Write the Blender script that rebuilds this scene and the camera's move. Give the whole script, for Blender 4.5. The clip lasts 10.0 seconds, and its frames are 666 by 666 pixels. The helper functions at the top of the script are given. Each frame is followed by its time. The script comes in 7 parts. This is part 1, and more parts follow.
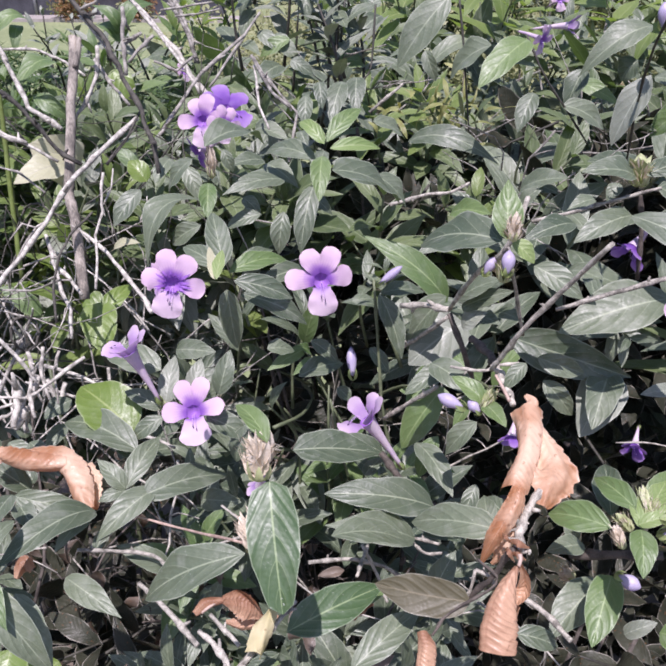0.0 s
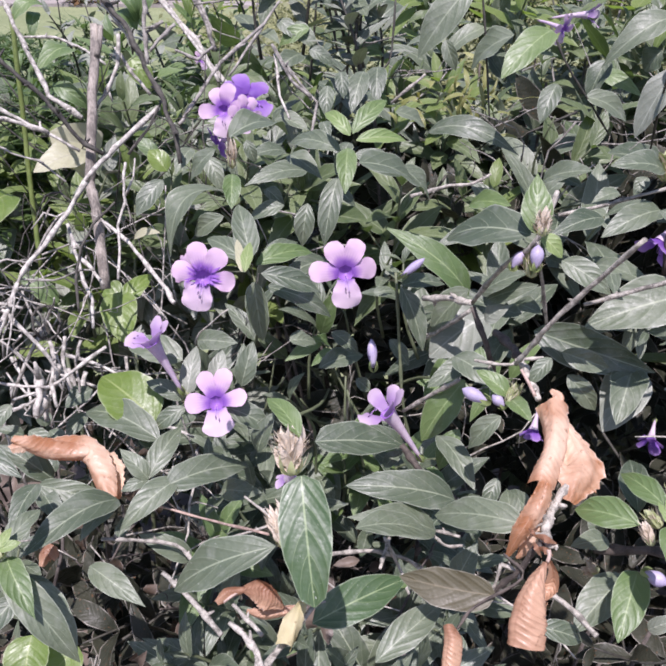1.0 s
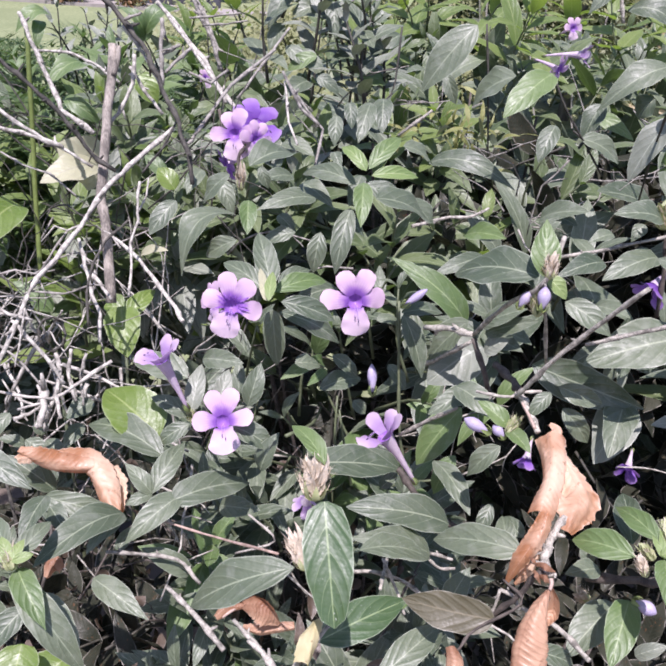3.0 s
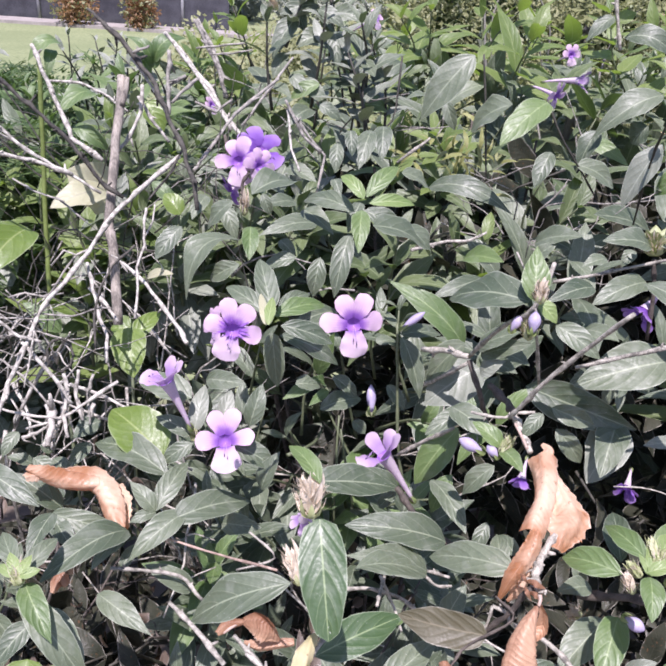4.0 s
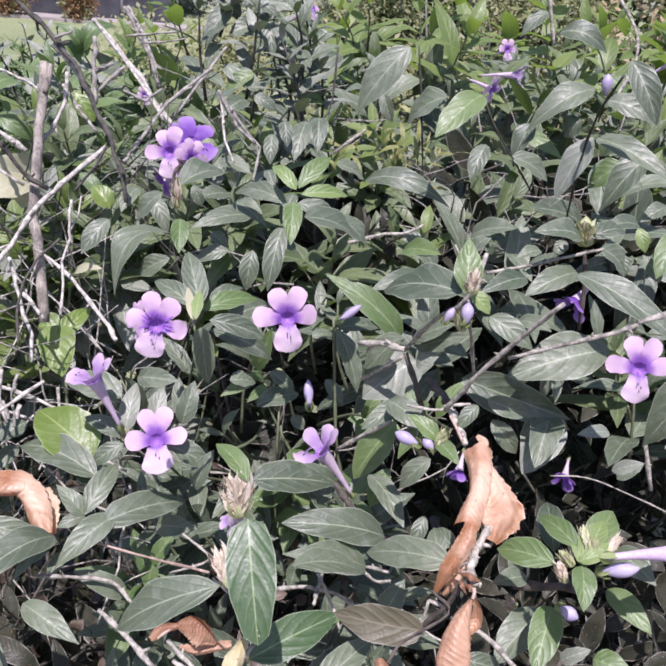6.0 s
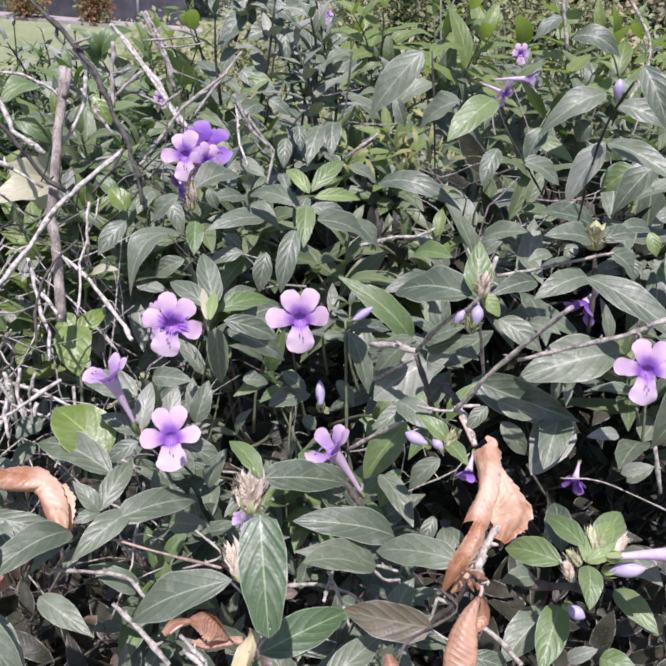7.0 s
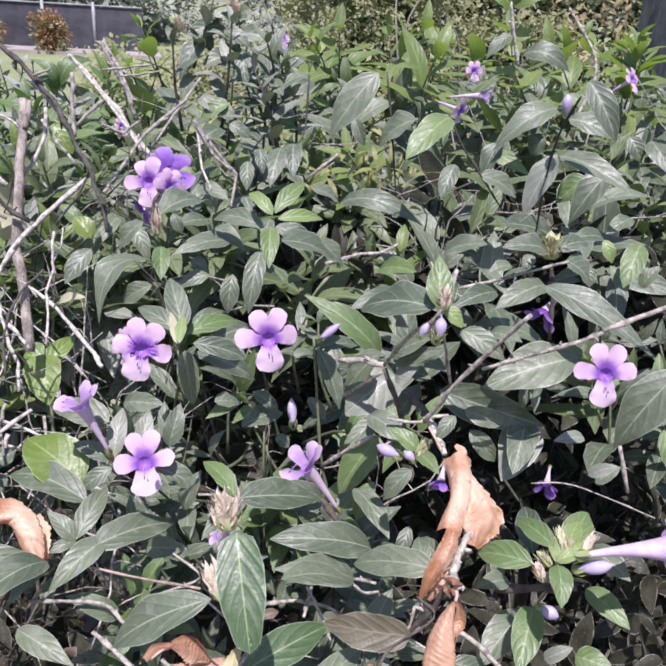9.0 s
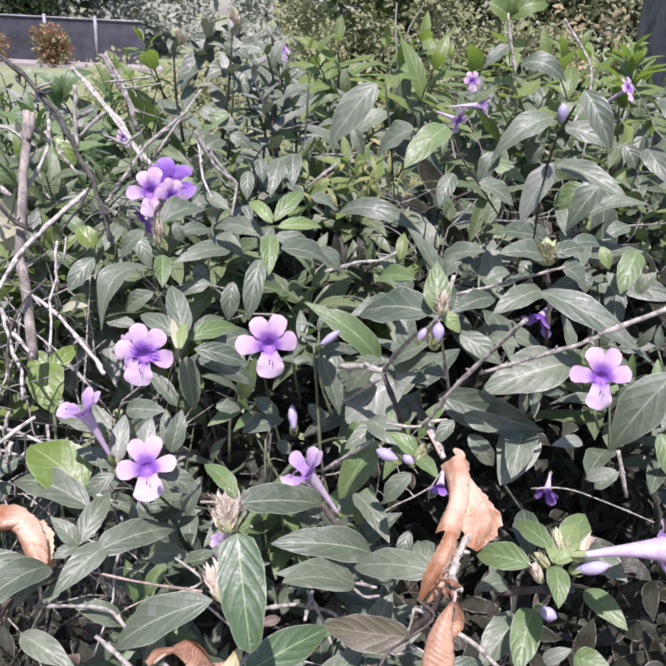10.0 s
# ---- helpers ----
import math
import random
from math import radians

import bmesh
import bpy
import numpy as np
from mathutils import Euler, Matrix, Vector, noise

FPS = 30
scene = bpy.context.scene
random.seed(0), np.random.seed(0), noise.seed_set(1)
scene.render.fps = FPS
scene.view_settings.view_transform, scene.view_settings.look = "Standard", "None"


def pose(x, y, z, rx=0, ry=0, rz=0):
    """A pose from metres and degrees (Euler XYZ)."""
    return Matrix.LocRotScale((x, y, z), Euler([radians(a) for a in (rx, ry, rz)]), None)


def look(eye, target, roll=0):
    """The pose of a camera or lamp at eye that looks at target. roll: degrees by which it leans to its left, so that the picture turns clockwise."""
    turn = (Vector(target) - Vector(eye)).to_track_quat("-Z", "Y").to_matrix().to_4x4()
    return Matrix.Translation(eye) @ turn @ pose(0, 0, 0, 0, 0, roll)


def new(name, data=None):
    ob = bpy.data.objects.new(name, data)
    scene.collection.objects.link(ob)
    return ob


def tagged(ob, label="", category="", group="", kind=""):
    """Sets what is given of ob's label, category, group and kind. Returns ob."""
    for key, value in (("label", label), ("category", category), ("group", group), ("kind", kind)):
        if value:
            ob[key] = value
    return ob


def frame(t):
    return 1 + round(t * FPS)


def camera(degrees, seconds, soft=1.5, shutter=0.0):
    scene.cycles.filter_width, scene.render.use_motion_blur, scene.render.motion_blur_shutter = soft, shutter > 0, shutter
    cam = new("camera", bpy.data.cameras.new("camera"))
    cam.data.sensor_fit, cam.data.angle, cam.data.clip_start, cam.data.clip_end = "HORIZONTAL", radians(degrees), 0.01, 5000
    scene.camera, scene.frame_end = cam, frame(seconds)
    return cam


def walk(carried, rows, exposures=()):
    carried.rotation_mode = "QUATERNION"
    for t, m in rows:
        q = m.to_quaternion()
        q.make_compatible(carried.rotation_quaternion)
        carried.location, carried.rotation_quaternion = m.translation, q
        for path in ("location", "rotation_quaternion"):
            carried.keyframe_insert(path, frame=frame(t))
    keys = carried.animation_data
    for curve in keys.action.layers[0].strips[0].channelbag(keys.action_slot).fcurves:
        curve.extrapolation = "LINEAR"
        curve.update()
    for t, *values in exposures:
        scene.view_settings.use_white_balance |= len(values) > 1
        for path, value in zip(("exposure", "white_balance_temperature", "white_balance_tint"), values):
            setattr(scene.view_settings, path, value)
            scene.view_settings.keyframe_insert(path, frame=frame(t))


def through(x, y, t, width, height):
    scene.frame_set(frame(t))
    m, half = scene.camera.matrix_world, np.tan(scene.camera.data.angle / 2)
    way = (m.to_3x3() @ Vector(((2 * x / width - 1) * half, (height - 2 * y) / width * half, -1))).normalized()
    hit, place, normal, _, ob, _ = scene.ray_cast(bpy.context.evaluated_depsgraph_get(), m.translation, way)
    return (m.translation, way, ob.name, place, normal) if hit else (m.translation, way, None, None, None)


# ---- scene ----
cam = camera(49.1, 10.0, soft=2.2)
PATH = [
    (0, (0.017, 0.016, 1.465), (-0.012, 1.797, 0.555), 0.2),
    (0.5, (0.011, 0.02, 1.464), (-0.037, 1.781, 0.516), -0.1),
    (1, (0.008, 0.017, 1.467), (-0.039, 1.782, 0.528), 0.4),
    (1.5, (-0.003, 0.024, 1.462), (-0.003, 1.774, 0.494), 2.0),
    (2, (-0.011, 0.022, 1.465), (-0.001, 1.781, 0.514), 2.9),
    (3.3, (-0.013, 0.003, 1.484), (0.018, 1.791, 0.590), 4.3),
    (3.5, (-0.013, 0.0, 1.486), (0.002, 1.794, 0.603), 4.1),
    (4, (-0.009, -0.002, 1.488), (0.003, 1.8, 0.622), 3.8),
    (4.5, (-0.002, -0.001, 1.488), (0.045, 1.799, 0.618), 3.9),
    (5, (0.002, 0.001, 1.487), (0.093, 1.803, 0.624), 4.2),
    (5.5, (-0.002, 0.005, 1.483), (0.157, 1.798, 0.611), 5.1),
    (6.8, (0.001, 0.001, 1.486), (0.137, 1.803, 0.630), 4.7),
    (7, (-0.001, -0.001, 1.486), (0.12, 1.799, 0.623), 4.9),
    (7.5, (-0.005, -0.001, 1.486), (0.091, 1.791, 0.603), 5.1),
    (8, (-0.014, -0.003, 1.484), (0.117, 1.781, 0.590), 9.0),
    (8.5, (-0.005, -0.003, 1.487), (0.188, 1.788, 0.617), 6.3),
    (9, (0.0, -0.008, 1.489), (0.199, 1.809, 0.675), 3.4),
    (9.5, (0.005, -0.012, 1.488), (0.231, 1.813, 0.701), 3.3),
    (10, (0.001, -0.014, 1.489), (0.194, 1.814, 0.701), 3.0),
]
walk(cam, [(t, look(eye, target, roll)) for t, eye, target, roll in PATH], exposures=((0, 0.42, 6170, 28), (1, 0.42, 6170, 28), (2, 0.51, 6170, 28), (3.5, 0.59, 6170, 28), (4.5, 0.68, 6170, 28), (5.5, 0.50, 6170, 28), (8, 0.42, 6170, 28), (9, 0.51, 6170, 28), (10, 0.56, 6170, 28)))

# ---- world and sun ----
TO_SUN = Vector((-0.06, -0.40, 0.91)).normalized()
world = bpy.data.worlds.new("world")
scene.world = world
world.use_nodes = True
sky = world.node_tree.nodes.new("ShaderNodeTexSky")
sky.sky_type, sky.sun_disc = "NISHITA", False
sky.sun_elevation = math.asin(TO_SUN.z)
sky.sun_rotation = math.atan2(TO_SUN.x, TO_SUN.y)
background = world.node_tree.nodes["Background"]
background.inputs["Strength"].default_value = 0.108
world.node_tree.links.new(sky.outputs["Color"], background.inputs["Color"])
sun_data = bpy.data.lights.new("sun", "SUN")
sun_data.energy, sun_data.angle, sun_data.color = 5.0, radians(0.53), (1.0, 0.97, 0.93)
sun = new("sun", sun_data)
sun.matrix_world = look(TO_SUN * 30, (0, 0, 0))


# ---- materials ----
class Nodes:
    """Short hand for building a node material."""

    def __init__(self, name):
        self.mat = bpy.data.materials.new(name)
        self.mat.use_nodes = True
        self.tree = self.mat.node_tree
        self.out = self.tree.nodes["Material Output"]
        self.bsdf = self.tree.nodes["Principled BSDF"]

    def add(self, kind, **values):
        node = self.tree.nodes.new(kind)
        for key, value in values.items():
            node.inputs[key].default_value = value
        return node

    def put(self, socket, value):
        if isinstance(value, bpy.types.NodeSocket):
            self.tree.links.new(value, socket)
        else:
            socket.default_value = value

    def math(self, op, a, b=0.0, clamp=False):
        node = self.tree.nodes.new("ShaderNodeMath")
        node.operation, node.use_clamp = op, clamp
        self.put(node.inputs[0], a)
        self.put(node.inputs[1], b)
        return node.outputs[0]

    def step(self, value, low, high, to_low=0.0, to_high=1.0):
        node = self.tree.nodes.new("ShaderNodeMapRange")
        node.interpolation_type = "SMOOTHSTEP"
        self.put(node.inputs["Value"], value)
        for key, v in (("From Min", low), ("From Max", high), ("To Min", to_low), ("To Max", to_high)):
            node.inputs[key].default_value = v
        return node.outputs["Result"]

    def mix(self, factor, a, b, blend="MIX"):
        node = self.tree.nodes.new("ShaderNodeMix")
        node.data_type, node.blend_type = "RGBA", blend
        self.put(node.inputs["Factor"], factor)
        self.put(node.inputs["A"], a if isinstance(a, bpy.types.NodeSocket) else (*a, 1))
        self.put(node.inputs["B"], b if isinstance(b, bpy.types.NodeSocket) else (*b, 1))
        return node.outputs["Result"]

    def noise(self, scale, detail=3.0, vector=None, distortion=0.0):
        node = self.add("ShaderNodeTexNoise", Scale=scale, Detail=detail, Distortion=distortion)
        self.put(node.inputs["Vector"], vector or self.place())
        return node.outputs["Fac"]

    def place(self):
        return self.tree.nodes.new("ShaderNodeTexCoord").outputs["Object"]

    def uv(self):
        node = self.tree.nodes.new("ShaderNodeSeparateXYZ")
        self.put(node.inputs[0], self.tree.nodes.new("ShaderNodeTexCoord").outputs["UV"])
        return node.outputs["X"], node.outputs["Y"]

    def chance(self):
        a = self.tree.nodes.new("ShaderNodeObjectInfo").outputs["Random"]
        b = self.tree.nodes.new("ShaderNodeNewGeometry").outputs["Random Per Island"]
        return self.math("FRACT", self.math("ADD", a, b))

    def bump(self, height, strength, distance):
        node = self.add("ShaderNodeBump", Strength=strength, Distance=distance)
        self.put(node.inputs["Height"], height)
        self.put(self.bsdf.inputs["Normal"], node.outputs["Normal"])
        return node.outputs["Normal"]

    def finish(self, color, rough, through=None, share=0.0, normal=None):
        self.put(self.bsdf.inputs["Base Color"], color if isinstance(color, bpy.types.NodeSocket) else (*color, 1))
        self.put(self.bsdf.inputs["Roughness"], rough)
        if through is not None:
            thin = self.add("ShaderNodeBsdfTranslucent")
            self.put(thin.inputs["Color"], through if isinstance(through, bpy.types.NodeSocket) else (*through, 1))
            both = self.add("ShaderNodeMixShader", Fac=share)
            self.tree.links.new(self.bsdf.outputs[0], both.inputs[1])
            self.tree.links.new(thin.outputs[0], both.inputs[2])
            self.tree.links.new(both.outputs[0], self.out.inputs["Surface"])
        return self.mat


def leaf_material(name, low, high, vein, glow, rough=0.52, share=0.15, ribs=5.0, dust=0.5, sheen=0.85):
    n = Nodes(name)
    u, v = n.uv()
    d = n.math("MULTIPLY", n.math("ABSOLUTE", n.math("SUBTRACT", u, 0.5)), 2.0)
    mid = n.math("SUBTRACT", 1.0, n.step(d, 0.015, 0.06))
    wave = n.math("PINGPONG", n.math("SUBTRACT", n.math("MULTIPLY", v, ribs), n.math("MULTIPLY", n.math("POWER", d, 1.25), 1.9)), 0.5)
    side = n.math("MULTIPLY", n.math("SUBTRACT", 1.0, n.step(wave, 0.008, 0.042)), n.math("SUBTRACT", 0.62, n.math("MULTIPLY", d, 0.38)))
    ribs_mask = n.math("MAXIMUM", n.math("MULTIPLY", mid, 0.95), side)
    base = n.mix(n.chance(), low, high)
    base = n.mix(n.step(n.noise(70.0, 4.0), 0.35, 0.7), base, n.mix(0.35, base, high))
    base = n.mix(n.step(n.noise(420.0, 5.0), 0.42, 0.66, 0.0, 0.45), base, n.mix(0.5, base, low))
    edge = n.step(d, 0.93, 0.985)
    base = n.mix(n.math("MULTIPLY", edge, 0.55), base, n.mix(0.35, vein, (0.55, 0.57, 0.5)))
    base = n.mix(ribs_mask, base, vein)
    specks = n.step(n.noise(1100.0, 2.0), 0.70, 0.76)
    scuff = n.step(n.noise(110.0, 6.0), 0.52, 0.70)
    base = n.mix(n.math("MULTIPLY", n.math("MAXIMUM", specks, n.math("MULTIPLY", scuff, 0.22)), dust), base, (0.55, 0.56, 0.5))
    cells = n.tree.nodes.new("ShaderNodeTexVoronoi")
    cells.inputs["Scale"].default_value = 620.0
    n.put(cells.inputs["Vector"], n.place())
    pillow = n.math("ADD", n.math("MULTIPLY", n.step(wave, 0.0, 0.35), 0.75), n.math("MULTIPLY", n.noise(170.0, 4.0), 1.3))
    pillow = n.math("SUBTRACT", pillow, n.math("MULTIPLY", cells.outputs["Distance"], 0.35))
    n.bump(pillow, 0.30, 0.0009)
    n.bsdf.inputs["Specular IOR Level"].default_value = sheen
    roughness = n.step(n.noise(240.0, 4.0), 0.3, 0.75, rough - 0.06, rough + 0.12)
    return n.finish(base, roughness, n.mix(ribs_mask, glow, n.mix(0.5, glow, low)), share)


LEAF = {
    "m": leaf_material("leaf_mature", (0.052, 0.076, 0.042), (0.132, 0.162, 0.098), (0.25, 0.29, 0.19), (0.09, 0.17, 0.03)),
    "p": leaf_material("leaf_greyish", (0.150, 0.172, 0.126), (0.225, 0.245, 0.188), (0.32, 0.35, 0.27), (0.12, 0.18, 0.06), rough=0.52, dust=0.6),
    "g": leaf_material("leaf_fresh", (0.070, 0.125, 0.034), (0.130, 0.195, 0.062), (0.24, 0.32, 0.13), (0.16, 0.30, 0.05), share=0.22, dust=0.4),
    "y": leaf_material("leaf_young", (0.165, 0.250, 0.075), (0.250, 0.330, 0.115), (0.38, 0.45, 0.21), (0.30, 0.44, 0.09), share=0.3, dust=0.1),
    "Y": leaf_material("leaf_broad", (0.100, 0.165, 0.024), (0.170, 0.245, 0.046), (0.27, 0.34, 0.11), (0.28, 0.46, 0.05), rough=0.46, share=0.3, dust=0.45),
    "C": leaf_material("leaf_bleached", (0.40, 0.40, 0.25), (0.50, 0.49, 0.33), (0.36, 0.35, 0.24), (0.50, 0.50, 0.22), share=0.3, dust=0.1),
    "d": leaf_material("leaf_deep_green", (0.042, 0.086, 0.027), (0.062, 0.110, 0.040), (0.21, 0.28, 0.13), (0.10, 0.20, 0.03), rough=0.50),
    "b": leaf_material("leaf_browned", (0.080, 0.074, 0.038), (0.125, 0.112, 0.064), (0.19, 0.165, 0.10), (0.22, 0.17, 0.07), dust=0.2),
    "s": leaf_material("leaf_small", (0.052, 0.084, 0.030), (0.135, 0.176, 0.070), (0.24, 0.29, 0.15), (0.16, 0.27, 0.05), share=0.24, dust=0.3),
    "v": leaf_material("leaf_bright", (0.082, 0.136, 0.026), (0.175, 0.235, 0.060), (0.28, 0.34, 0.13), (0.30, 0.46, 0.06), share=0.32, dust=0.2),
}


def petal_material(name, stops, pale=1.0, streaks=1.0):
    n = Nodes(name)
    u, v = n.uv()
    ramp = n.tree.nodes.new("ShaderNodeValToRGB")
    ramp.color_ramp.elements[0].position, ramp.color_ramp.elements[0].color = stops[0][0], (*stops[0][1], 1)
    ramp.color_ramp.elements[1].position, ramp.color_ramp.elements[1].color = stops[-1][0], (*stops[-1][1], 1)
    for at, color in stops[1:-1]:
        ramp.color_ramp.elements.new(at).color = (*color, 1)
    d = n.math("ABSOLUTE", n.math("SUBTRACT", u, 0.5))
    along = n.math("ADD", v, n.math("MULTIPLY", n.math("SUBTRACT", n.noise(150.0, 4.0), 0.5), 0.40))
    along = n.math("ADD", along, n.math("MULTIPLY", d, 0.22 * pale))
    n.put(ramp.inputs["Fac"], along)
    streak = n.math("SUBTRACT", 1.0, n.step(n.math("PINGPONG", n.math("ADD", n.math("MULTIPLY", u, 7.0), n.math("MULTIPLY", n.noise(90.0), 1.2)), 0.5), 0.05, 0.24))
    streak = n.math("MULTIPLY", streak, n.step(v, 0.30, 0.68, 0.16 * streaks, 0.0))
    color = n.mix(streak, ramp.outputs["Color"], stops[0][1])
    n.bump(n.math("ADD", n.math("MULTIPLY", n.step(n.math("PINGPONG", n.math("MULTIPLY", u, 7.0), 0.5), 0.0, 0.4), 0.10), n.noise(260.0)), 0.22, 0.0007)
    n.bsdf.inputs["Specular IOR Level"].default_value = 0.3
    glow = n.mix(0.45, color, (0.42, 0.20, 0.62))
    return n.finish(color, 0.55, glow, 0.36)


def plain_material(name, low, high, rough, scale=60.0, relief=0.0, distance=0.001, share=0.0, glow=None, stretch=None):
    """Two-scale mottled surface."""
    n = Nodes(name)
    where = n.place()
    if stretch:
        m = n.tree.nodes.new("ShaderNodeMapping")
        m.inputs["Scale"].default_value = stretch
        n.put(m.inputs["Vector"], where)
        where = m.outputs["Vector"]
    a, b = n.noise(scale, 4.0, where), n.noise(scale * 7, 3.0, where)
    mixv = n.math("ADD", n.math("MULTIPLY", a, 0.65), n.math("MULTIPLY", b, 0.35))
    shade = n.math("ADD", n.step(mixv, 0.36, 0.64, 0.0, 0.75), n.math("MULTIPLY", n.chance(), 0.25))
    color = n.mix(shade, low, high)
    if relief:
        n.bump(mixv, relief, distance)
    return n.finish(color, rough, glow, share)


PETAL = petal_material("petal_lilac", ((0.0, (0.20, 0.075, 0.38)), (0.16, (0.27, 0.115, 0.45)), (0.28, (0.43, 0.24, 0.52)), (0.42, (0.61, 0.42, 0.58)), (1.0, (0.73, 0.54, 0.65))))
PETAL_LOW = petal_material("petal_lower_pale", ((0.0, (0.19, 0.072, 0.40)), (0.10, (0.32, 0.165, 0.48)), (0.22, (0.56, 0.39, 0.59)), (0.40, (0.67, 0.51, 0.63)), (1.0, (0.75, 0.60, 0.68))), 1.0, 0.0)
PETAL_SIDE = petal_material("petal_pale_back", ((0.0, (0.42, 0.29, 0.50)), (0.35, (0.42, 0.27, 0.51)), (0.50, (0.48, 0.33, 0.54)), (0.70, (0.56, 0.42, 0.58)), (1.0, (0.65, 0.51, 0.62))))
# violet copy of the lilac petal with the shade put into its colour
PETAL_SHADED = petal_material("petal_shaded_violet", ((0.0, (0.16, 0.060, 0.33)), (0.35, (0.20, 0.085, 0.40)), (0.55, (0.26, 0.125, 0.45)), (0.75, (0.32, 0.18, 0.49)), (1.0, (0.40, 0.26, 0.53))))
TUBE = plain_material("corolla_tube", (0.54, 0.42, 0.55), (0.78, 0.68, 0.71), 0.5, 120, 0.15, 0.0006, 0.3, (0.62, 0.42, 0.68))
THROAT = plain_material("corolla_throat", (0.26, 0.105, 0.45), (0.37, 0.18, 0.54), 0.6, 200, 0, 0.001, 0.3, (0.45, 0.18, 0.75))
BUD = plain_material("bud_lilac", (0.36, 0.31, 0.46), (0.52, 0.47, 0.56), 0.5, 150, 0.2, 0.0006, 0.2, (0.6, 0.45, 0.85))
ANTHER = plain_material("anther_dark", (0.05, 0.03, 0.09), (0.10, 0.06, 0.16), 0.6, 300)
FILAMENT = plain_material("filament", (0.45, 0.25, 0.62), (0.60, 0.40, 0.74), 0.5, 300)
CALYX = plain_material("calyx_green", (0.16, 0.22, 0.07), (0.30, 0.36, 0.15), 0.55, 200, 0.2, 0.0005, 0.25, (0.35, 0.42, 0.12))
STRAW = plain_material("bract_straw", (0.52, 0.43, 0.32), (0.80, 0.73, 0.62), 0.6, 260, 0.3, 0.0005, 0.25, (0.55, 0.45, 0.25))
BRACT = plain_material("bract_green", (0.33, 0.37, 0.17), (0.56, 0.58, 0.36), 0.55, 260, 0.3, 0.0005, 0.28, (0.45, 0.5, 0.18))
WOOD = {
    "twig": plain_material("twig_grey_brown", (0.09, 0.083, 0.068), (0.52, 0.49, 0.41), 0.75, 260, 0.9, 0.001),
    "bark": plain_material("twig_dark_bark", (0.034, 0.027, 0.022), (0.125, 0.105, 0.086), 0.8, 220, 0.7, 0.001),
    "greenstem": plain_material("stem_green", (0.07, 0.09, 0.045), (0.14, 0.16, 0.085), 0.55, 220, 0.4, 0.0006),
    "darkstem": plain_material("stem_dark", (0.020, 0.019, 0.015), (0.070, 0.066, 0.048), 0.65, 220, 0.5, 0.0008),
    "pink": plain_material("stem_pinkish", (0.24, 0.165, 0.125), (0.50, 0.38, 0.31), 0.6, 220, 0.4, 0.0006),
    "pale": plain_material("dead_wood_bleached", (0.11, 0.102, 0.085), (0.60, 0.575, 0.50), 0.8, 260, 0.7, 0.001),
    "greydead": plain_material("dead_wood_grey", (0.06, 0.056, 0.048), (0.40, 0.38, 0.33), 0.8, 200, 0.7, 0.001),
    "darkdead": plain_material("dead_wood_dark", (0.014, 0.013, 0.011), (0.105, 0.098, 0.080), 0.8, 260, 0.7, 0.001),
    "stump": plain_material("dead_wood_stump", (0.040, 0.035, 0.029), (0.42, 0.375, 0.315), 0.8, 150, 0.8, 0.002, stretch=(1, 1, 0.25)),
    "cane": plain_material("cane_green", (0.10, 0.14, 0.03), (0.18, 0.23, 0.065), 0.42, 90, 0.2, 0.001),
}


def dry_material(name, low, high, vein, glow, share=0.3, shine=0.55, ridges=0.14):
    n = Nodes(name)
    u, v = n.uv()
    d = n.math("MULTIPLY", n.math("ABSOLUTE", n.math("SUBTRACT", u, 0.5)), 2.0)
    wave = n.math("PINGPONG", n.math("SUBTRACT", n.math("MULTIPLY", v, 12.0), n.math("MULTIPLY", d, 2.2)), 0.5)
    ribs = n.math("MAXIMUM", n.math("MULTIPLY", n.math("SUBTRACT", 1.0, n.step(d, 0.01, 0.05)), 0.5), n.math("MULTIPLY", n.math("SUBTRACT", 1.0, n.step(wave, 0.02, 0.12)), 0.20))
    base = n.mix(n.step(n.noise(26.0, 6.0, None, 0.6), 0.34, 0.64), low, high)
    base = n.mix(ribs, base, vein)
    base = n.mix(n.math("MULTIPLY", n.step(n.noise(330.0, 4.0), 0.62, 0.72), 0.6), base, (0.16, 0.075, 0.035))
    rim = n.math("MULTIPLY", n.step(d, 0.86, 0.97), n.step(n.noise(90.0, 4.0), 0.35, 0.6))
    base = n.mix(n.math("MULTIPLY", rim, 0.5), base, n.mix(0.5, high, (0.85, 0.78, 0.68)))
    n.bump(n.math("ADD", n.math("MULTIPLY", n.step(wave, 0.0, 0.4), ridges), n.math("ADD", n.noise(170.0, 6.0), n.math("MULTIPLY", n.noise(60.0, 3.0), 1.5))), 0.6, 0.0014)
    n.bsdf.inputs["Specular IOR Level"].default_value = shine
    return n.finish(base, n.step(n.noise(150.0), 0.3, 0.7, 0.34, 0.58), glow, share)


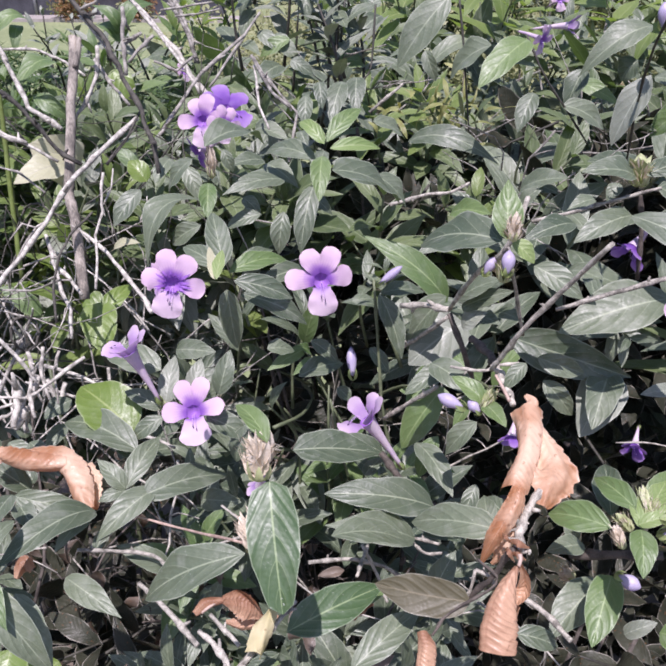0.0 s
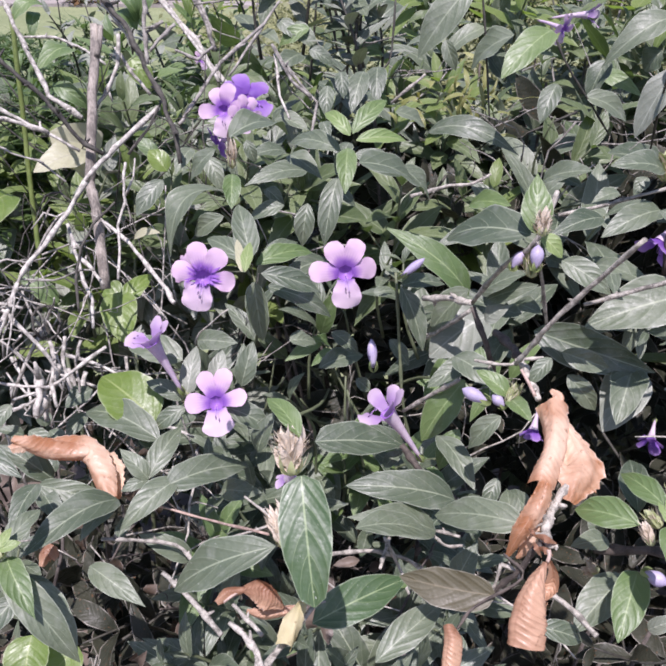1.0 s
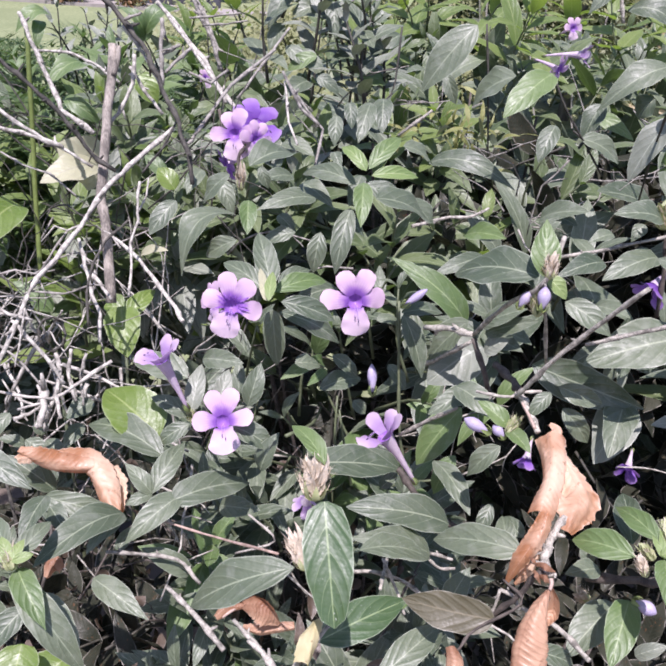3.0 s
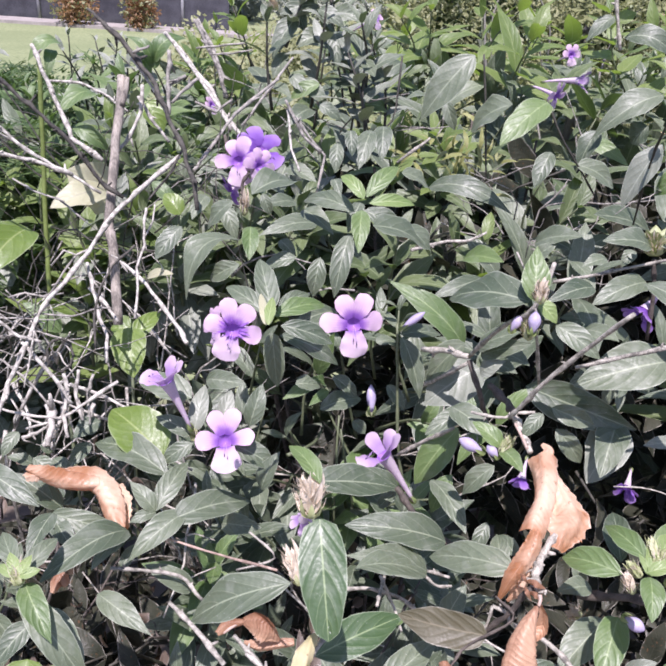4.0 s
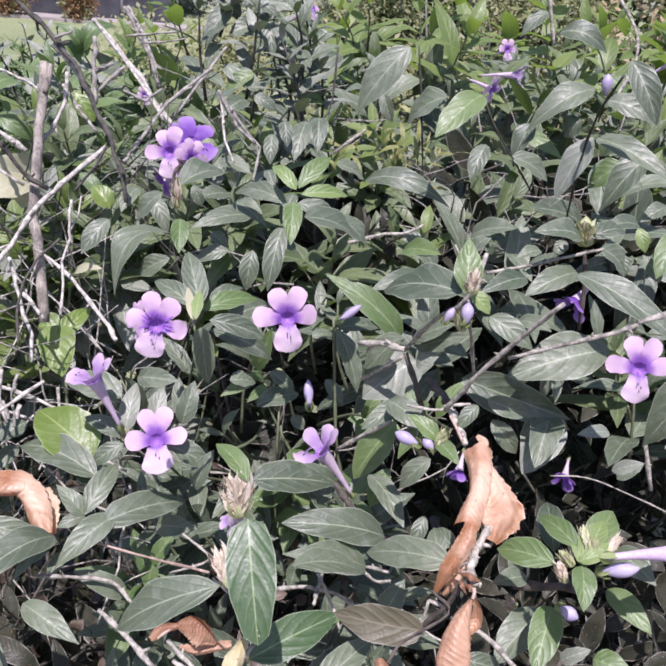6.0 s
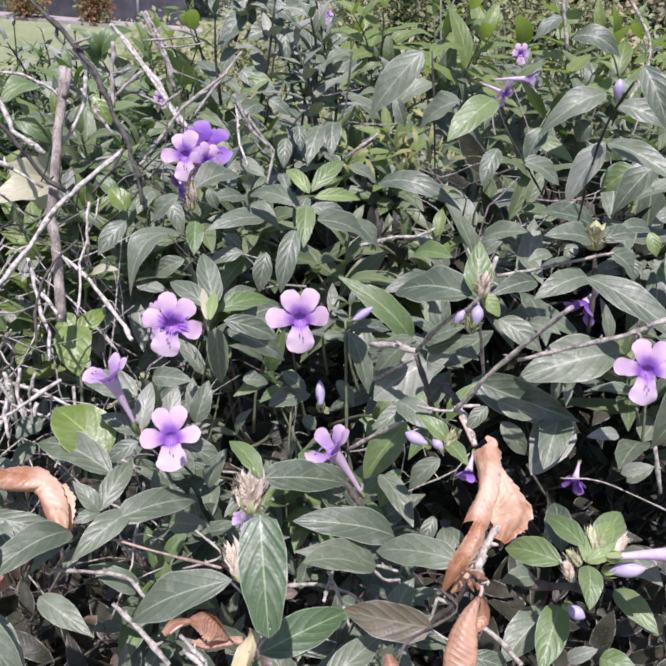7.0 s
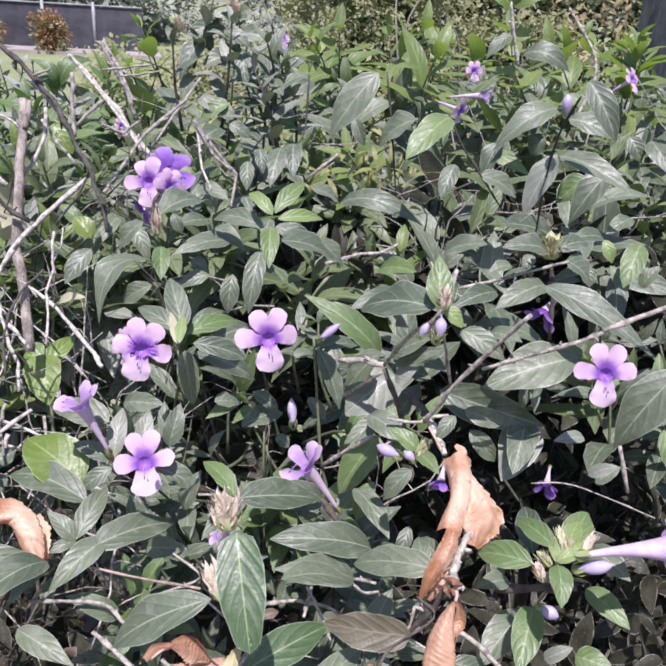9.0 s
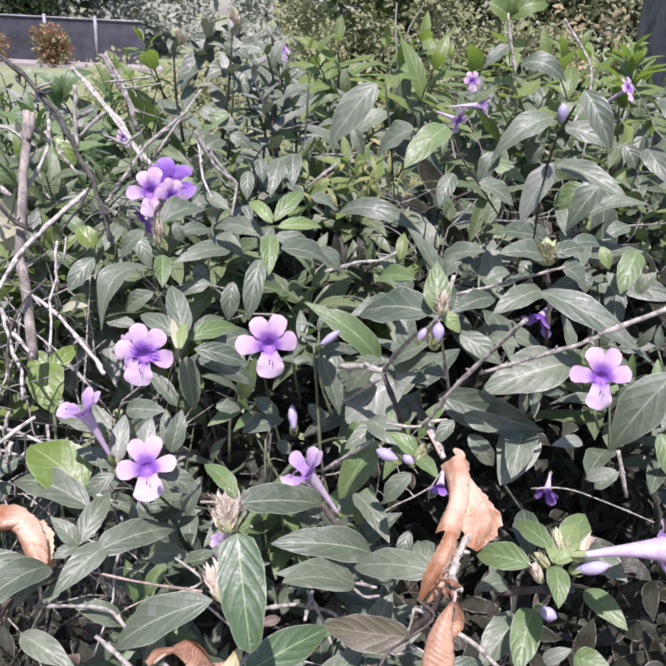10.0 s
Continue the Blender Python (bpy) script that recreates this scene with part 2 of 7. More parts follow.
RUST = dry_material("dry_leaf_rust", (0.20, 0.080, 0.038), (0.62, 0.40, 0.26), (0.36, 0.20, 0.12), (0.55, 0.20, 0.06), 0.3, 0.5, 0.24)
DRY = {
    "cup": RUST,
    "small": RUST,
    "scrap": RUST,
    "tan": dry_material("dry_leaf_tan", (0.38, 0.165, 0.070), (0.80, 0.60, 0.43), (0.66, 0.46, 0.32), (0.66, 0.27, 0.08), 0.36),
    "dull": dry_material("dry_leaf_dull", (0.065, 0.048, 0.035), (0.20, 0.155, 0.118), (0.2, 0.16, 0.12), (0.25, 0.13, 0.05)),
    "yellow": dry_material("dry_leaf_yellow", (0.44, 0.38, 0.16), (0.66, 0.60, 0.38), (0.6, 0.53, 0.34), (0.6, 0.5, 0.1), 0.3, 0.4, 0.04),
    # very dark leaf colour that carries the shade of the shrub's gaps
    "gap_shade": dry_material("leaf_gap_shade", (0.021, 0.024, 0.015), (0.048, 0.050, 0.034), (0.05, 0.052, 0.038), (0.05, 0.05, 0.02), 0.08, 0.2),
    "tuft": dry_material("dry_leaf_tuft", (0.17, 0.19, 0.055), (0.30, 0.31, 0.11), (0.32, 0.33, 0.15), (0.35, 0.34, 0.06), 0.25),
}


# ---- mesh helpers ----
def unit(v):
    v = np.asarray(v, float)
    return v / max(1e-9, float(np.linalg.norm(v)))


def part(name, verts, faces, material, parent, label="", uvs=None, smooth=True, kind="", origin=None):
    """Links one mesh object; its origin lies at its first vertex, and it hangs under parent."""
    verts = np.asarray(verts, float)
    origin = verts[0].copy() if origin is None else np.asarray(origin, float)
    data = bpy.data.meshes.new(name)
    data.from_pydata((verts - origin).tolist(), [], faces if isinstance(faces, list) else faces.tolist())
    if uvs is not None:
        index = np.empty(len(data.loops), np.int32)
        data.loops.foreach_get("vertex_index", index)
        layer = data.uv_layers.new(name="UVMap")
        layer.data.foreach_set("uv", np.asarray(uvs, np.float32)[index].ravel())
    if smooth:
        data.polygons.foreach_set("use_smooth", np.ones(len(data.polygons), bool))
    data.materials.append(material)
    ob = new(name, data)
    ob.location = origin
    if parent is not None:
        shift = Vector((0, 0, 0))
        up = parent
        while up is not None:
            shift += up.location
            up = up.parent
        ob.parent = parent
        ob.location = Vector(origin) - shift
    return tagged(ob, label, kind=kind)


def thing(name, at, label, category, group=""):
    ob = new(name)
    ob.location, ob.empty_display_size = at, 0.05
    return tagged(ob, label, category, group)


def grid_faces(rows, cols):
    i = np.arange((rows - 1) * cols).reshape(rows - 1, cols)[:, :-1].ravel()
    return np.stack([i, i + 1, i + cols + 1, i + cols], 1)


def ellipse_outline(s):
    return (s ** 0.72) * ((1 - s) ** 0.95) / 0.3193


def petal_outline(s):
    return np.sqrt(np.clip(1 - np.abs((s - 0.66) / 0.345) ** 2.6, 0, 1)) * (s > 0.64) + (s <= 0.64) * (0.58 + 0.42 * np.sin(np.clip(s / 0.66, 0, 1) * np.pi / 2) ** 1.5)


def lance_outline(s):
    return (s ** 0.66) * ((1 - s) ** 1.15) / 0.3050


def ovate_outline(s):
    return (s ** 0.50) * ((1 - s) ** 0.82) / 0.4177


def strap_outline(s):
    return (s ** 0.27) * ((1 - s) ** 0.44) / 0.6259


def broad_outline(s):
    return (s ** 0.5) * ((1 - s) ** 0.8) / 0.425


def blade(base, tip, width, normal, bend=0.1, fold=0.2, curl=0.0, ripple=0.03, twist=0.0, across=6, along=12, outline=ellipse_outline, ribs=5.0, seed=0):
    """A leaf or petal blade from base to tip; normal: the side that it turns to the light."""
    base, tip = np.asarray(base, float), np.asarray(tip, float)
    axis = tip - base
    length = float(np.linalg.norm(axis))
    axis = axis / length
    n = np.asarray(normal, float)
    n = unit(n - axis * float(n @ axis))
    side = np.cross(n, axis)
    s = np.linspace(0, 1, along + 1)
    u = np.linspace(-1, 1, across + 1)
    half = np.maximum(width / 2 * outline(np.clip(s, 1e-4, 1 - 1e-4)), width * 0.012)
    wob = 0.035 * np.sin(s * 9 + seed * 1.7) + 0.022 * np.sin(s * 19 + seed) + 0.010 * np.sin(s * 41 + seed * 3)
    rise = bend * length * 4 * s * (1 - s) * (1 - 0.35 * (s - 0.5)) - bend * 0.35 * length * s ** 3
    ang = twist * s
    sd = np.cos(ang)[:, None] * side + np.sin(ang)[:, None] * n
    nn = np.cos(ang)[:, None] * n - np.sin(ang)[:, None] * side
    center = base + s[:, None] * length * axis + rise[:, None] * n
    au = np.abs(u)
    lift = fold * au[None, :] - curl * (u ** 2)[None, :]
    lift = lift + ripple * np.cos(2 * np.pi * (s[:, None] * ribs - au[None, :] ** 1.25 * 1.9)) * (au * (1.05 - au))[None, :] * -3
    lift = lift + (0.10 * np.sin(s * 12 + seed * 2.3)[:, None] * (u ** 3)[None, :])
    hw = half * (1 + wob)
    pts = center[:, None, :] + (hw[:, None] * u[None, :])[..., None] * sd[:, None, :] + (hw[:, None] * lift)[..., None] * nn[:, None, :]
    uv = np.stack(np.broadcast_arrays(((u + 1) / 2)[None, :], s[:, None]), -1)
    return pts.reshape(-1, 3), grid_faces(along + 1, across + 1), uv.reshape(-1, 2)


def smooth_line(points, per=6):
    """Catmull-Rom through the points."""
    p = np.asarray(points, float)
    if len(p) < 3:
        return np.linspace(p[0], p[-1], per + 1)
    q = np.vstack([2 * p[0] - p[1], p, 2 * p[-1] - p[-2]])
    out = []
    for i in range(1, len(q) - 2):
        t = np.linspace(0, 1, per, endpoint=False)[:, None]
        a, b, c, d = q[i - 1], q[i], q[i + 1], q[i + 2]
        out.append(0.5 * (2 * b + (c - a) * t + (2 * a - 5 * b + 4 * c - d) * t ** 2 + (3 * b - a - 3 * c + d) * t ** 3))
    return np.vstack(out + [p[-1:]])


def tube(points, radii, sides=8):
    """A closed tube along the points."""
    p = np.asarray(points, float)
    r = np.broadcast_to(np.asarray(radii, float), (len(p),))
    tangent = np.gradient(p, axis=0)
    tangent /= np.maximum(np.linalg.norm(tangent, axis=1), 1e-9)[:, None]
    ref = np.array([0.31, 0.62, 0.72])
    a = np.cross(tangent, ref)
    a /= np.maximum(np.linalg.norm(a, axis=1), 1e-9)[:, None]
    b = np.cross(tangent, a)
    th = np.linspace(0, 2 * np.pi, sides, endpoint=False)
    ring = p[:, None, :] + r[:, None, None] * (np.cos(th)[None, :, None] * a[:, None, :] + np.sin(th)[None, :, None] * b[:, None, :])
    verts = ring.reshape(-1, 3)
    faces = []
    for i in range(len(p) - 1):
        for j in range(sides):
            k = (j + 1) % sides
            faces.append([i * sides + j, i * sides + k, (i + 1) * sides + k, (i + 1) * sides + j])
    faces.append(list(range(sides))[::-1])
    faces.append([(len(p) - 1) * sides + j for j in range(sides)])
    return verts, faces


class Heap:
    """Collects many small meshes into one."""

    def __init__(self):
        self.v, self.f, self.uv, self.count = [], [], [], 0

    def add(self, verts, faces, uv=None):
        self.v.append(verts)
        self.f.extend((np.asarray(f) + self.count).tolist() for f in faces)
        self.uv.append(uv if uv is not None else np.zeros((len(verts), 2)))
        self.count += len(verts)

    def part(self, name, material, parent, label="", smooth=True):
        return part(name, np.vstack(self.v), self.f, material, parent, label, np.vstack(self.uv), smooth, "stuff")


# ---- kinds of plant parts ----
dice = random.Random(11)


def leaf(parent, base, tip, width, normal, bend, look_of, outline=None):
    outline = outline or (broad_outline if look_of in "YC" else dice.choice((ellipse_outline, ellipse_outline, lance_outline, ovate_outline)))
    verts, faces, uv = blade(base, tip, width, normal, bend, fold=dice.uniform(0.12, 0.32), ripple=dice.uniform(0.004, 0.012), twist=dice.uniform(-0.28, 0.28),
                             across=8, along=16, outline=outline, seed=dice.random() * 9)
    return part("leaf", verts, faces, LEAF[look_of], parent, LEAF_LABEL.get(look_of, ""), uv)


LEAF_LABEL = {"y": "pale yellow-green young leaf", "Y": "broad glossy yellow-green leaf", "C": "bleached cream-yellow leaf", "p": "greyish sunlit leaf"}


def branch(parent, points, r0, r1, wood):
    dead = wood in ("pale", "greydead", "darkdead")
    if dead:
        thick = 1.08 if wood == "darkdead" else 1.2
        r0, r1 = r0 * thick, r1 * thick
    line = np.vstack([np.linspace(a, b, 3, endpoint=False) for a, b in zip(np.asarray(points, float)[:-1], np.asarray(points, float)[1:])] + [np.asarray(points, float)[-1:]]) if dead else smooth_line(points, 4)
    k = len(line)
    jig = np.array([[dice.gauss(0, 1) for _ in range(3)] for _ in range(k)])
    jig[0] = jig[-1] = 0
    line = line + jig * min(r0, r1) * (0.30 if dead else 0.05 if wood == "stump" else 0.16)
    r = np.linspace(r0, r1, k) * np.array([1 + dice.uniform(-0.08, 0.08) for _ in range(k)])
    for i in range(2, k - 1, 4):
        r[i] *= 1.0 if wood in ("stump", "cane") else 1.4
    verts, faces = tube(line, r, 9)
    heap = Heap()
    heap.add(verts, faces)
    if dead or wood == "twig":
        for i in range(2, k - 1, 4):
            way = unit([dice.gauss(0, 1), dice.gauss(0, 1), dice.gauss(0.3, 1)])
            end = line[i] + way * r[i] * dice.uniform(1.8, 5.0 if dead else 3.0)
            v, f = tube([line[i], line[i] * 0.4 + end * 0.6 + way * 0.0, end], [r[i] * 0.55, r[i] * 0.45, r[i] * 0.25], 6)
            heap.add(v, f)
    return part("branch", np.vstack(heap.v), heap.f, WOOD[wood], parent)


def frame_of(direction, roll):
    f = unit(direction)
    right = unit(np.cross([0, 0, 1.0], f))
    up = np.cross(f, right)
    c, s = math.cos(radians(roll)), math.sin(radians(roll))
    return f, right * c + up * s, up * c - right * s


def flower(parent, center, facing, roll, size, length, opening=1.0, petal="pale", frilled=False):
    """Corolla tube with five petals, two stamens and a small green calyx. opening: 1 for a flat face, less for a
    funnel. petal: deep colours the petals as if shaded.
    """
    c = np.asarray(center, float)
    f, right, up = frame_of(facing, roll)
    size = size * 0.94
    droop = np.array([0, 0, -1.0])
    side_on = opening < 0.9
    rad = [0.150, 0.122, 0.094, 0.068, 0.050, 0.038, 0.032] if side_on else [0.118, 0.084, 0.070, 0.056, 0.043, 0.034, 0.029]
    at = [0.0, 0.10, 0.26, 0.45, 0.65, 0.85, 1.0]
    sunk = 0.15 if side_on else 0.035
    line = [c - f * (size * sunk + a * length) + droop * length * 0.10 * a * a for a in at]
    verts, faces = tube(line, [r * size for r in rad], 16)
    faces = faces[:-2] + [faces[-1]]
    whole = part("flower", verts, faces, TUBE, parent, "lilac trumpet flower with five petals and a purple throat")
    verts, faces = tube([c - f * size * (sunk + a) for a in (0.0, 0.03, 0.07, 0.11)], [size * r * rad[0] / 0.118 for r in (0.116, 0.090, 0.062, 0.02)], 16)
    part("throat", verts, faces[:-2] + [faces[-1]], THROAT, whole, "deep purple throat")
    out = math.sin(opening * math.pi / 2)
    ahead = math.cos(opening * math.pi / 2)
    for angle, long_, wide in ((271, 0.50, 0.42), (6, 0.47, 0.285), (174, 0.47, 0.285), (64, 0.49, 0.28), (112, 0.49, 0.28)):
        angle += dice.uniform(-5, 5)
        long_ *= dice.uniform(0.93, 1.07)
        d = right * math.cos(radians(angle)) + up * math.sin(radians(angle))
        face = unit(f * out - d * ahead + f * 0.05)
        start = c + d * size * rad[0] * 0.80 - f * size * sunk
        reach = out * size * (long_ - rad[0] * 0.8) * dice.uniform(0.94, 1.05)
        verts, faces, uv = blade(start, start + d * reach + f * size * (sunk * 0.5 + ahead * long_ * 0.8 + dice.uniform(-0.05, 0.05)), size * wide * dice.uniform(0.94, 1.08), face,
                                 bend=0.08 * out, fold=-0.02, curl=dice.uniform(-0.16, 0.24), ripple=0.030, twist=dice.uniform(-0.4, 0.4), across=8, along=12, outline=petal_outline, ribs=3, seed=dice.random() * 9)
        look_of = PETAL_SHADED if petal == "deep" else PETAL_SIDE if side_on else PETAL_LOW if wide > 0.35 else PETAL
        part("petal", verts, faces, look_of, whole, "petal coloured deep violet for shade" if petal == "deep" else "", uv)
    if frilled:
        heap = Heap()
        for k in range(16):
            a = k * math.tau / 16 + dice.uniform(-0.15, 0.15)
            d = right * math.cos(a) + up * math.sin(a)
            reach = (0.12 if math.sin(a) < -0.6 else 0.24) * dice.uniform(0.7, 1.2)
            heap.add(*blade(c + d * size * 0.10 - f * size * 0.05, c + d * size * reach + f * size * dice.uniform(0.02, 0.07), size * 0.035, f + d * 0.2, bend=0.2, fold=0.3, curl=0.3, ripple=0.05, across=4, along=6))
        part("frill", np.vstack(heap.v), heap.f, THROAT, whole, "purple frilled mouth")
    for sgn in (-1, 1):
        tipp = c - up * size * (0.25 + 0.025 * sgn) + f * size * 0.04 + right * sgn * size * 0.022
        line = smooth_line([c - f * size * 0.1 - up * size * 0.03, c - up * size * 0.08 + f * size * 0.03 + right * sgn * size * 0.015, tipp], 4)
        verts, faces = tube(line, size * 0.0032, 5)
        part("stamen", verts, faces, FILAMENT, whole)
        verts, faces = tube([tipp - up * size * 0.028, tipp, tipp + up * size * 0.028], [size * 0.004, size * 0.010, size * 0.004], 6)
        part("anther", verts, faces, ANTHER, whole, "dark anther")
    base = c - f * (size * sunk + length) + droop * length * 0.10
    heap = Heap()
    for i in range(4):
        a = i * math.pi / 2 + 0.4
        d = right * math.cos(a) + up * math.sin(a)
        heap.add(*blade(base - f * size * 0.08, base + f * size * 0.15 + d * size * 0.05, size * 0.075, d, bend=0.12, across=4, along=6, ripple=0))
    part("calyx", np.vstack(heap.v), heap.f, CALYX, whole, "green calyx")
    return whole


def bud(parent, base, tip, width):
    b, t = np.asarray(base, float), np.asarray(tip, float)
    s = np.linspace(0, 1, 12)
    r = width / 2 * np.maximum(0.10, np.sin(np.clip(s * 0.93 + 0.07, 0, 1) * np.pi) ** 0.75 * (0.55 + 0.6 * s))
    line = b + s[:, None] * (t - b)
    verts, faces = tube(line, r, 12)
    ob = part("flower_bud", verts, faces, BUD, parent, "closed pale lilac flower bud")
    axis = unit(t - b)
    side = unit(np.cross(axis, [0.3, 0.2, 0.9]))
    other = np.cross(axis, side)
    heap_v, heap_f, n0 = [], [], 0
    span = float(np.linalg.norm(t - b))
    for i in range(4):
        a = i * math.pi / 2
        d = side * math.cos(a) + other * math.sin(a)
        verts, faces, uv = blade(b - axis * span * 0.18, b + axis * span * 0.26 + d * width * 0.42, width * 0.30, d, bend=0.16, across=4, along=6, ripple=0)
        heap_v.append(verts)
        heap_f += (faces + n0).tolist()
        n0 += len(verts)
    part("calyx", np.vstack(heap_v), heap_f, CALYX, ob, "green calyx")
    return ob


def seed_spike(parent, base, tip, width, look_of):
    """A bristly spike: papery pointed bracts round the outside, fine bristles and a green foot."""
    b, t = np.asarray(base, float), np.asarray(tip, float)
    axis = unit(t - b)
    side = unit(np.cross(axis, [0.2, 0.9, 0.3]))
    other = np.cross(axis, side)
    span = float(np.linalg.norm(t - b))
    papery, bristles, foot = Heap(), Heap(), Heap()
    for i in range(30):
        a = i * 2.399 + dice.uniform(-0.3, 0.3)
        h = i / 30
        d = side * math.cos(a) + other * math.sin(a)
        start = b + axis * span * h * 0.42
        end = start + axis * span * dice.uniform(0.36, 0.62) + d * width * (0.36 - 0.16 * h) * dice.uniform(0.6, 1.1)
        papery.add(*blade(start, end, width * dice.uniform(0.16, 0.30), d * 0.7 + axis * 0.7, bend=dice.uniform(-0.14, 0.10), fold=0.5, across=4, along=6, ripple=0.02, seed=dice.random() * 9))
    for i in range(60):
        a = i * 2.399 + dice.uniform(-0.5, 0.5)
        h = dice.random()
        d = side * math.cos(a) + other * math.sin(a)
        start = b + axis * span * h * 0.6 + d * width * 0.15
        end = start + axis * span * dice.uniform(0.08, 0.42) + d * width * dice.uniform(0.10, 0.36)
        bristles.add(*blade(start, end, width * dice.uniform(0.018, 0.04), d + axis, bend=dice.uniform(-0.15, 0.15), fold=0.2, across=2, along=4, ripple=0))
    for i in range(6):
        a = i * math.tau / 6
        d = side * math.cos(a) + other * math.sin(a)
        foot.add(*blade(b - axis * span * 0.06, b + axis * span * dice.uniform(0.22, 0.36) + d * width * 0.24, width * 0.15, d, bend=0.15, fold=0.2, across=4, along=5, ripple=0))
    dry = look_of == "straw"
    whole = part("seed_head", np.vstack(papery.v), papery.f, STRAW if dry else BRACT, parent, "dry straw-coloured bristly seed head" if dry else "pale green bristly bract cluster", np.vstack(papery.uv))
    part("bristles", np.vstack(bristles.v), bristles.f, STRAW, whole, "fine straw bristles", np.vstack(bristles.uv), kind="stuff")
    part("foot", np.vstack(foot.v), foot.f, BRACT, whole, "green bracts at the foot", np.vstack(foot.uv))
    return whole


DRY_LABEL = {"scrap": "small crumpled brown leaf scrap caught on a twig", 
    "large": "large tan dry leaf, torn and curled, hanging on a twig",
    "cup": "brown dry leaf rolled into a cup",
    "arched": "tan dry leaf arched and rolled over green leaves",
    "small": "small brown curled dry leaf caught among the twigs",
    "yellow": "yellowing withered leaf with a crumpled edge",
    "olive": "dull olive-brown withered leaf lying flat",
}


def dry_strip(points, widths, curls, twists):
    line = smooth_line(points, 8)
    k = len(line)
    t = np.linspace(0, len(points) - 1, k)
    w = np.interp(t, range(len(points)), widths)
    curl = np.radians(np.interp(t, range(len(points)), curls))
    twist = np.radians(np.interp(t, range(len(points)), twists))
    tangent = np.gradient(line, axis=0)
    tangent /= np.linalg.norm(tangent, axis=1)[:, None]
    ref = np.array([-0.15, -0.70, 0.70])
    cols = 17
    u = np.linspace(-1, 1, cols)
    rows = []
    for i in range(k):
        n = unit(ref - tangent[i] * float(ref @ tangent[i]))
        b = np.cross(n, tangent[i])
        c, s = math.cos(twist[i]), math.sin(twist[i])
        n, b = n * c + b * s, b * c - n * s
        r = w[i] / (2 * math.sin(min(curl[i], 2.8) / 2))
        ragged = 1 + 0.07 * math.sin(i * 0.9 + 0.5) + 0.06 * math.sin(i * 2.3) + 0.05 * math.sin(i * 4.1 + 1.0)
        a = u * curl[i] / 2 * np.where(u > 0, ragged, 2 - ragged)
        crumple = 0.055 * w[i] * (np.sin(u * 4.5 + i * 0.07) + 0.45 * np.sin(u * 10 - i * 0.11)) + 0.020 * w[i] * np.sin(i * 0.6 + u * 4) + 0.018 * w[i] * np.sin(i * 1.7 - u * 7) * np.abs(u)
        rows.append(line[i] + (r * np.sin(a))[:, None] * b + (r * (np.cos(a) - 1) + crumple)[:, None] * n)
    uv = np.stack(np.broadcast_arrays(((u + 1) / 2)[None, :], np.linspace(0, 1, k)[:, None]), -1).reshape(-1, 2)
    return np.vstack(rows), grid_faces(k, cols), uv


def dry_leaf(form, stalk, *strips):
    """A withered leaf: a blade of curled strips and a thin stalk."""
    heap = Heap()
    for strip in strips:
        heap.add(*dry_strip(*strip))
    whole = thing("dry_leaf", strips[0][0][0], DRY_LABEL[form], "dry leaf")
    part("blade", np.vstack(heap.v), heap.f, DRY.get(form, DRY["tan"]), whole, "", np.vstack(heap.uv))
    if stalk:
        line = smooth_line(stalk, 5)
        verts, faces = tube(line, np.linspace(0.0009, 0.0007, len(line)), 7)
        part("stalk", verts, faces, WOOD["pink"], whole, "thin brownish stalk")
    return whole


# ---- the plants ----
FRONT = thing("flowering_shrub", (0.05, 0.48, 0.0), "dark green shrub with lilac trumpet flowers in full sun", "shrub", "hedge shrubs")
REAR = thing("flowering_shrub", (0.20, 0.95, 0.0), "leafy green shrub with few lilac flowers behind the front one", "shrub", "hedge shrubs")
DEAD = thing("dead_shrub", (-0.22, 0.55, 0.0), "leafless dead shrub of bleached and dark grey twigs", "dead shrub")
SAPLING = thing("sapling", (-0.24, 0.62, 0.0), "young plant with broad yellow-green leaves and a green cane", "sapling")
leaf(FRONT, (-0.0377, 0.3237, 1.3412), (-0.0468, 0.3531, 1.3574), 0.0120, (-0.01, -0.49, 0.87), 0.05, "m")
leaf(FRONT, (-0.0368, 0.3310, 1.3352), (-0.0112, 0.3541, 1.3337), 0.0109, (0.34, -0.33, 0.88), 0.12, "g")
leaf(FRONT, (-0.0376, 0.3008, 1.3442), (-0.0424, 0.3164, 1.3535), 0.0044, (-0.04, -0.52, 0.85), 0.06, "C")
leaf(FRONT, (-0.0366, 0.2981, 1.3456), (-0.0365, 0.3158, 1.3524), 0.0052, (-0.01, -0.36, 0.93), 0.06, "y")
leaf(FRONT, (-0.0372, 0.3630, 1.3258), (-0.0206, 0.3826, 1.3277), 0.0092, (0.31, -0.34, 0.89), 0.10, "m")
leaf(FRONT, (-0.0322, 0.3154, 1.3376), (-0.0061, 0.3222, 1.3265), 0.0110, (0.44, -0.62, 0.65), 0.10, "m")
leaf(FRONT, (-0.0352, 0.3518, 1.3146), (-0.0016, 0.3643, 1.2926), 0.0144, (0.60, -0.43, 0.67), 0.10, "m")
leaf(FRONT, (-0.0369, 0.3229, 1.3301), (-0.0334, 0.3204, 1.3004), 0.0107, (0.07, -0.99, 0.09), 0.05, "m")
leaf(FRONT, (-0.0443, 0.3546, 1.3260), (-0.0682, 0.3762, 1.3314), 0.0104, (-0.20, -0.44, 0.88), 0.10, "m")
leaf(FRONT, (-0.0050, 0.4031, 1.3079), (-0.0304, 0.3775, 1.3086), 0.0121, (0.36, -0.33, 0.87), 0.10, "m")
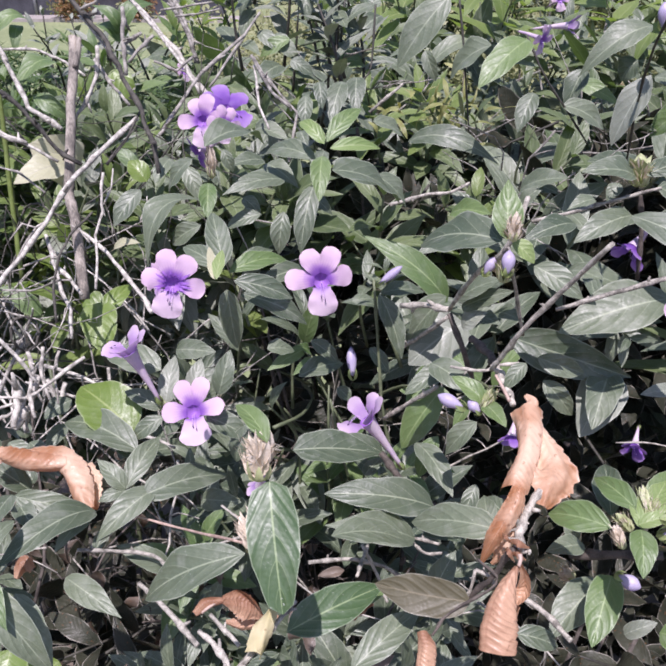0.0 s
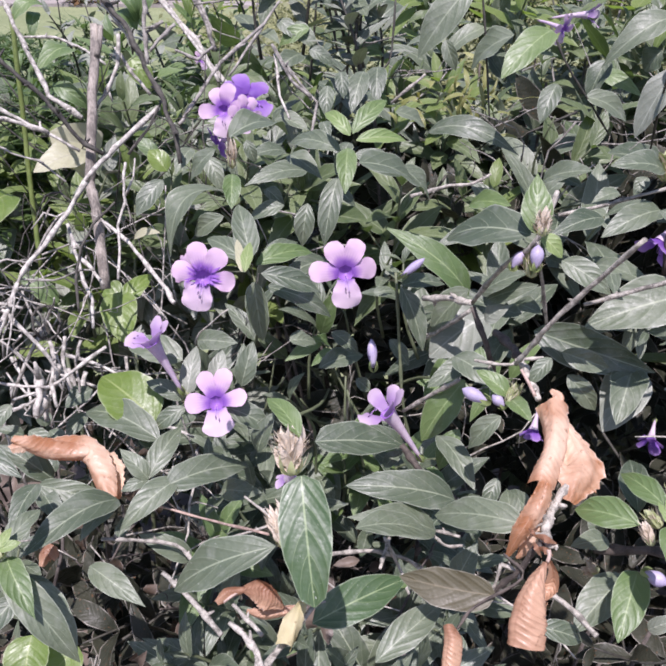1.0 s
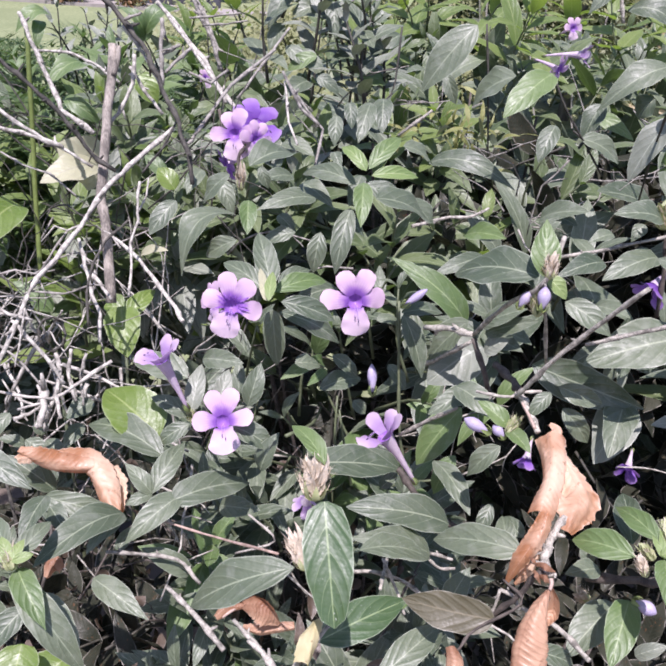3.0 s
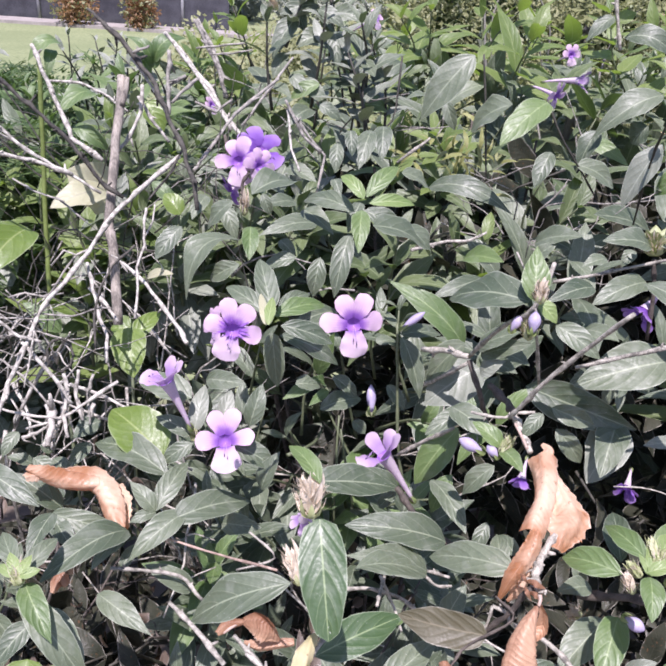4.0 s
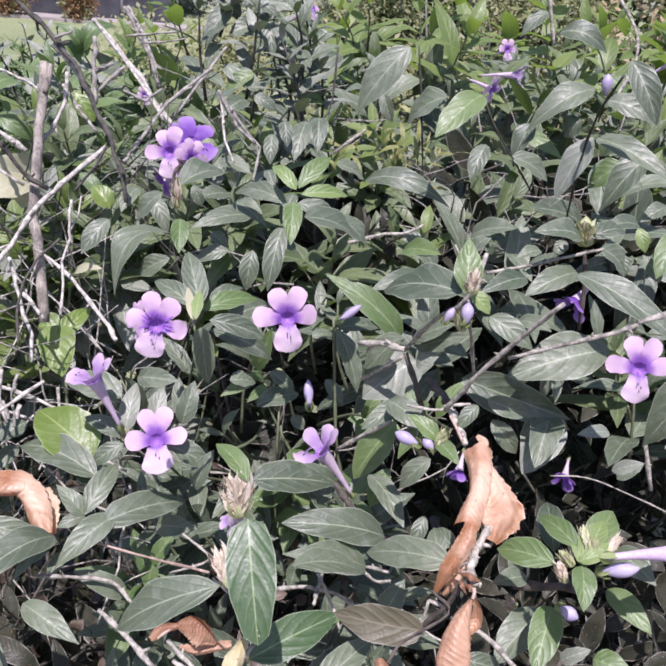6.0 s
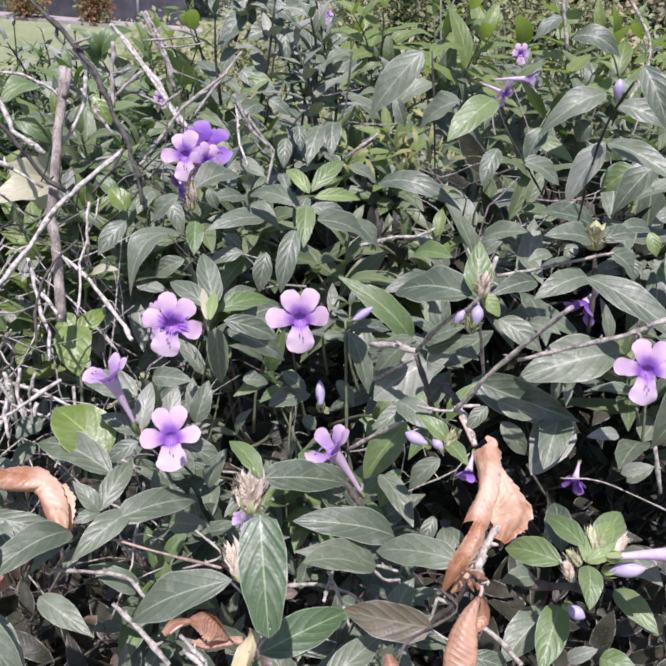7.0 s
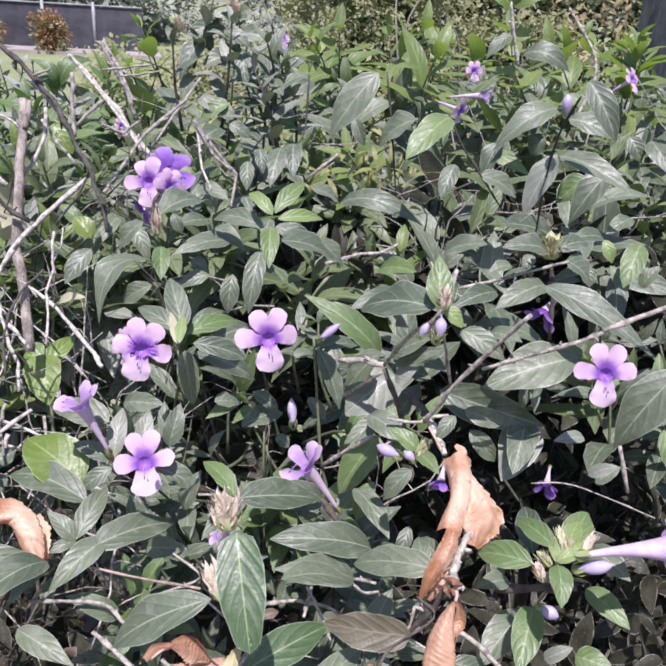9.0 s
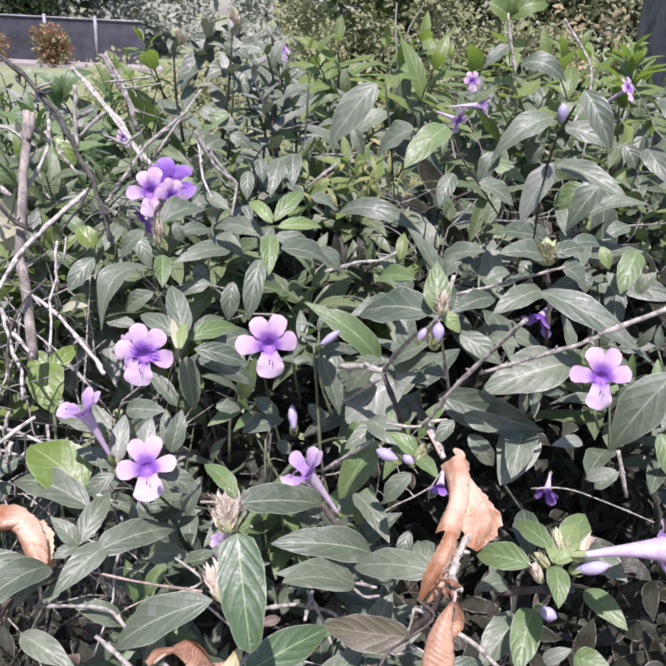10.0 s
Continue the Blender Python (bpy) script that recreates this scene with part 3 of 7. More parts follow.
leaf(FRONT, (-0.0167, 0.4048, 1.3414), (-0.0198, 0.3975, 1.3189), 0.0110, (-0.11, -0.94, 0.32), 0.10, "m")
leaf(FRONT, (-0.0004, 0.4110, 1.3548), (-0.0073, 0.3901, 1.3226), 0.0126, (-0.11, -0.82, 0.56), 0.12, "m")
leaf(FRONT, (0.0049, 0.3911, 1.3754), (0.0041, 0.3665, 1.3593), 0.0105, (-0.04, -0.55, 0.84), 0.08, "g")
leaf(FRONT, (0.0060, 0.3947, 1.3808), (-0.0078, 0.4124, 1.3894), 0.0079, (-0.18, -0.54, 0.82), 0.15, "y")
leaf(FRONT, (0.0073, 0.3949, 1.3818), (0.0251, 0.4180, 1.3953), 0.0101, (0.07, -0.54, 0.84), 0.10, "g")
leaf(FRONT, (0.0090, 0.3940, 1.3787), (0.0358, 0.4058, 1.3766), 0.0086, (0.33, -0.62, 0.71), 0.10, "y")
leaf(FRONT, (0.0106, 0.3667, 1.3744), (0.0465, 0.3918, 1.3521), 0.0226, (0.59, -0.15, 0.79), 0.10, "m")
leaf(FRONT, (0.0349, 0.4372, 1.3532), (0.0539, 0.4384, 1.3344), 0.0160, (0.64, -0.45, 0.62), 0.10, "m")
leaf(FRONT, (0.0013, 0.4024, 1.3710), (-0.0305, 0.4367, 1.3671), 0.0130, (-0.47, -0.34, 0.82), 0.12, "m")
leaf(FRONT, (-0.0302, 0.4476, 1.3570), (-0.0098, 0.4256, 1.3495), 0.0125, (-0.21, -0.49, 0.85), 0.10, "m")
leaf(FRONT, (0.0089, 0.4608, 1.3551), (0.0378, 0.4638, 1.3409), 0.0149, (0.37, -0.72, 0.59), 0.10, "m")
leaf(FRONT, (0.0053, 0.4278, 1.3696), (-0.0014, 0.4134, 1.3552), 0.0094, (-0.05, -0.70, 0.72), 0.10, "m")
leaf(FRONT, (-0.0572, 0.4005, 1.3777), (-0.0295, 0.4432, 1.3718), 0.0205, (0.30, -0.06, 0.95), 0.15, "m")
leaf(FRONT, (-0.0568, 0.4570, 1.3632), (-0.0512, 0.4544, 1.3504), 0.0077, (0.07, -0.97, 0.23), 0.10, "m")
leaf(FRONT, (-0.0750, 0.4516, 1.3586), (-0.0930, 0.4558, 1.3376), 0.0144, (-0.63, -0.66, 0.41), 0.10, "m")
leaf(FRONT, (-0.0852, 0.4792, 1.3468), (-0.0754, 0.4699, 1.3266), 0.0112, (0.21, -0.85, 0.49), 0.10, "m")
leaf(FRONT, (-0.0591, 0.4142, 1.3545), (-0.0572, 0.3932, 1.3415), 0.0103, (0.04, -0.52, 0.85), 0.06, "g")
leaf(FRONT, (-0.0695, 0.4461, 1.3345), (-0.1020, 0.4166, 1.3072), 0.0227, (-0.42, -0.32, 0.85), 0.30, "m", lance_outline)
leaf(FRONT, (-0.0665, 0.4200, 1.3279), (-0.0867, 0.4272, 1.3131), 0.0120, (-0.54, -0.75, 0.38), 0.10, "m")
leaf(FRONT, (-0.1089, 0.4534, 1.3391), (-0.1235, 0.4377, 1.3209), 0.0129, (0.02, -0.77, 0.64), 0.10, "m")
leaf(FRONT, (-0.0217, 0.4761, 1.3398), (-0.0580, 0.4511, 1.3379), 0.0158, (0.22, -0.39, 0.89), 0.10, "m")
leaf(FRONT, (-0.0319, 0.4256, 1.3330), (-0.0526, 0.4236, 1.3255), 0.0102, (-0.19, -0.69, 0.70), 0.10, "m")
leaf(FRONT, (-0.0437, 0.4381, 1.3391), (-0.0323, 0.4318, 1.3308), 0.0087, (0.11, -0.71, 0.70), 0.10, "m")
leaf(FRONT, (-0.0050, 0.4308, 1.3440), (0.0102, 0.4288, 1.3317), 0.0090, (0.36, -0.74, 0.57), 0.10, "m")
leaf(REAR, (-0.1031, 0.5135, 1.3438), (-0.1097, 0.4915, 1.3327), 0.0117, (0.16, -0.48, 0.86), 0.10, "m")
leaf(REAR, (-0.0396, 0.5211, 1.3410), (-0.0619, 0.5002, 1.3423), 0.0141, (0.40, -0.38, 0.83), 0.10, "m")
leaf(FRONT, (-0.0941, 0.3999, 1.2422), (-0.1335, 0.4172, 1.2445), 0.0190, (-0.16, -0.47, 0.87), 0.08, "m")
leaf(FRONT, (-0.0901, 0.3867, 1.2263), (-0.0873, 0.4106, 1.2468), 0.0125, (0.07, -0.65, 0.75), 0.08, "p")
leaf(FRONT, (-0.0716, 0.3788, 1.2364), (-0.0679, 0.3946, 1.2535), 0.0108, (0.02, -0.74, 0.68), 0.10, "p")
leaf(FRONT, (-0.0905, 0.3835, 1.2252), (-0.1153, 0.3909, 1.2327), 0.0112, (0.09, -0.54, 0.83), 0.10, "m")
leaf(FRONT, (-0.0898, 0.3792, 1.2218), (-0.1092, 0.3737, 1.2090), 0.0110, (-0.26, -0.68, 0.69), 0.10, "m")
leaf(FRONT, (-0.1041, 0.3387, 1.2004), (-0.0922, 0.3737, 1.2123), 0.0137, (0.07, -0.34, 0.94), 0.10, "m")
leaf(FRONT, (-0.1029, 0.3646, 1.2071), (-0.1584, 0.3956, 1.2081), 0.0235, (-0.11, -0.23, 0.97), 0.14, "m")
leaf(FRONT, (-0.1054, 0.3678, 1.1990), (-0.1251, 0.3805, 1.2122), 0.0124, (0.18, -0.56, 0.81), 0.10, "m")
leaf(FRONT, (-0.1043, 0.3386, 1.2004), (-0.1216, 0.3479, 1.2141), 0.0110, (0.28, -0.60, 0.75), 0.10, "m")
leaf(FRONT, (-0.1040, 0.3382, 1.1998), (-0.1175, 0.3296, 1.1987), 0.0077, (0.20, -0.43, 0.88), 0.12, "m")
leaf(FRONT, (-0.0908, 0.3253, 1.2065), (-0.0498, 0.3607, 1.1956), 0.0206, (0.40, -0.19, 0.89), 0.10, "m")
leaf(FRONT, (-0.0854, 0.3317, 1.2068), (-0.1121, 0.3042, 1.1934), 0.0155, (0.08, -0.50, 0.86), 0.12, "m")
leaf(FRONT, (-0.1142, 0.3161, 1.2044), (-0.1452, 0.2702, 1.2105), 0.0199, (0.28, -0.06, 0.96), 0.14, "m")
leaf(FRONT, (-0.1597, 0.3230, 1.2071), (-0.1190, 0.3261, 1.1935), 0.0129, (0.26, -0.75, 0.61), 0.10, "m")
leaf(FRONT, (-0.1497, 0.3044, 1.2238), (-0.1531, 0.2746, 1.2178), 0.0124, (0.05, -0.20, 0.98), 0.10, "m")
leaf(FRONT, (-0.1152, 0.3159, 1.2030), (-0.1259, 0.2876, 1.2023), 0.0112, (0.15, -0.08, 0.99), 0.10, "p")
leaf(FRONT, (-0.1592, 0.3239, 1.2024), (-0.1412, 0.3030, 1.1992), 0.0116, (-0.07, -0.21, 0.98), 0.10, "m")
leaf(FRONT, (-0.1470, 0.2581, 1.2194), (-0.1273, 0.2354, 1.2070), 0.0124, (0.04, -0.45, 0.89), 0.10, "g")
leaf(FRONT, (-0.1456, 0.2577, 1.1953), (-0.1592, 0.2409, 1.1833), 0.0123, (0.00, -0.58, 0.81), 0.10, "m")
leaf(FRONT, (-0.1988, 0.3231, 1.2384), (-0.1563, 0.3022, 1.2300), 0.0143, (-0.06, -0.47, 0.88), 0.10, "m")
leaf(FRONT, (-0.1484, 0.2827, 1.1780), (-0.1252, 0.2595, 1.1532), 0.0158, (0.19, -0.63, 0.76), 0.10, "m")
leaf(FRONT, (-0.0791, 0.3183, 1.1607), (-0.1059, 0.3164, 1.1795), 0.0126, (0.50, -0.56, 0.66), 0.10, "m")
leaf(FRONT, (-0.1470, 0.2607, 1.2247), (-0.1398, 0.2835, 1.2261), 0.0100, (0.22, -0.13, 0.97), 0.08, "m")
leaf(FRONT, (-0.1523, 0.2619, 1.2271), (-0.1680, 0.2843, 1.2274), 0.0097, (-0.20, -0.15, 0.97), 0.08, "m")
leaf(FRONT, (-0.1490, 0.2564, 1.2273), (-0.1553, 0.2645, 1.2325), 0.0053, (0.07, -0.50, 0.87), 0.08, "y")
leaf(FRONT, (-0.1461, 0.2540, 1.2293), (-0.1444, 0.2643, 1.2322), 0.0056, (0.12, -0.29, 0.95), 0.08, "y")
leaf(FRONT, (-0.1465, 0.2535, 1.2282), (-0.1379, 0.2575, 1.2298), 0.0051, (0.08, -0.50, 0.86), 0.08, "y")
leaf(FRONT, (-0.1493, 0.2557, 1.2258), (-0.1606, 0.2617, 1.2266), 0.0053, (-0.15, -0.40, 0.91), 0.08, "y")
leaf(FRONT, (-0.1264, 0.2938, 1.1783), (-0.0929, 0.2740, 1.1722), 0.0133, (-0.09, -0.43, 0.90), 0.08, "m")
leaf(FRONT, (-0.1250, 0.3316, 1.1607), (-0.1196, 0.3461, 1.1678), 0.0079, (0.11, -0.47, 0.87), 0.10, "m")
leaf(FRONT, (-0.0175, 0.2129, 1.2750), (-0.0603, 0.2193, 1.2443), 0.0177, (-0.56, -0.47, 0.68), 0.12, "m")
leaf(FRONT, (-0.0080, 0.2154, 1.3055), (-0.0019, 0.1860, 1.2745), 0.0175, (-0.01, -0.73, 0.69), 0.06, "d", strap_outline)
leaf(FRONT, (-0.0599, 0.3586, 1.2360), (-0.0353, 0.3577, 1.2222), 0.0141, (0.40, -0.53, 0.75), 0.10, "m")
leaf(FRONT, (-0.0433, 0.3505, 1.2115), (-0.0339, 0.3575, 1.2348), 0.0117, (-0.46, -0.78, 0.42), 0.10, "m")
leaf(FRONT, (-0.0086, 0.2203, 1.3181), (-0.0216, 0.2392, 1.3221), 0.0084, (0.18, -0.08, 0.98), 0.10, "g")
leaf(FRONT, (-0.0105, 0.3488, 1.2212), (0.0391, 0.3672, 1.2071), 0.0229, (0.37, -0.35, 0.86), 0.06, "m")
leaf(FRONT, (0.0426, 0.3827, 1.1947), (0.0126, 0.3780, 1.2104), 0.0124, (0.46, -0.53, 0.71), 0.10, "m")
leaf(FRONT, (0.0307, 0.3741, 1.1843), (0.0421, 0.3886, 1.1872), 0.0089, (0.11, -0.28, 0.95), 0.10, "m")
leaf(FRONT, (0.0697, 0.3426, 1.1872), (0.0082, 0.3299, 1.2072), 0.0219, (0.36, -0.43, 0.83), 0.10, "m")
leaf(FRONT, (0.0581, 0.3266, 1.1780), (0.0094, 0.3098, 1.2028), 0.0193, (0.52, -0.32, 0.80), 0.10, "m")
leaf(FRONT, (0.0123, 0.2760, 1.2257), (0.0516, 0.2926, 1.2080), 0.0167, (0.38, 0.07, 0.92), 0.10, "m")
leaf(FRONT, (0.0876, 0.2661, 1.2395), (0.0508, 0.2962, 1.2180), 0.0169, (-0.60, -0.18, 0.78), 0.10, "m")
leaf(FRONT, (0.0681, 0.3035, 1.1642), (0.0784, 0.3126, 1.1831), 0.0142, (-0.44, -0.70, 0.57), 0.10, "m")
# deep green look here stands in for the central leaf's shade
leaf(FRONT, (-0.0059, 0.2358, 1.2082), (0.0383, 0.2650, 1.2075), 0.0187, (0.24, -0.34, 0.91), 0.06, "d", lance_outline)
leaf(FRONT, (0.0104, 0.2624, 1.1872), (0.0410, 0.2751, 1.1949), 0.0099, (-0.05, -0.43, 0.90), 0.10, "g")

leaf(FRONT, (0.0217, 0.2287, 1.1935), (0.0536, 0.2563, 1.2011), 0.0138, (0.09, -0.36, 0.93), 0.10, "m")
leaf(FRONT, (0.0835, 0.3188, 1.2617), (0.0693, 0.3222, 1.2385), 0.0116, (-0.71, -0.61, 0.35), 0.10, "m")
leaf(FRONT, (0.0596, 0.3652, 1.2157), (0.0771, 0.3274, 1.2084), 0.0149, (0.07, -0.16, 0.98), 0.10, "m")
leaf(FRONT, (0.0729, 0.3686, 1.2179), (0.0618, 0.3633, 1.1917), 0.0129, (-0.57, -0.72, 0.39), 0.10, "g")
leaf(FRONT, (0.0920, 0.3408, 1.2052), (0.0843, 0.3305, 1.1905), 0.0090, (-0.29, -0.70, 0.65), 0.10, "m")
leaf(FRONT, (0.0881, 0.2872, 1.2194), (0.0897, 0.3121, 1.2222), 0.0107, (-0.14, -0.10, 0.98), 0.10, "m")
leaf(FRONT, (0.1015, 0.3064, 1.2119), (0.0935, 0.3260, 1.2092), 0.0098, (-0.40, -0.03, 0.92), 0.10, "m")
leaf(FRONT, (0.0777, 0.3938, 1.2362), (0.0533, 0.3898, 1.1933), 0.0228, (-0.61, -0.68, 0.41), 0.06, "g")
leaf(FRONT, (0.0939, 0.4334, 1.2596), (0.0581, 0.4179, 1.2384), 0.0339, (-0.20, -0.60, 0.78), 0.10, "p", ovate_outline)
leaf(FRONT, (0.0641, 0.3596, 1.2718), (0.0865, 0.3347, 1.2664), 0.0154, (-0.26, -0.42, 0.87), 0.12, "m", lance_outline)
leaf(FRONT, (0.0881, 0.3243, 1.2696), (0.0719, 0.3346, 1.2787), 0.0098, (0.00, -0.66, 0.75), 0.10, "g")
leaf(FRONT, (0.0876, 0.3236, 1.2690), (0.0945, 0.3052, 1.2686), 0.0090, (-0.35, -0.15, 0.92), 0.10, "g")
leaf(FRONT, (0.1059, 0.3264, 1.2911), (0.0954, 0.3208, 1.2790), 0.0082, (-0.39, -0.66, 0.65), 0.10, "m")
leaf(FRONT, (0.1598, 0.3575, 1.2694), (0.1428, 0.3238, 1.2552), 0.0186, (-0.14, -0.32, 0.94), 0.06, "m")
leaf(FRONT, (0.1070, 0.3676, 1.2843), (0.1701, 0.3522, 1.2685), 0.0233, (-0.13, -0.92, 0.37), 0.08, "m")
leaf(FRONT, (0.0755, 0.3674, 1.2650), (0.0507, 0.3567, 1.2541), 0.0120, (-0.11, -0.57, 0.81), 0.10, "m")
leaf(FRONT, (0.0837, 0.3859, 1.2806), (0.0961, 0.3807, 1.2930), 0.0112, (-0.70, -0.52, 0.48), 0.10, "p")

leaf(FRONT, (0.1492, 0.2308, 1.2176), (0.1624, 0.2198, 1.2206), 0.0124, (-0.44, -0.30, 0.85), 0.10, "g")
leaf(FRONT, (0.1410, 0.2419, 1.2032), (0.1524, 0.2396, 1.2135), 0.0072, (-0.64, -0.48, 0.60), 0.10, "p")
leaf(FRONT, (0.1640, 0.3641, 1.2640), (0.1417, 0.3353, 1.2425), 0.0257, (-0.07, -0.56, 0.82), 0.08, "p", ovate_outline)
leaf(FRONT, (0.2054, 0.3564, 1.2308), (0.2191, 0.3491, 1.2426), 0.0085, (-0.71, -0.40, 0.58), 0.08, "p")
leaf(FRONT, (0.2068, 0.3742, 1.2472), (0.1838, 0.3667, 1.2495), 0.0089, (0.24, -0.47, 0.85), 0.08, "p")
leaf(FRONT, (0.1223, 0.3478, 1.2689), (0.1388, 0.3424, 1.2505), 0.0116, (0.13, -0.91, 0.39), 0.10, "m")
leaf(FRONT, (0.1177, 0.3485, 1.2822), (0.1418, 0.3441, 1.2754), 0.0117, (-0.07, -0.93, 0.36), 0.10, "m")
leaf(FRONT, (0.1764, 0.3422, 1.3193), (0.1223, 0.3363, 1.3037), 0.0260, (-0.17, -0.56, 0.81), 0.08, "m")
leaf(FRONT, (0.1050, 0.3330, 1.3390), (0.1270, 0.3209, 1.3273), 0.0124, (-0.03, -0.72, 0.69), 0.10, "m")
leaf(FRONT, (0.1271, 0.3530, 1.3285), (0.1380, 0.3326, 1.3331), 0.0108, (-0.59, -0.14, 0.79), 0.10, "m")
leaf(FRONT, (0.1167, 0.3549, 1.3252), (0.1329, 0.3587, 1.3282), 0.0080, (-0.02, -0.56, 0.82), 0.10, "m")
leaf(FRONT, (0.1589, 0.3651, 1.3534), (0.1273, 0.3496, 1.3454), 0.0143, (0.03, -0.50, 0.87), 0.10, "m")
leaf(FRONT, (0.1269, 0.3518, 1.3536), (0.0987, 0.3359, 1.3504), 0.0118, (0.16, -0.46, 0.87), 0.10, "m")
leaf(FRONT, (0.0885, 0.3214, 1.3559), (0.0902, 0.3400, 1.3780), 0.0133, (-0.20, -0.74, 0.64), 0.05, "g")
leaf(FRONT, (0.0939, 0.3355, 1.3503), (0.1048, 0.3315, 1.3411), 0.0093, (0.27, -0.72, 0.63), 0.10, "y")
leaf(FRONT, (0.0873, 0.3255, 1.3541), (0.0544, 0.3640, 1.3387), 0.0243, (-0.56, -0.16, 0.81), 0.10, "m")
leaf(FRONT, (0.0831, 0.4411, 1.2706), (0.0291, 0.4474, 1.3142), 0.0205, (0.37, -0.74, 0.57), 0.14, "g")
leaf(REAR, (0.1121, 0.5498, 1.2793), (0.0701, 0.5218, 1.2728), 0.0140, (0.31, -0.63, 0.71), 0.10, "m")
leaf(REAR, (0.1034, 0.5950, 1.2799), (0.1278, 0.5570, 1.2936), 0.0191, (-0.66, -0.16, 0.73), 0.10, "g")
leaf(REAR, (0.1362, 0.6041, 1.2636), (0.1065, 0.6220, 1.2932), 0.0169, (0.07, -0.82, 0.57), 0.10, "m")
leaf(FRONT, (0.0810, 0.3898, 1.2949), (0.1003, 0.3765, 1.3146), 0.0135, (-0.78, -0.33, 0.54), 0.10, "m")
leaf(FRONT, (0.0838, 0.3919, 1.2897), (0.1072, 0.3750, 1.3082), 0.0109, (-0.72, -0.56, 0.41), 0.10, "m")
leaf(FRONT, (0.0784, 0.4158, 1.2861), (0.0574, 0.4245, 1.2513), 0.0191, (-0.81, -0.44, 0.38), 0.06, "m")
leaf(FRONT, (0.0942, 0.3942, 1.2833), (0.1041, 0.3798, 1.2858), 0.0099, (-0.52, -0.21, 0.83), 0.10, "m")
leaf(FRONT, (0.0388, 0.4297, 1.2811), (0.0534, 0.4087, 1.2472), 0.0141, (0.28, -0.76, 0.59), 0.10, "m")
leaf(FRONT, (0.0405, 0.4553, 1.2701), (0.0728, 0.4739, 1.2638), 0.0129, (0.39, -0.40, 0.83), 0.10, "m")
leaf(FRONT, (0.0222, 0.4265, 1.2772), (0.0367, 0.4345, 1.2757), 0.0077, (0.30, -0.38, 0.88), 0.10, "m")
leaf(FRONT, (0.0350, 0.4492, 1.2331), (0.0475, 0.4369, 1.2204), 0.0100, (0.03, -0.70, 0.71), 0.10, "m")
leaf(FRONT, (-0.0273, 0.3886, 1.2638), (-0.0119, 0.3975, 1.2581), 0.0110, (0.48, -0.32, 0.81), 0.10, "m")
leaf(FRONT, (-0.0044, 0.4396, 1.2428), (0.0139, 0.4353, 1.2295), 0.0106, (0.34, -0.65, 0.68), 0.10, "m")
leaf(FRONT, (-0.0117, 0.4224, 1.2256), (0.0175, 0.4469, 1.2228), 0.0155, (0.33, -0.29, 0.90), 0.10, "m")
leaf(FRONT, (0.0129, 0.4543, 1.1982), (0.0228, 0.4511, 1.1898), 0.0100, (0.30, -0.72, 0.62), 0.10, "m")
leaf(FRONT, (-0.0867, 0.4119, 1.2499), (-0.0598, 0.3973, 1.2568), 0.0137, (-0.50, -0.64, 0.58), 0.10, "m")
leaf(FRONT, (-0.0524, 0.3624, 1.2483), (-0.0462, 0.3733, 1.2713), 0.0121, (0.05, -0.91, 0.42), 0.10, "m")
leaf(FRONT, (-0.0710, 0.3748, 1.1632), (-0.0443, 0.3603, 1.1738), 0.0141, (-0.55, -0.57, 0.61), 0.10, "m")
leaf(FRONT, (0.1584, 0.3694, 1.3718), (0.1296, 0.3600, 1.3769), 0.0141, (0.32, -0.56, 0.76), 0.12, "m")
leaf(FRONT, (0.1628, 0.3677, 1.3727), (0.1867, 0.3800, 1.3748), 0.0124, (0.16, -0.46, 0.87), 0.12, "m")
leaf(FRONT, (0.1676, 0.3641, 1.3681), (0.1852, 0.3646, 1.3553), 0.0167, (0.51, -0.53, 0.68), 0.10, "m")
leaf(FRONT, (0.1593, 0.3907, 1.3626), (0.1524, 0.3860, 1.3537), 0.0075, (-0.35, -0.69, 0.63), 0.10, "m")
leaf(FRONT, (0.1364, 0.5059, 1.3258), (0.1599, 0.4812, 1.3418), 0.0173, (-0.71, -0.25, 0.66), 0.10, "m")
leaf(FRONT, (0.1337, 0.4894, 1.3205), (0.1470, 0.4862, 1.3350), 0.0103, (-0.62, -0.66, 0.42), 0.10, "m")
leaf(FRONT, (0.1717, 0.4588, 1.3338), (0.1531, 0.4502, 1.3298), 0.0100, (0.06, -0.53, 0.85), 0.10, "m")
leaf(REAR, (0.0959, 0.6348, 1.4413), (0.0569, 0.6306, 1.3890), 0.0293, (-0.40, -0.84, 0.36), 0.08, "m")
leaf(REAR, (0.1251, 0.6007, 1.4092), (0.0979, 0.6229, 1.3824), 0.0315, (-0.78, -0.27, 0.56), 0.10, "m")
leaf(REAR, (0.1477, 0.5827, 1.4148), (0.1101, 0.5537, 1.3862), 0.0239, (-0.08, -0.64, 0.76), 0.08, "g")
leaf(REAR, (0.0676, 0.6120, 1.3354), (0.1362, 0.5855, 1.3272), 0.0199, (-0.15, -0.63, 0.76), 0.22, "m", lance_outline)
leaf(REAR, (0.2449, 0.6084, 1.4227), (0.1930, 0.6031, 1.3878), 0.0240, (-0.36, -0.69, 0.63), 0.16, "m", lance_outline)
leaf(REAR, (0.2190, 0.5276, 1.3981), (0.1990, 0.5242, 1.3524), 0.0204, (-0.63, -0.70, 0.33), 0.06, "p")
leaf(REAR, (0.2029, 0.6202, 1.3901), (0.1900, 0.6107, 1.3618), 0.0181, (-0.49, -0.73, 0.47), 0.10, "m")
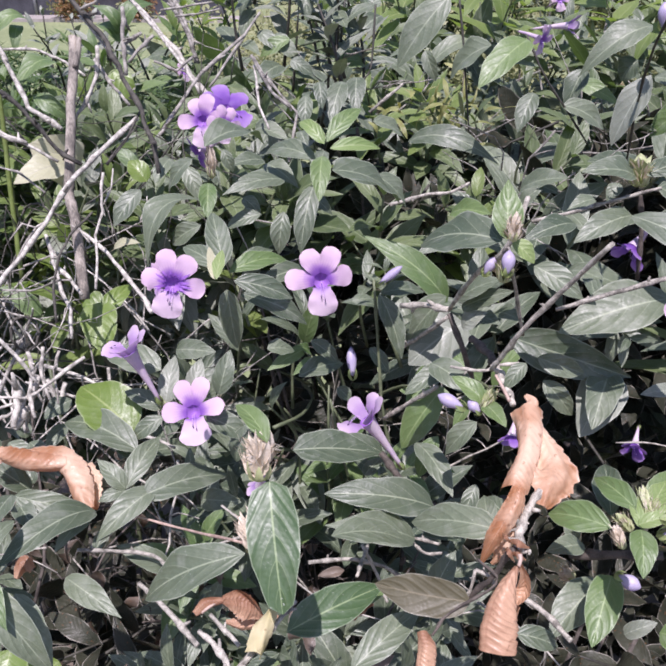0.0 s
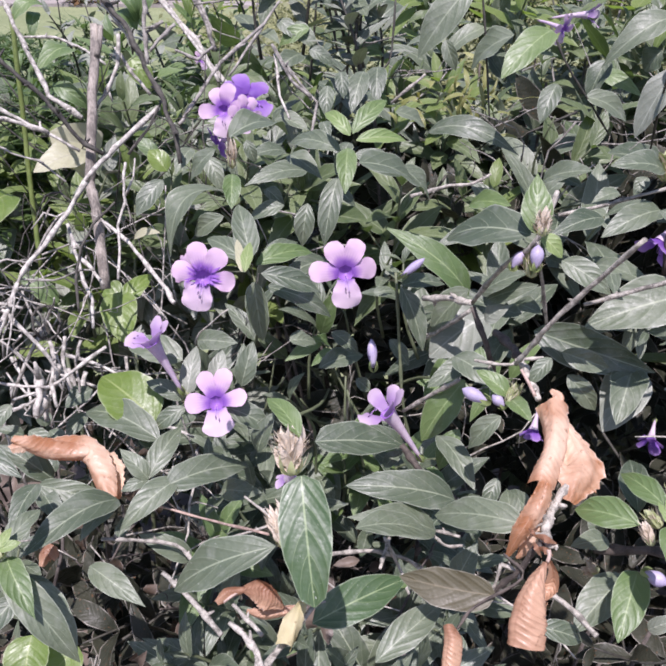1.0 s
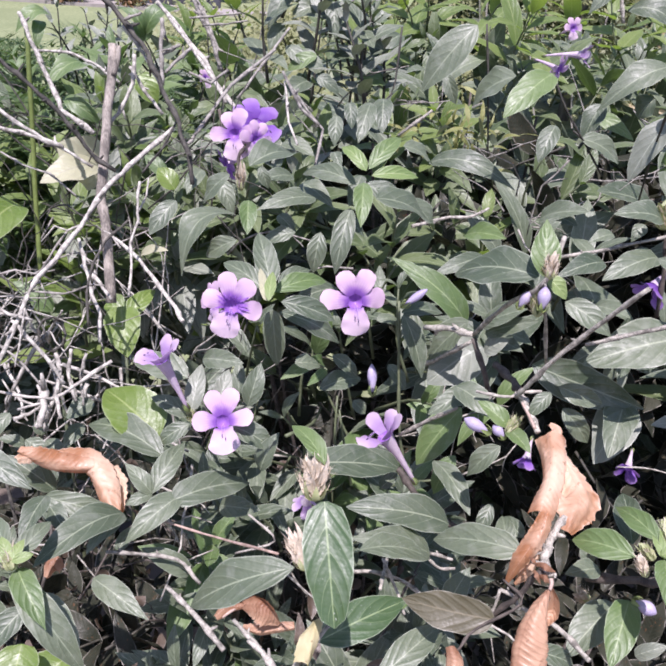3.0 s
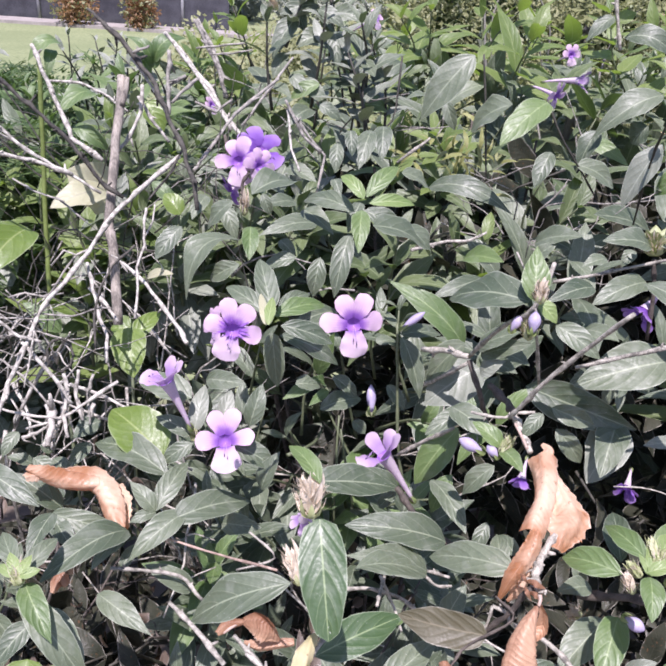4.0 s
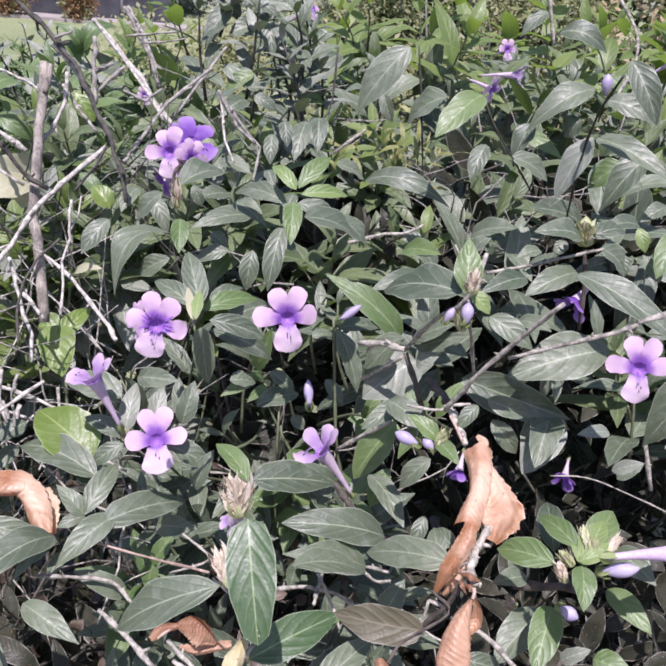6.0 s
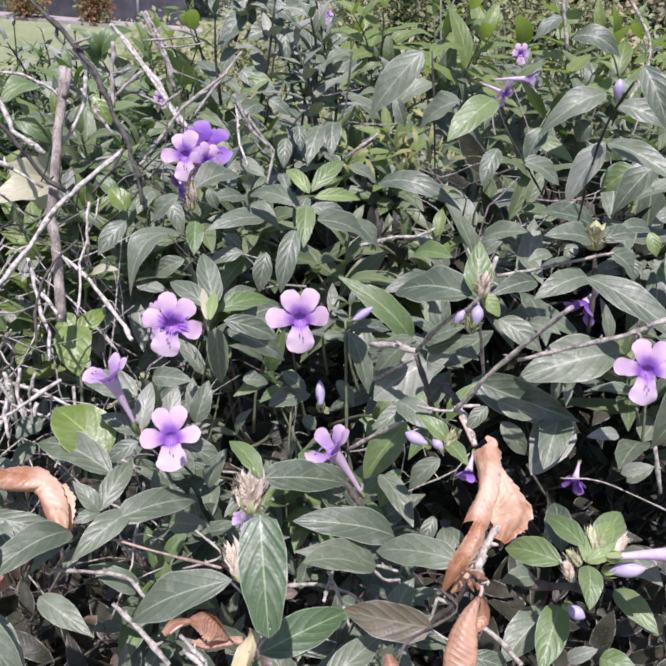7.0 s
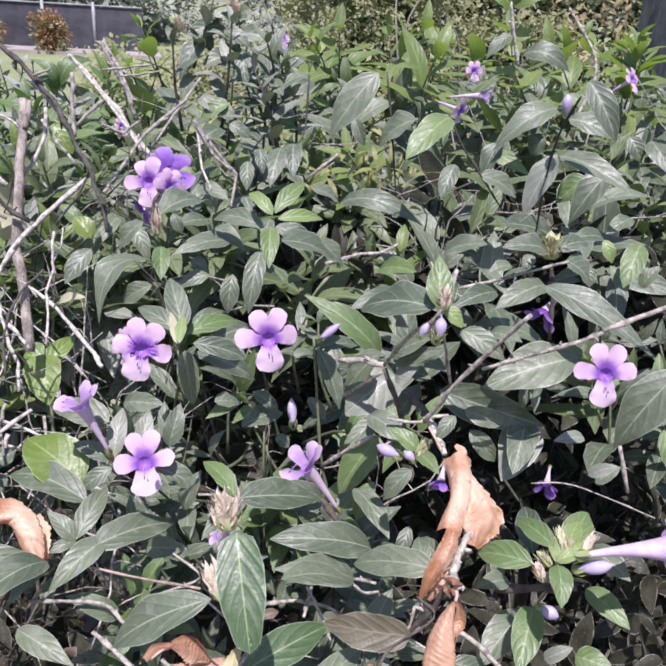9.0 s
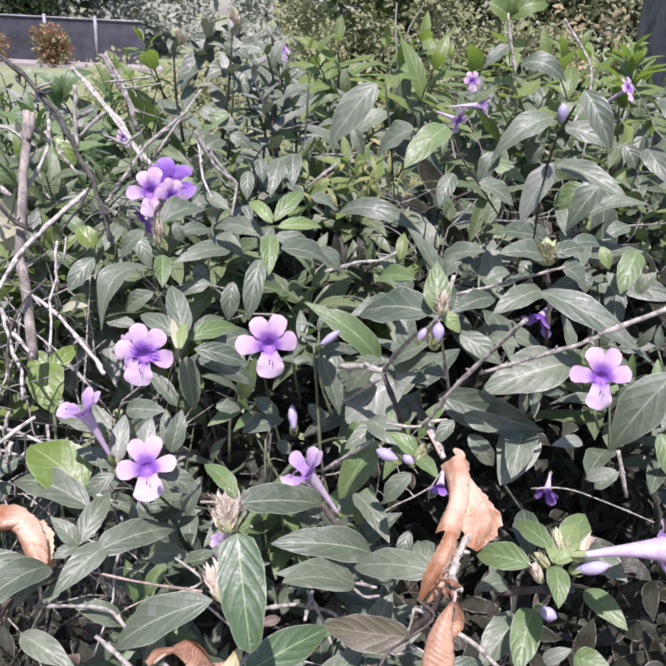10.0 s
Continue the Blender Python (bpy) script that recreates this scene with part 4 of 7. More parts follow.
leaf(REAR, (0.2347, 0.5975, 1.3994), (0.2265, 0.6038, 1.3842), 0.0211, (-0.86, -0.43, 0.29), 0.10, "m")
leaf(REAR, (0.1532, 0.5685, 1.3801), (0.1405, 0.5508, 1.3559), 0.0150, (-0.23, -0.73, 0.65), 0.10, "m")
leaf(REAR, (0.1783, 0.5802, 1.3692), (0.2141, 0.5848, 1.3518), 0.0192, (0.42, -0.58, 0.70), 0.10, "m")


leaf(REAR, (0.2953, 0.6309, 1.3596), (0.2727, 0.6444, 1.3333), 0.0242, (-0.76, -0.52, 0.39), 0.10, "g")
leaf(REAR, (0.2022, 0.6496, 1.3775), (0.2345, 0.6191, 1.3640), 0.0138, (-0.31, -0.64, 0.71), 0.10, "g")
leaf(REAR, (0.0525, 0.8311, 1.4146), (0.0257, 0.8017, 1.3968), 0.0200, (0.11, -0.59, 0.80), 0.10, "m")
leaf(REAR, (0.0340, 0.7427, 1.3782), (0.0063, 0.7236, 1.3834), 0.0212, (0.47, -0.47, 0.75), 0.10, "g")
leaf(REAR, (0.0866, 0.7041, 1.3950), (0.0966, 0.6969, 1.3698), 0.0129, (-0.31, -0.94, 0.14), 0.10, "m")
leaf(REAR, (0.0142, 0.5798, 1.3856), (0.0057, 0.5492, 1.3622), 0.0150, (-0.01, -0.60, 0.80), 0.10, "m")
leaf(REAR, (0.0248, 0.6025, 1.3855), (0.0240, 0.5755, 1.3640), 0.0147, (-0.06, -0.62, 0.78), 0.10, "m")
leaf(REAR, (-0.0112, 0.5485, 1.3803), (-0.0115, 0.5342, 1.3615), 0.0109, (-0.02, -0.80, 0.61), 0.10, "m")
leaf(REAR, (-0.0023, 0.5602, 1.3880), (0.0003, 0.5468, 1.3720), 0.0099, (-0.03, -0.77, 0.64), 0.10, "m")
leaf(REAR, (0.0347, 0.5044, 1.3714), (0.0575, 0.5140, 1.3583), 0.0173, (0.58, -0.36, 0.73), 0.10, "m")
leaf(FRONT, (-0.0118, 0.4845, 1.3689), (-0.0068, 0.4724, 1.3608), 0.0075, (-0.08, -0.57, 0.82), 0.10, "m")
leaf(REAR, (-0.0521, 0.5897, 1.3493), (-0.0268, 0.5686, 1.3457), 0.0152, (-0.30, -0.50, 0.81), 0.10, "m")
leaf(REAR, (-0.0364, 0.6504, 1.3878), (-0.0552, 0.6171, 1.3781), 0.0181, (0.25, -0.40, 0.88), 0.10, "m")
leaf(REAR, (-0.0292, 0.6514, 1.3916), (-0.0103, 0.6501, 1.3805), 0.0132, (0.27, -0.79, 0.55), 0.10, "m")
leaf(REAR, (-0.0309, 0.6735, 1.4064), (-0.0564, 0.6701, 1.3927), 0.0140, (-0.20, -0.79, 0.57), 0.10, "g")
leaf(FRONT, (0.1469, 0.5059, 1.3284), (0.1575, 0.4878, 1.3289), 0.0113, (-0.51, -0.28, 0.81), 0.10, "m")
leaf(FRONT, (0.1209, 0.2332, 1.2711), (0.1028, 0.2545, 1.2602), 0.0135, (-0.61, -0.11, 0.78), 0.10, "g")
leaf(FRONT, (0.1271, 0.2490, 1.2634), (0.1359, 0.2858, 1.2625), 0.0127, (-0.14, 0.06, 0.99), 0.06, "m")
leaf(FRONT, (0.1308, 0.2373, 1.2768), (0.1229, 0.2649, 1.2713), 0.0099, (-0.46, 0.04, 0.89), 0.10, "g")
leaf(FRONT, (0.1389, 0.2434, 1.2696), (0.1585, 0.2653, 1.2745), 0.0133, (0.07, -0.27, 0.96), 0.08, "g")
leaf(FRONT, (0.1351, 0.2357, 1.2777), (0.1483, 0.2534, 1.2789), 0.0083, (0.02, -0.08, 1.00), 0.06, "y")
leaf(FRONT, (0.1282, 0.2259, 1.2772), (0.1237, 0.2076, 1.2716), 0.0099, (-0.11, -0.26, 0.96), 0.12, "g")

leaf(FRONT, (0.1298, 0.2314, 1.2745), (0.1425, 0.2321, 1.2787), 0.0062, (-0.26, -0.45, 0.86), 0.10, "y")
leaf(FRONT, (0.1288, 0.2408, 1.2389), (0.1155, 0.2161, 1.2260), 0.0142, (-0.20, -0.37, 0.91), 0.08, "g")
leaf(FRONT, (0.1328, 0.2579, 1.2188), (0.1062, 0.2357, 1.2075), 0.0168, (-0.11, -0.34, 0.93), 0.10, "m")

leaf(FRONT, (0.1279, 0.2703, 1.2276), (0.1082, 0.2619, 1.2319), 0.0100, (0.32, -0.29, 0.90), 0.10, "m")
leaf(FRONT, (0.1280, 0.2808, 1.2201), (0.1233, 0.2873, 1.2308), 0.0075, (-0.03, -0.86, 0.52), 0.10, "m")
leaf(FRONT, (0.0914, 0.2343, 1.2115), (0.1110, 0.2355, 1.2028), 0.0099, (0.39, -0.44, 0.81), 0.10, "m")
leaf(FRONT, (0.1975, 0.2826, 1.3419), (0.1753, 0.2866, 1.2958), 0.0212, (-0.75, -0.59, 0.31), 0.10, "m")
leaf(FRONT, (0.1525, 0.3511, 1.3578), (0.2013, 0.3144, 1.3354), 0.0176, (-0.13, -0.64, 0.76), 0.10, "m", lance_outline)
leaf(FRONT, (0.1900, 0.3846, 1.3586), (0.1916, 0.3775, 1.3478), 0.0095, (-0.24, -0.83, 0.51), 0.10, "m")
leaf(FRONT, (0.2210, 0.4997, 1.4529), (0.2382, 0.4769, 1.4167), 0.0174, (-0.22, -0.87, 0.44), 0.10, "m")
leaf(REAR, (0.2245, 0.5350, 1.3961), (0.2650, 0.4907, 1.3795), 0.0176, (-0.37, -0.60, 0.71), 0.10, "m")
leaf(REAR, (0.2274, 0.5377, 1.4228), (0.2621, 0.5207, 1.4125), 0.0171, (-0.18, -0.76, 0.63), 0.10, "m")
leaf(REAR, (0.2937, 0.5893, 1.3759), (0.2630, 0.5862, 1.3292), 0.0241, (-0.58, -0.69, 0.43), 0.10, "m")
leaf(FRONT, (0.2822, 0.4947, 1.3402), (0.2640, 0.4724, 1.3139), 0.0179, (-0.32, -0.60, 0.73), 0.10, "g")
leaf(FRONT, (0.2837, 0.4841, 1.3100), (0.2946, 0.4836, 1.3273), 0.0112, (-0.65, -0.65, 0.39), 0.10, "m")
leaf(FRONT, (0.2758, 0.4868, 1.3054), (0.2642, 0.4986, 1.3217), 0.0116, (-0.15, -0.85, 0.51), 0.10, "m")
leaf(REAR, (0.2591, 0.5066, 1.3394), (0.2655, 0.4985, 1.3234), 0.0098, (-0.19, -0.90, 0.39), 0.10, "y")
leaf(FRONT, (0.2148, 0.4208, 1.3655), (0.1915, 0.4124, 1.3673), 0.0126, (0.24, -0.48, 0.84), 0.10, "m")
leaf(REAR, (0.2848, 0.5202, 1.3531), (0.2602, 0.5074, 1.3443), 0.0135, (-0.04, -0.51, 0.86), 0.10, "m")
leaf(REAR, (0.3207, 0.7151, 1.4105), (0.2962, 0.7267, 1.4246), 0.0141, (-0.09, -0.84, 0.54), 0.10, "g")
leaf(REAR, (0.2762, 0.5363, 1.4121), (0.2860, 0.5274, 1.3946), 0.0134, (-0.15, -0.91, 0.38), 0.10, "m")
leaf(REAR, (0.2899, 0.5289, 1.4106), (0.2959, 0.4992, 1.3911), 0.0166, (-0.38, -0.56, 0.74), 0.10, "m")
leaf(REAR, (0.2953, 0.5301, 1.4478), (0.2986, 0.5037, 1.4300), 0.0147, (-0.39, -0.55, 0.74), 0.10, "m")
leaf(FRONT, (0.2279, 0.3281, 1.2814), (0.2320, 0.3092, 1.2598), 0.0136, (-0.29, -0.75, 0.60), 0.10, "g")
leaf(FRONT, (0.1542, 0.2501, 1.2636), (0.1640, 0.2283, 1.2661), 0.0129, (-0.43, -0.09, 0.90), 0.16, "m")
leaf(FRONT, (0.1639, 0.2599, 1.2310), (0.1756, 0.2353, 1.2295), 0.0118, (-0.38, -0.24, 0.90), 0.12, "g")
leaf(FRONT, (0.2535, 0.4285, 1.1720), (0.2708, 0.4290, 1.1869), 0.0109, (-0.54, -0.53, 0.65), 0.10, "m")
leaf(REAR, (0.3014, 0.8864, 1.4511), (0.3553, 0.8653, 1.4381), 0.0273, (-0.15, -0.77, 0.62), 0.25, "m")
leaf(REAR, (0.2840, 0.8822, 1.4721), (0.2552, 0.8741, 1.4450), 0.0192, (-0.39, -0.68, 0.62), 0.10, "m")
leaf(REAR, (0.2802, 0.8835, 1.5011), (0.2536, 0.8806, 1.5167), 0.0279, (0.31, -0.87, 0.37), 0.10, "v")
leaf(REAR, (0.2825, 0.8828, 1.5012), (0.3237, 0.8790, 1.5193), 0.0294, (-0.32, -0.75, 0.57), 0.25, "v")
leaf(REAR, (0.2803, 0.8834, 1.5038), (0.2848, 0.8812, 1.5289), 0.0200, (-0.45, -0.89, 0.00), 0.10, "v")
leaf(REAR, (0.2886, 0.8806, 1.4658), (0.3085, 0.8848, 1.4782), 0.0165, (-0.24, -0.74, 0.63), 0.10, "v")
leaf(REAR, (-0.0202, 0.7045, 1.4481), (-0.0159, 0.6870, 1.4200), 0.0154, (-0.06, -0.85, 0.52), 0.10, "m")
leaf(REAR, (-0.0562, 0.7231, 1.4567), (-0.0768, 0.7034, 1.4217), 0.0201, (-0.19, -0.81, 0.56), 0.10, "m")
leaf(REAR, (-0.0628, 0.7006, 1.4281), (-0.0737, 0.6869, 1.4066), 0.0136, (-0.04, -0.83, 0.55), 0.10, "m")
leaf(REAR, (-0.0365, 0.7247, 1.4649), (-0.0126, 0.7149, 1.4516), 0.0152, (0.02, -0.79, 0.61), 0.10, "m")
leaf(REAR, (-0.0251, 0.7350, 1.4614), (0.0071, 0.7254, 1.4594), 0.0163, (-0.18, -0.74, 0.64), 0.10, "m")
leaf(REAR, (-0.0290, 0.7352, 1.4706), (-0.0407, 0.7330, 1.4793), 0.0190, (0.56, -0.57, 0.60), 0.10, "m")
leaf(REAR, (-0.0375, 0.7447, 1.4681), (-0.0726, 0.7318, 1.4593), 0.0177, (0.11, -0.75, 0.65), 0.10, "m")
leaf(REAR, (-0.0303, 0.7139, 1.4434), (-0.0550, 0.7018, 1.4357), 0.0179, (0.13, -0.71, 0.69), 0.10, "m")
leaf(REAR, (-0.0575, 0.6793, 1.4118), (-0.0382, 0.6685, 1.3953), 0.0135, (0.08, -0.79, 0.61), 0.10, "m")
leaf(REAR, (-0.0463, 0.6797, 1.4085), (-0.0230, 0.6682, 1.3884), 0.0151, (0.11, -0.80, 0.59), 0.10, "m")
leaf(REAR, (-0.0005, 0.7332, 1.4241), (0.0283, 0.7213, 1.4106), 0.0166, (-0.02, -0.77, 0.64), 0.10, "m")
leaf(REAR, (-0.0257, 0.7554, 1.4760), (-0.0133, 0.7459, 1.4842), 0.0148, (-0.71, -0.57, 0.41), 0.10, "m")
leaf(REAR, (-0.0793, 0.7615, 1.4657), (-0.0913, 0.7627, 1.4728), 0.0139, (0.38, -0.57, 0.73), 0.10, "y")
leaf(REAR, (-0.0281, 0.7654, 1.4853), (-0.0300, 0.7672, 1.4965), 0.0081, (0.07, -0.98, 0.17), 0.10, "y")
leaf(REAR, (-0.0498, 0.7430, 1.4447), (-0.0621, 0.7542, 1.4667), 0.0127, (0.13, -0.85, 0.51), 0.10, "m")
leaf(FRONT, (-0.1661, 0.3531, 1.1859), (-0.1957, 0.3558, 1.2092), 0.0143, (0.48, -0.57, 0.67), 0.10, "m")
leaf(FRONT, (-0.2293, 0.4391, 1.1806), (-0.2372, 0.4247, 1.1673), 0.0108, (0.03, -0.69, 0.72), 0.10, "m")
leaf(FRONT, (-0.2216, 0.4399, 1.1574), (-0.2040, 0.4364, 1.1462), 0.0124, (0.35, -0.57, 0.74), 0.10, "m")
leaf(FRONT, (-0.2086, 0.4444, 1.1550), (-0.1907, 0.4326, 1.1462), 0.0121, (0.12, -0.47, 0.87), 0.10, "m")
leaf(FRONT, (-0.1853, 0.4588, 1.1611), (-0.1941, 0.4369, 1.1538), 0.0119, (0.22, -0.38, 0.90), 0.10, "m")
leaf(FRONT, (-0.2151, 0.4527, 1.1524), (-0.2175, 0.4598, 1.1641), 0.0110, (0.28, -0.79, 0.54), 0.10, "m")
leaf(FRONT, (-0.1999, 0.3932, 1.1884), (-0.2147, 0.3900, 1.1947), 0.0084, (0.43, -0.47, 0.77), 0.10, "m")
leaf(FRONT, (-0.1802, 0.3851, 1.1658), (-0.1865, 0.3910, 1.1743), 0.0088, (0.25, -0.70, 0.67), 0.10, "m")
leaf(FRONT, (-0.1509, 0.2578, 1.2165), (-0.1127, 0.2378, 1.1754), 0.0151, (0.38, -0.64, 0.67), 0.14, "m")
leaf(FRONT, (-0.1694, 0.2717, 1.1667), (-0.1573, 0.2782, 1.1661), 0.0095, (0.25, -0.37, 0.90), 0.10, "m")
leaf(FRONT, (-0.1994, 0.3444, 1.0612), (-0.1981, 0.3202, 1.0435), 0.0298, (0.08, -0.59, 0.81), 0.10, "Y")
leaf(FRONT, (-0.1766, 0.3571, 1.0346), (-0.1934, 0.3365, 1.0260), 0.0276, (0.09, -0.45, 0.89), 0.10, "Y")
leaf(SAPLING, (-0.1593, 0.4875, 1.2462), (-0.1486, 0.4586, 1.2209), 0.0264, (0.07, -0.64, 0.76), 0.08, "Y")
leaf(SAPLING, (-0.1548, 0.4784, 1.2389), (-0.1389, 0.5071, 1.2528), 0.0142, (0.11, -0.48, 0.87), 0.10, "Y")
leaf(SAPLING, (-0.1609, 0.5076, 1.2346), (-0.1788, 0.5078, 1.2352), 0.0193, (0.02, -0.60, 0.80), 0.10, "Y")
leaf(SAPLING, (-0.1094, 0.3812, 1.2094), (-0.1498, 0.4099, 1.2245), 0.0351, (0.01, -0.46, 0.89), 0.10, "Y")
leaf(SAPLING, (-0.1646, 0.4276, 1.2023), (-0.1794, 0.4137, 1.1963), 0.0150, (0.12, -0.50, 0.86), 0.10, "m")
leaf(SAPLING, (-0.2170, 0.6411, 1.3873), (-0.2393, 0.5987, 1.3780), 0.0224, (0.22, -0.32, 0.92), 0.25, "g")
leaf(SAPLING, (-0.2310, 0.6118, 1.3685), (-0.2012, 0.6106, 1.3501), 0.0140, (0.23, -0.87, 0.43), 0.22, "g")
leaf(SAPLING, (-0.1955, 0.7086, 1.3759), (-0.1772, 0.7027, 1.3510), 0.0224, (0.34, -0.83, 0.45), 0.10, "Y")
leaf(SAPLING, (-0.2046, 0.6034, 1.3170), (-0.2392, 0.5667, 1.3117), 0.0261, (0.39, -0.48, 0.79), 0.12, "C")
leaf(SAPLING, (-0.2091, 0.6197, 1.3031), (-0.2342, 0.5974, 1.3345), 0.0457, (0.82, -0.45, 0.34), 0.10, "C")
leaf(SAPLING, (-0.2112, 0.8051, 1.3977), (-0.2357, 0.8026, 1.4266), 0.0175, (0.61, -0.64, 0.46), 0.30, "g")
leaf(SAPLING, (-0.2102, 0.8056, 1.4006), (-0.1801, 0.8266, 1.4277), 0.0204, (-0.02, -0.78, 0.63), 0.35, "g")
leaf(SAPLING, (-0.2125, 0.8038, 1.3901), (-0.2368, 0.8106, 1.4074), 0.0149, (0.31, -0.66, 0.69), 0.30, "g")
leaf(SAPLING, (-0.2095, 0.8052, 1.3944), (-0.2124, 0.8162, 1.4185), 0.0142, (0.22, -0.88, 0.43), 0.10, "g")
leaf(SAPLING, (-0.3193, 0.8428, 1.4095), (-0.3458, 0.8131, 1.3964), 0.0193, (0.20, -0.54, 0.82), 0.30, "g")
leaf(SAPLING, (-0.3278, 0.8391, 1.4032), (-0.3269, 0.8153, 1.3806), 0.0138, (0.21, -0.67, 0.71), 0.20, "g")
leaf(SAPLING, (-0.1390, 0.5597, 1.3241), (-0.1561, 0.5650, 1.3386), 0.0128, (0.30, -0.73, 0.61), 0.10, "g")
leaf(SAPLING, (-0.1282, 0.5397, 1.3203), (-0.1422, 0.5479, 1.3338), 0.0160, (0.18, -0.74, 0.64), 0.10, "Y")
leaf(SAPLING, (-0.2409, 0.5251, 1.3061), (-0.2533, 0.4663, 1.2901), 0.0317, (0.32, -0.31, 0.90), 0.12, "Y")
leaf(SAPLING, (-0.2676, 0.6294, 1.1675), (-0.3024, 0.6325, 1.1948), 0.0187, (0.44, -0.64, 0.63), 0.10, "g")
leaf(SAPLING, (-0.1433, 0.4906, 1.2858), (-0.1217, 0.4782, 1.2959), 0.0091, (-0.57, -0.43, 0.70), 0.10, "C")
branch(SAPLING, [(-0.2498, 0.6015, 1.4202), (-0.2499, 0.5930, 1.3668), (-0.2510, 0.5868, 1.3203), (-0.2507, 0.5793, 1.2791), (-0.2482, 0.5666, 1.2308)], 0.0020, 0.0020, "cane")
flower(FRONT, (0.0049, 0.3717, 1.3146), (0.05, -0.93, 0.36), 6, 0.0415, 0.032)
flower(FRONT, (-0.0496, 0.2756, 1.3528), (0.20, -0.90, 0.38), -16, 0.0297, 0.030, frilled=True)
flower(FRONT, (-0.0597, 0.2892, 1.3469), (-0.70, -0.68, 0.20), 20, 0.0218, 0.024)
flower(FRONT, (-0.0657, 0.3537, 1.2430), (0.02, -0.76, 0.65), 10, 0.0405, 0.032)
flower(FRONT, (-0.0839, 0.5364, 1.3652), (-0.10, -0.93, 0.36), 10, 0.0400, 0.032)
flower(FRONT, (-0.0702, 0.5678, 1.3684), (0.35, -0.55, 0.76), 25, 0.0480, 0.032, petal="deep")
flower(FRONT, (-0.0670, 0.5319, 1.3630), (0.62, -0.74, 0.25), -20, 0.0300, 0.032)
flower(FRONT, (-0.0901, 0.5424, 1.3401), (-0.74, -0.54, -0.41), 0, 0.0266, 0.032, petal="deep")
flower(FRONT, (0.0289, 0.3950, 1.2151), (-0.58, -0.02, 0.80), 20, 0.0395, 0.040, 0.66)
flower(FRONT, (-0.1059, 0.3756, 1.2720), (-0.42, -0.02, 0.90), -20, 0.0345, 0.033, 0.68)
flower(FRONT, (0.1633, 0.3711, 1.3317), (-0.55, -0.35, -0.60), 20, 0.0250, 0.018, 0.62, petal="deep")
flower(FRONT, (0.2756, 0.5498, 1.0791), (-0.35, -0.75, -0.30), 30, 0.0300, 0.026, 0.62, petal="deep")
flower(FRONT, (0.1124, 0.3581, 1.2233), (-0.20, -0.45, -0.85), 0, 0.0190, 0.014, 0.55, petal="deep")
flower(FRONT, (-0.0152, 0.2424, 1.2807), (-0.18, 0.38, -0.91), 0, 0.0149, 0.023, 0.50)
flower(FRONT, (0.1643, 0.2880, 1.3370), (-0.22, -0.86, 0.45), 4, 0.0330, 0.030)
flower(FRONT, (0.1806, 0.2266, 1.2841), (0.98, 0.12, -0.14), 0, 0.0400, 0.042, 0.60)
flower(REAR, (0.2630, 0.9438, 1.4258), (0.25, -0.94, 0.23), 0, 0.0290, 0.032)
flower(REAR, (0.2676, 0.8936, 1.4014), (0.88, -0.48, 0.03), 0, 0.0332, 0.043, 0.50)
flower(REAR, (0.2019, 0.7551, 1.3989), (0.66, -0.69, -0.29), 0, 0.0326, 0.032)
flower(REAR, (0.3752, 0.7476, 1.4391), (0.50, -0.69, 0.52), 0, 0.0307, 0.032)
flower(REAR, (0.0186, 0.7752, 1.4587), (0.71, -0.61, 0.36), 0, 0.0212, 0.032)
flower(REAR, (-0.1443, 0.7768, 1.3663), (0.71, -0.54, 0.45), 0, 0.0214, 0.010)
bud(FRONT, (0.0890, 0.3160, 1.3420), (0.0897, 0.3200, 1.3515), 0.0071)
bud(FRONT, (0.0813, 0.3266, 1.3376), (0.0859, 0.3288, 1.3451), 0.0060)
bud(FRONT, (0.0766, 0.3232, 1.2672), (0.0647, 0.3284, 1.2711), 0.0079)
bud(FRONT, (0.0847, 0.3204, 1.2662), (0.0793, 0.3247, 1.2705), 0.0065)
bud(FRONT, (0.0231, 0.4152, 1.2306), (0.0216, 0.4246, 1.2463), 0.0074)
bud(FRONT, (0.1310, 0.2394, 1.2401), (0.1384, 0.2340, 1.2391), 0.0073)
bud(FRONT, (0.2116, 0.5052, 1.4291), (0.2107, 0.5070, 1.4431), 0.0084)
bud(FRONT, (0.1362, 0.2245, 1.2759), (0.1488, 0.2202, 1.2817), 0.0072)
bud(FRONT, (0.0382, 0.4236, 1.2904), (0.0519, 0.4268, 1.3009), 0.0060)
seed_spike(FRONT, (-0.0114, 0.2157, 1.3063), (-0.0123, 0.2270, 1.3207), 0.0198, "straw")
seed_spike(FRONT, (-0.0137, 0.2149, 1.2729), (-0.0208, 0.2257, 1.2848), 0.0142, "straw")
seed_spike(FRONT, (0.1285, 0.2330, 1.2706), (0.1234, 0.2389, 1.2741), 0.0101, "green")
seed_spike(FRONT, (0.1348, 0.2340, 1.2724), (0.1404, 0.2392, 1.2820), 0.0105, "green")
leaf(FRONT, (0.1332, 0.2320, 1.2725), (0.1348, 0.2469, 1.2789), 0.0074, (0.10, -0.40, 0.91), 0.10, "y")
leaf(FRONT, (0.1352, 0.2331, 1.2717), (0.1428, 0.2485, 1.2794), 0.0065, (-0.51, -0.17, 0.85), 0.10, "y")
leaf(FRONT, (0.1318, 0.2305, 1.2732), (0.1296, 0.2428, 1.2774), 0.0050, (-0.27, -0.36, 0.89), 0.10, "y")
leaf(FRONT, (0.1343, 0.2304, 1.2746), (0.1437, 0.2373, 1.2805), 0.0045, (-0.23, -0.42, 0.88), 0.10, "y")
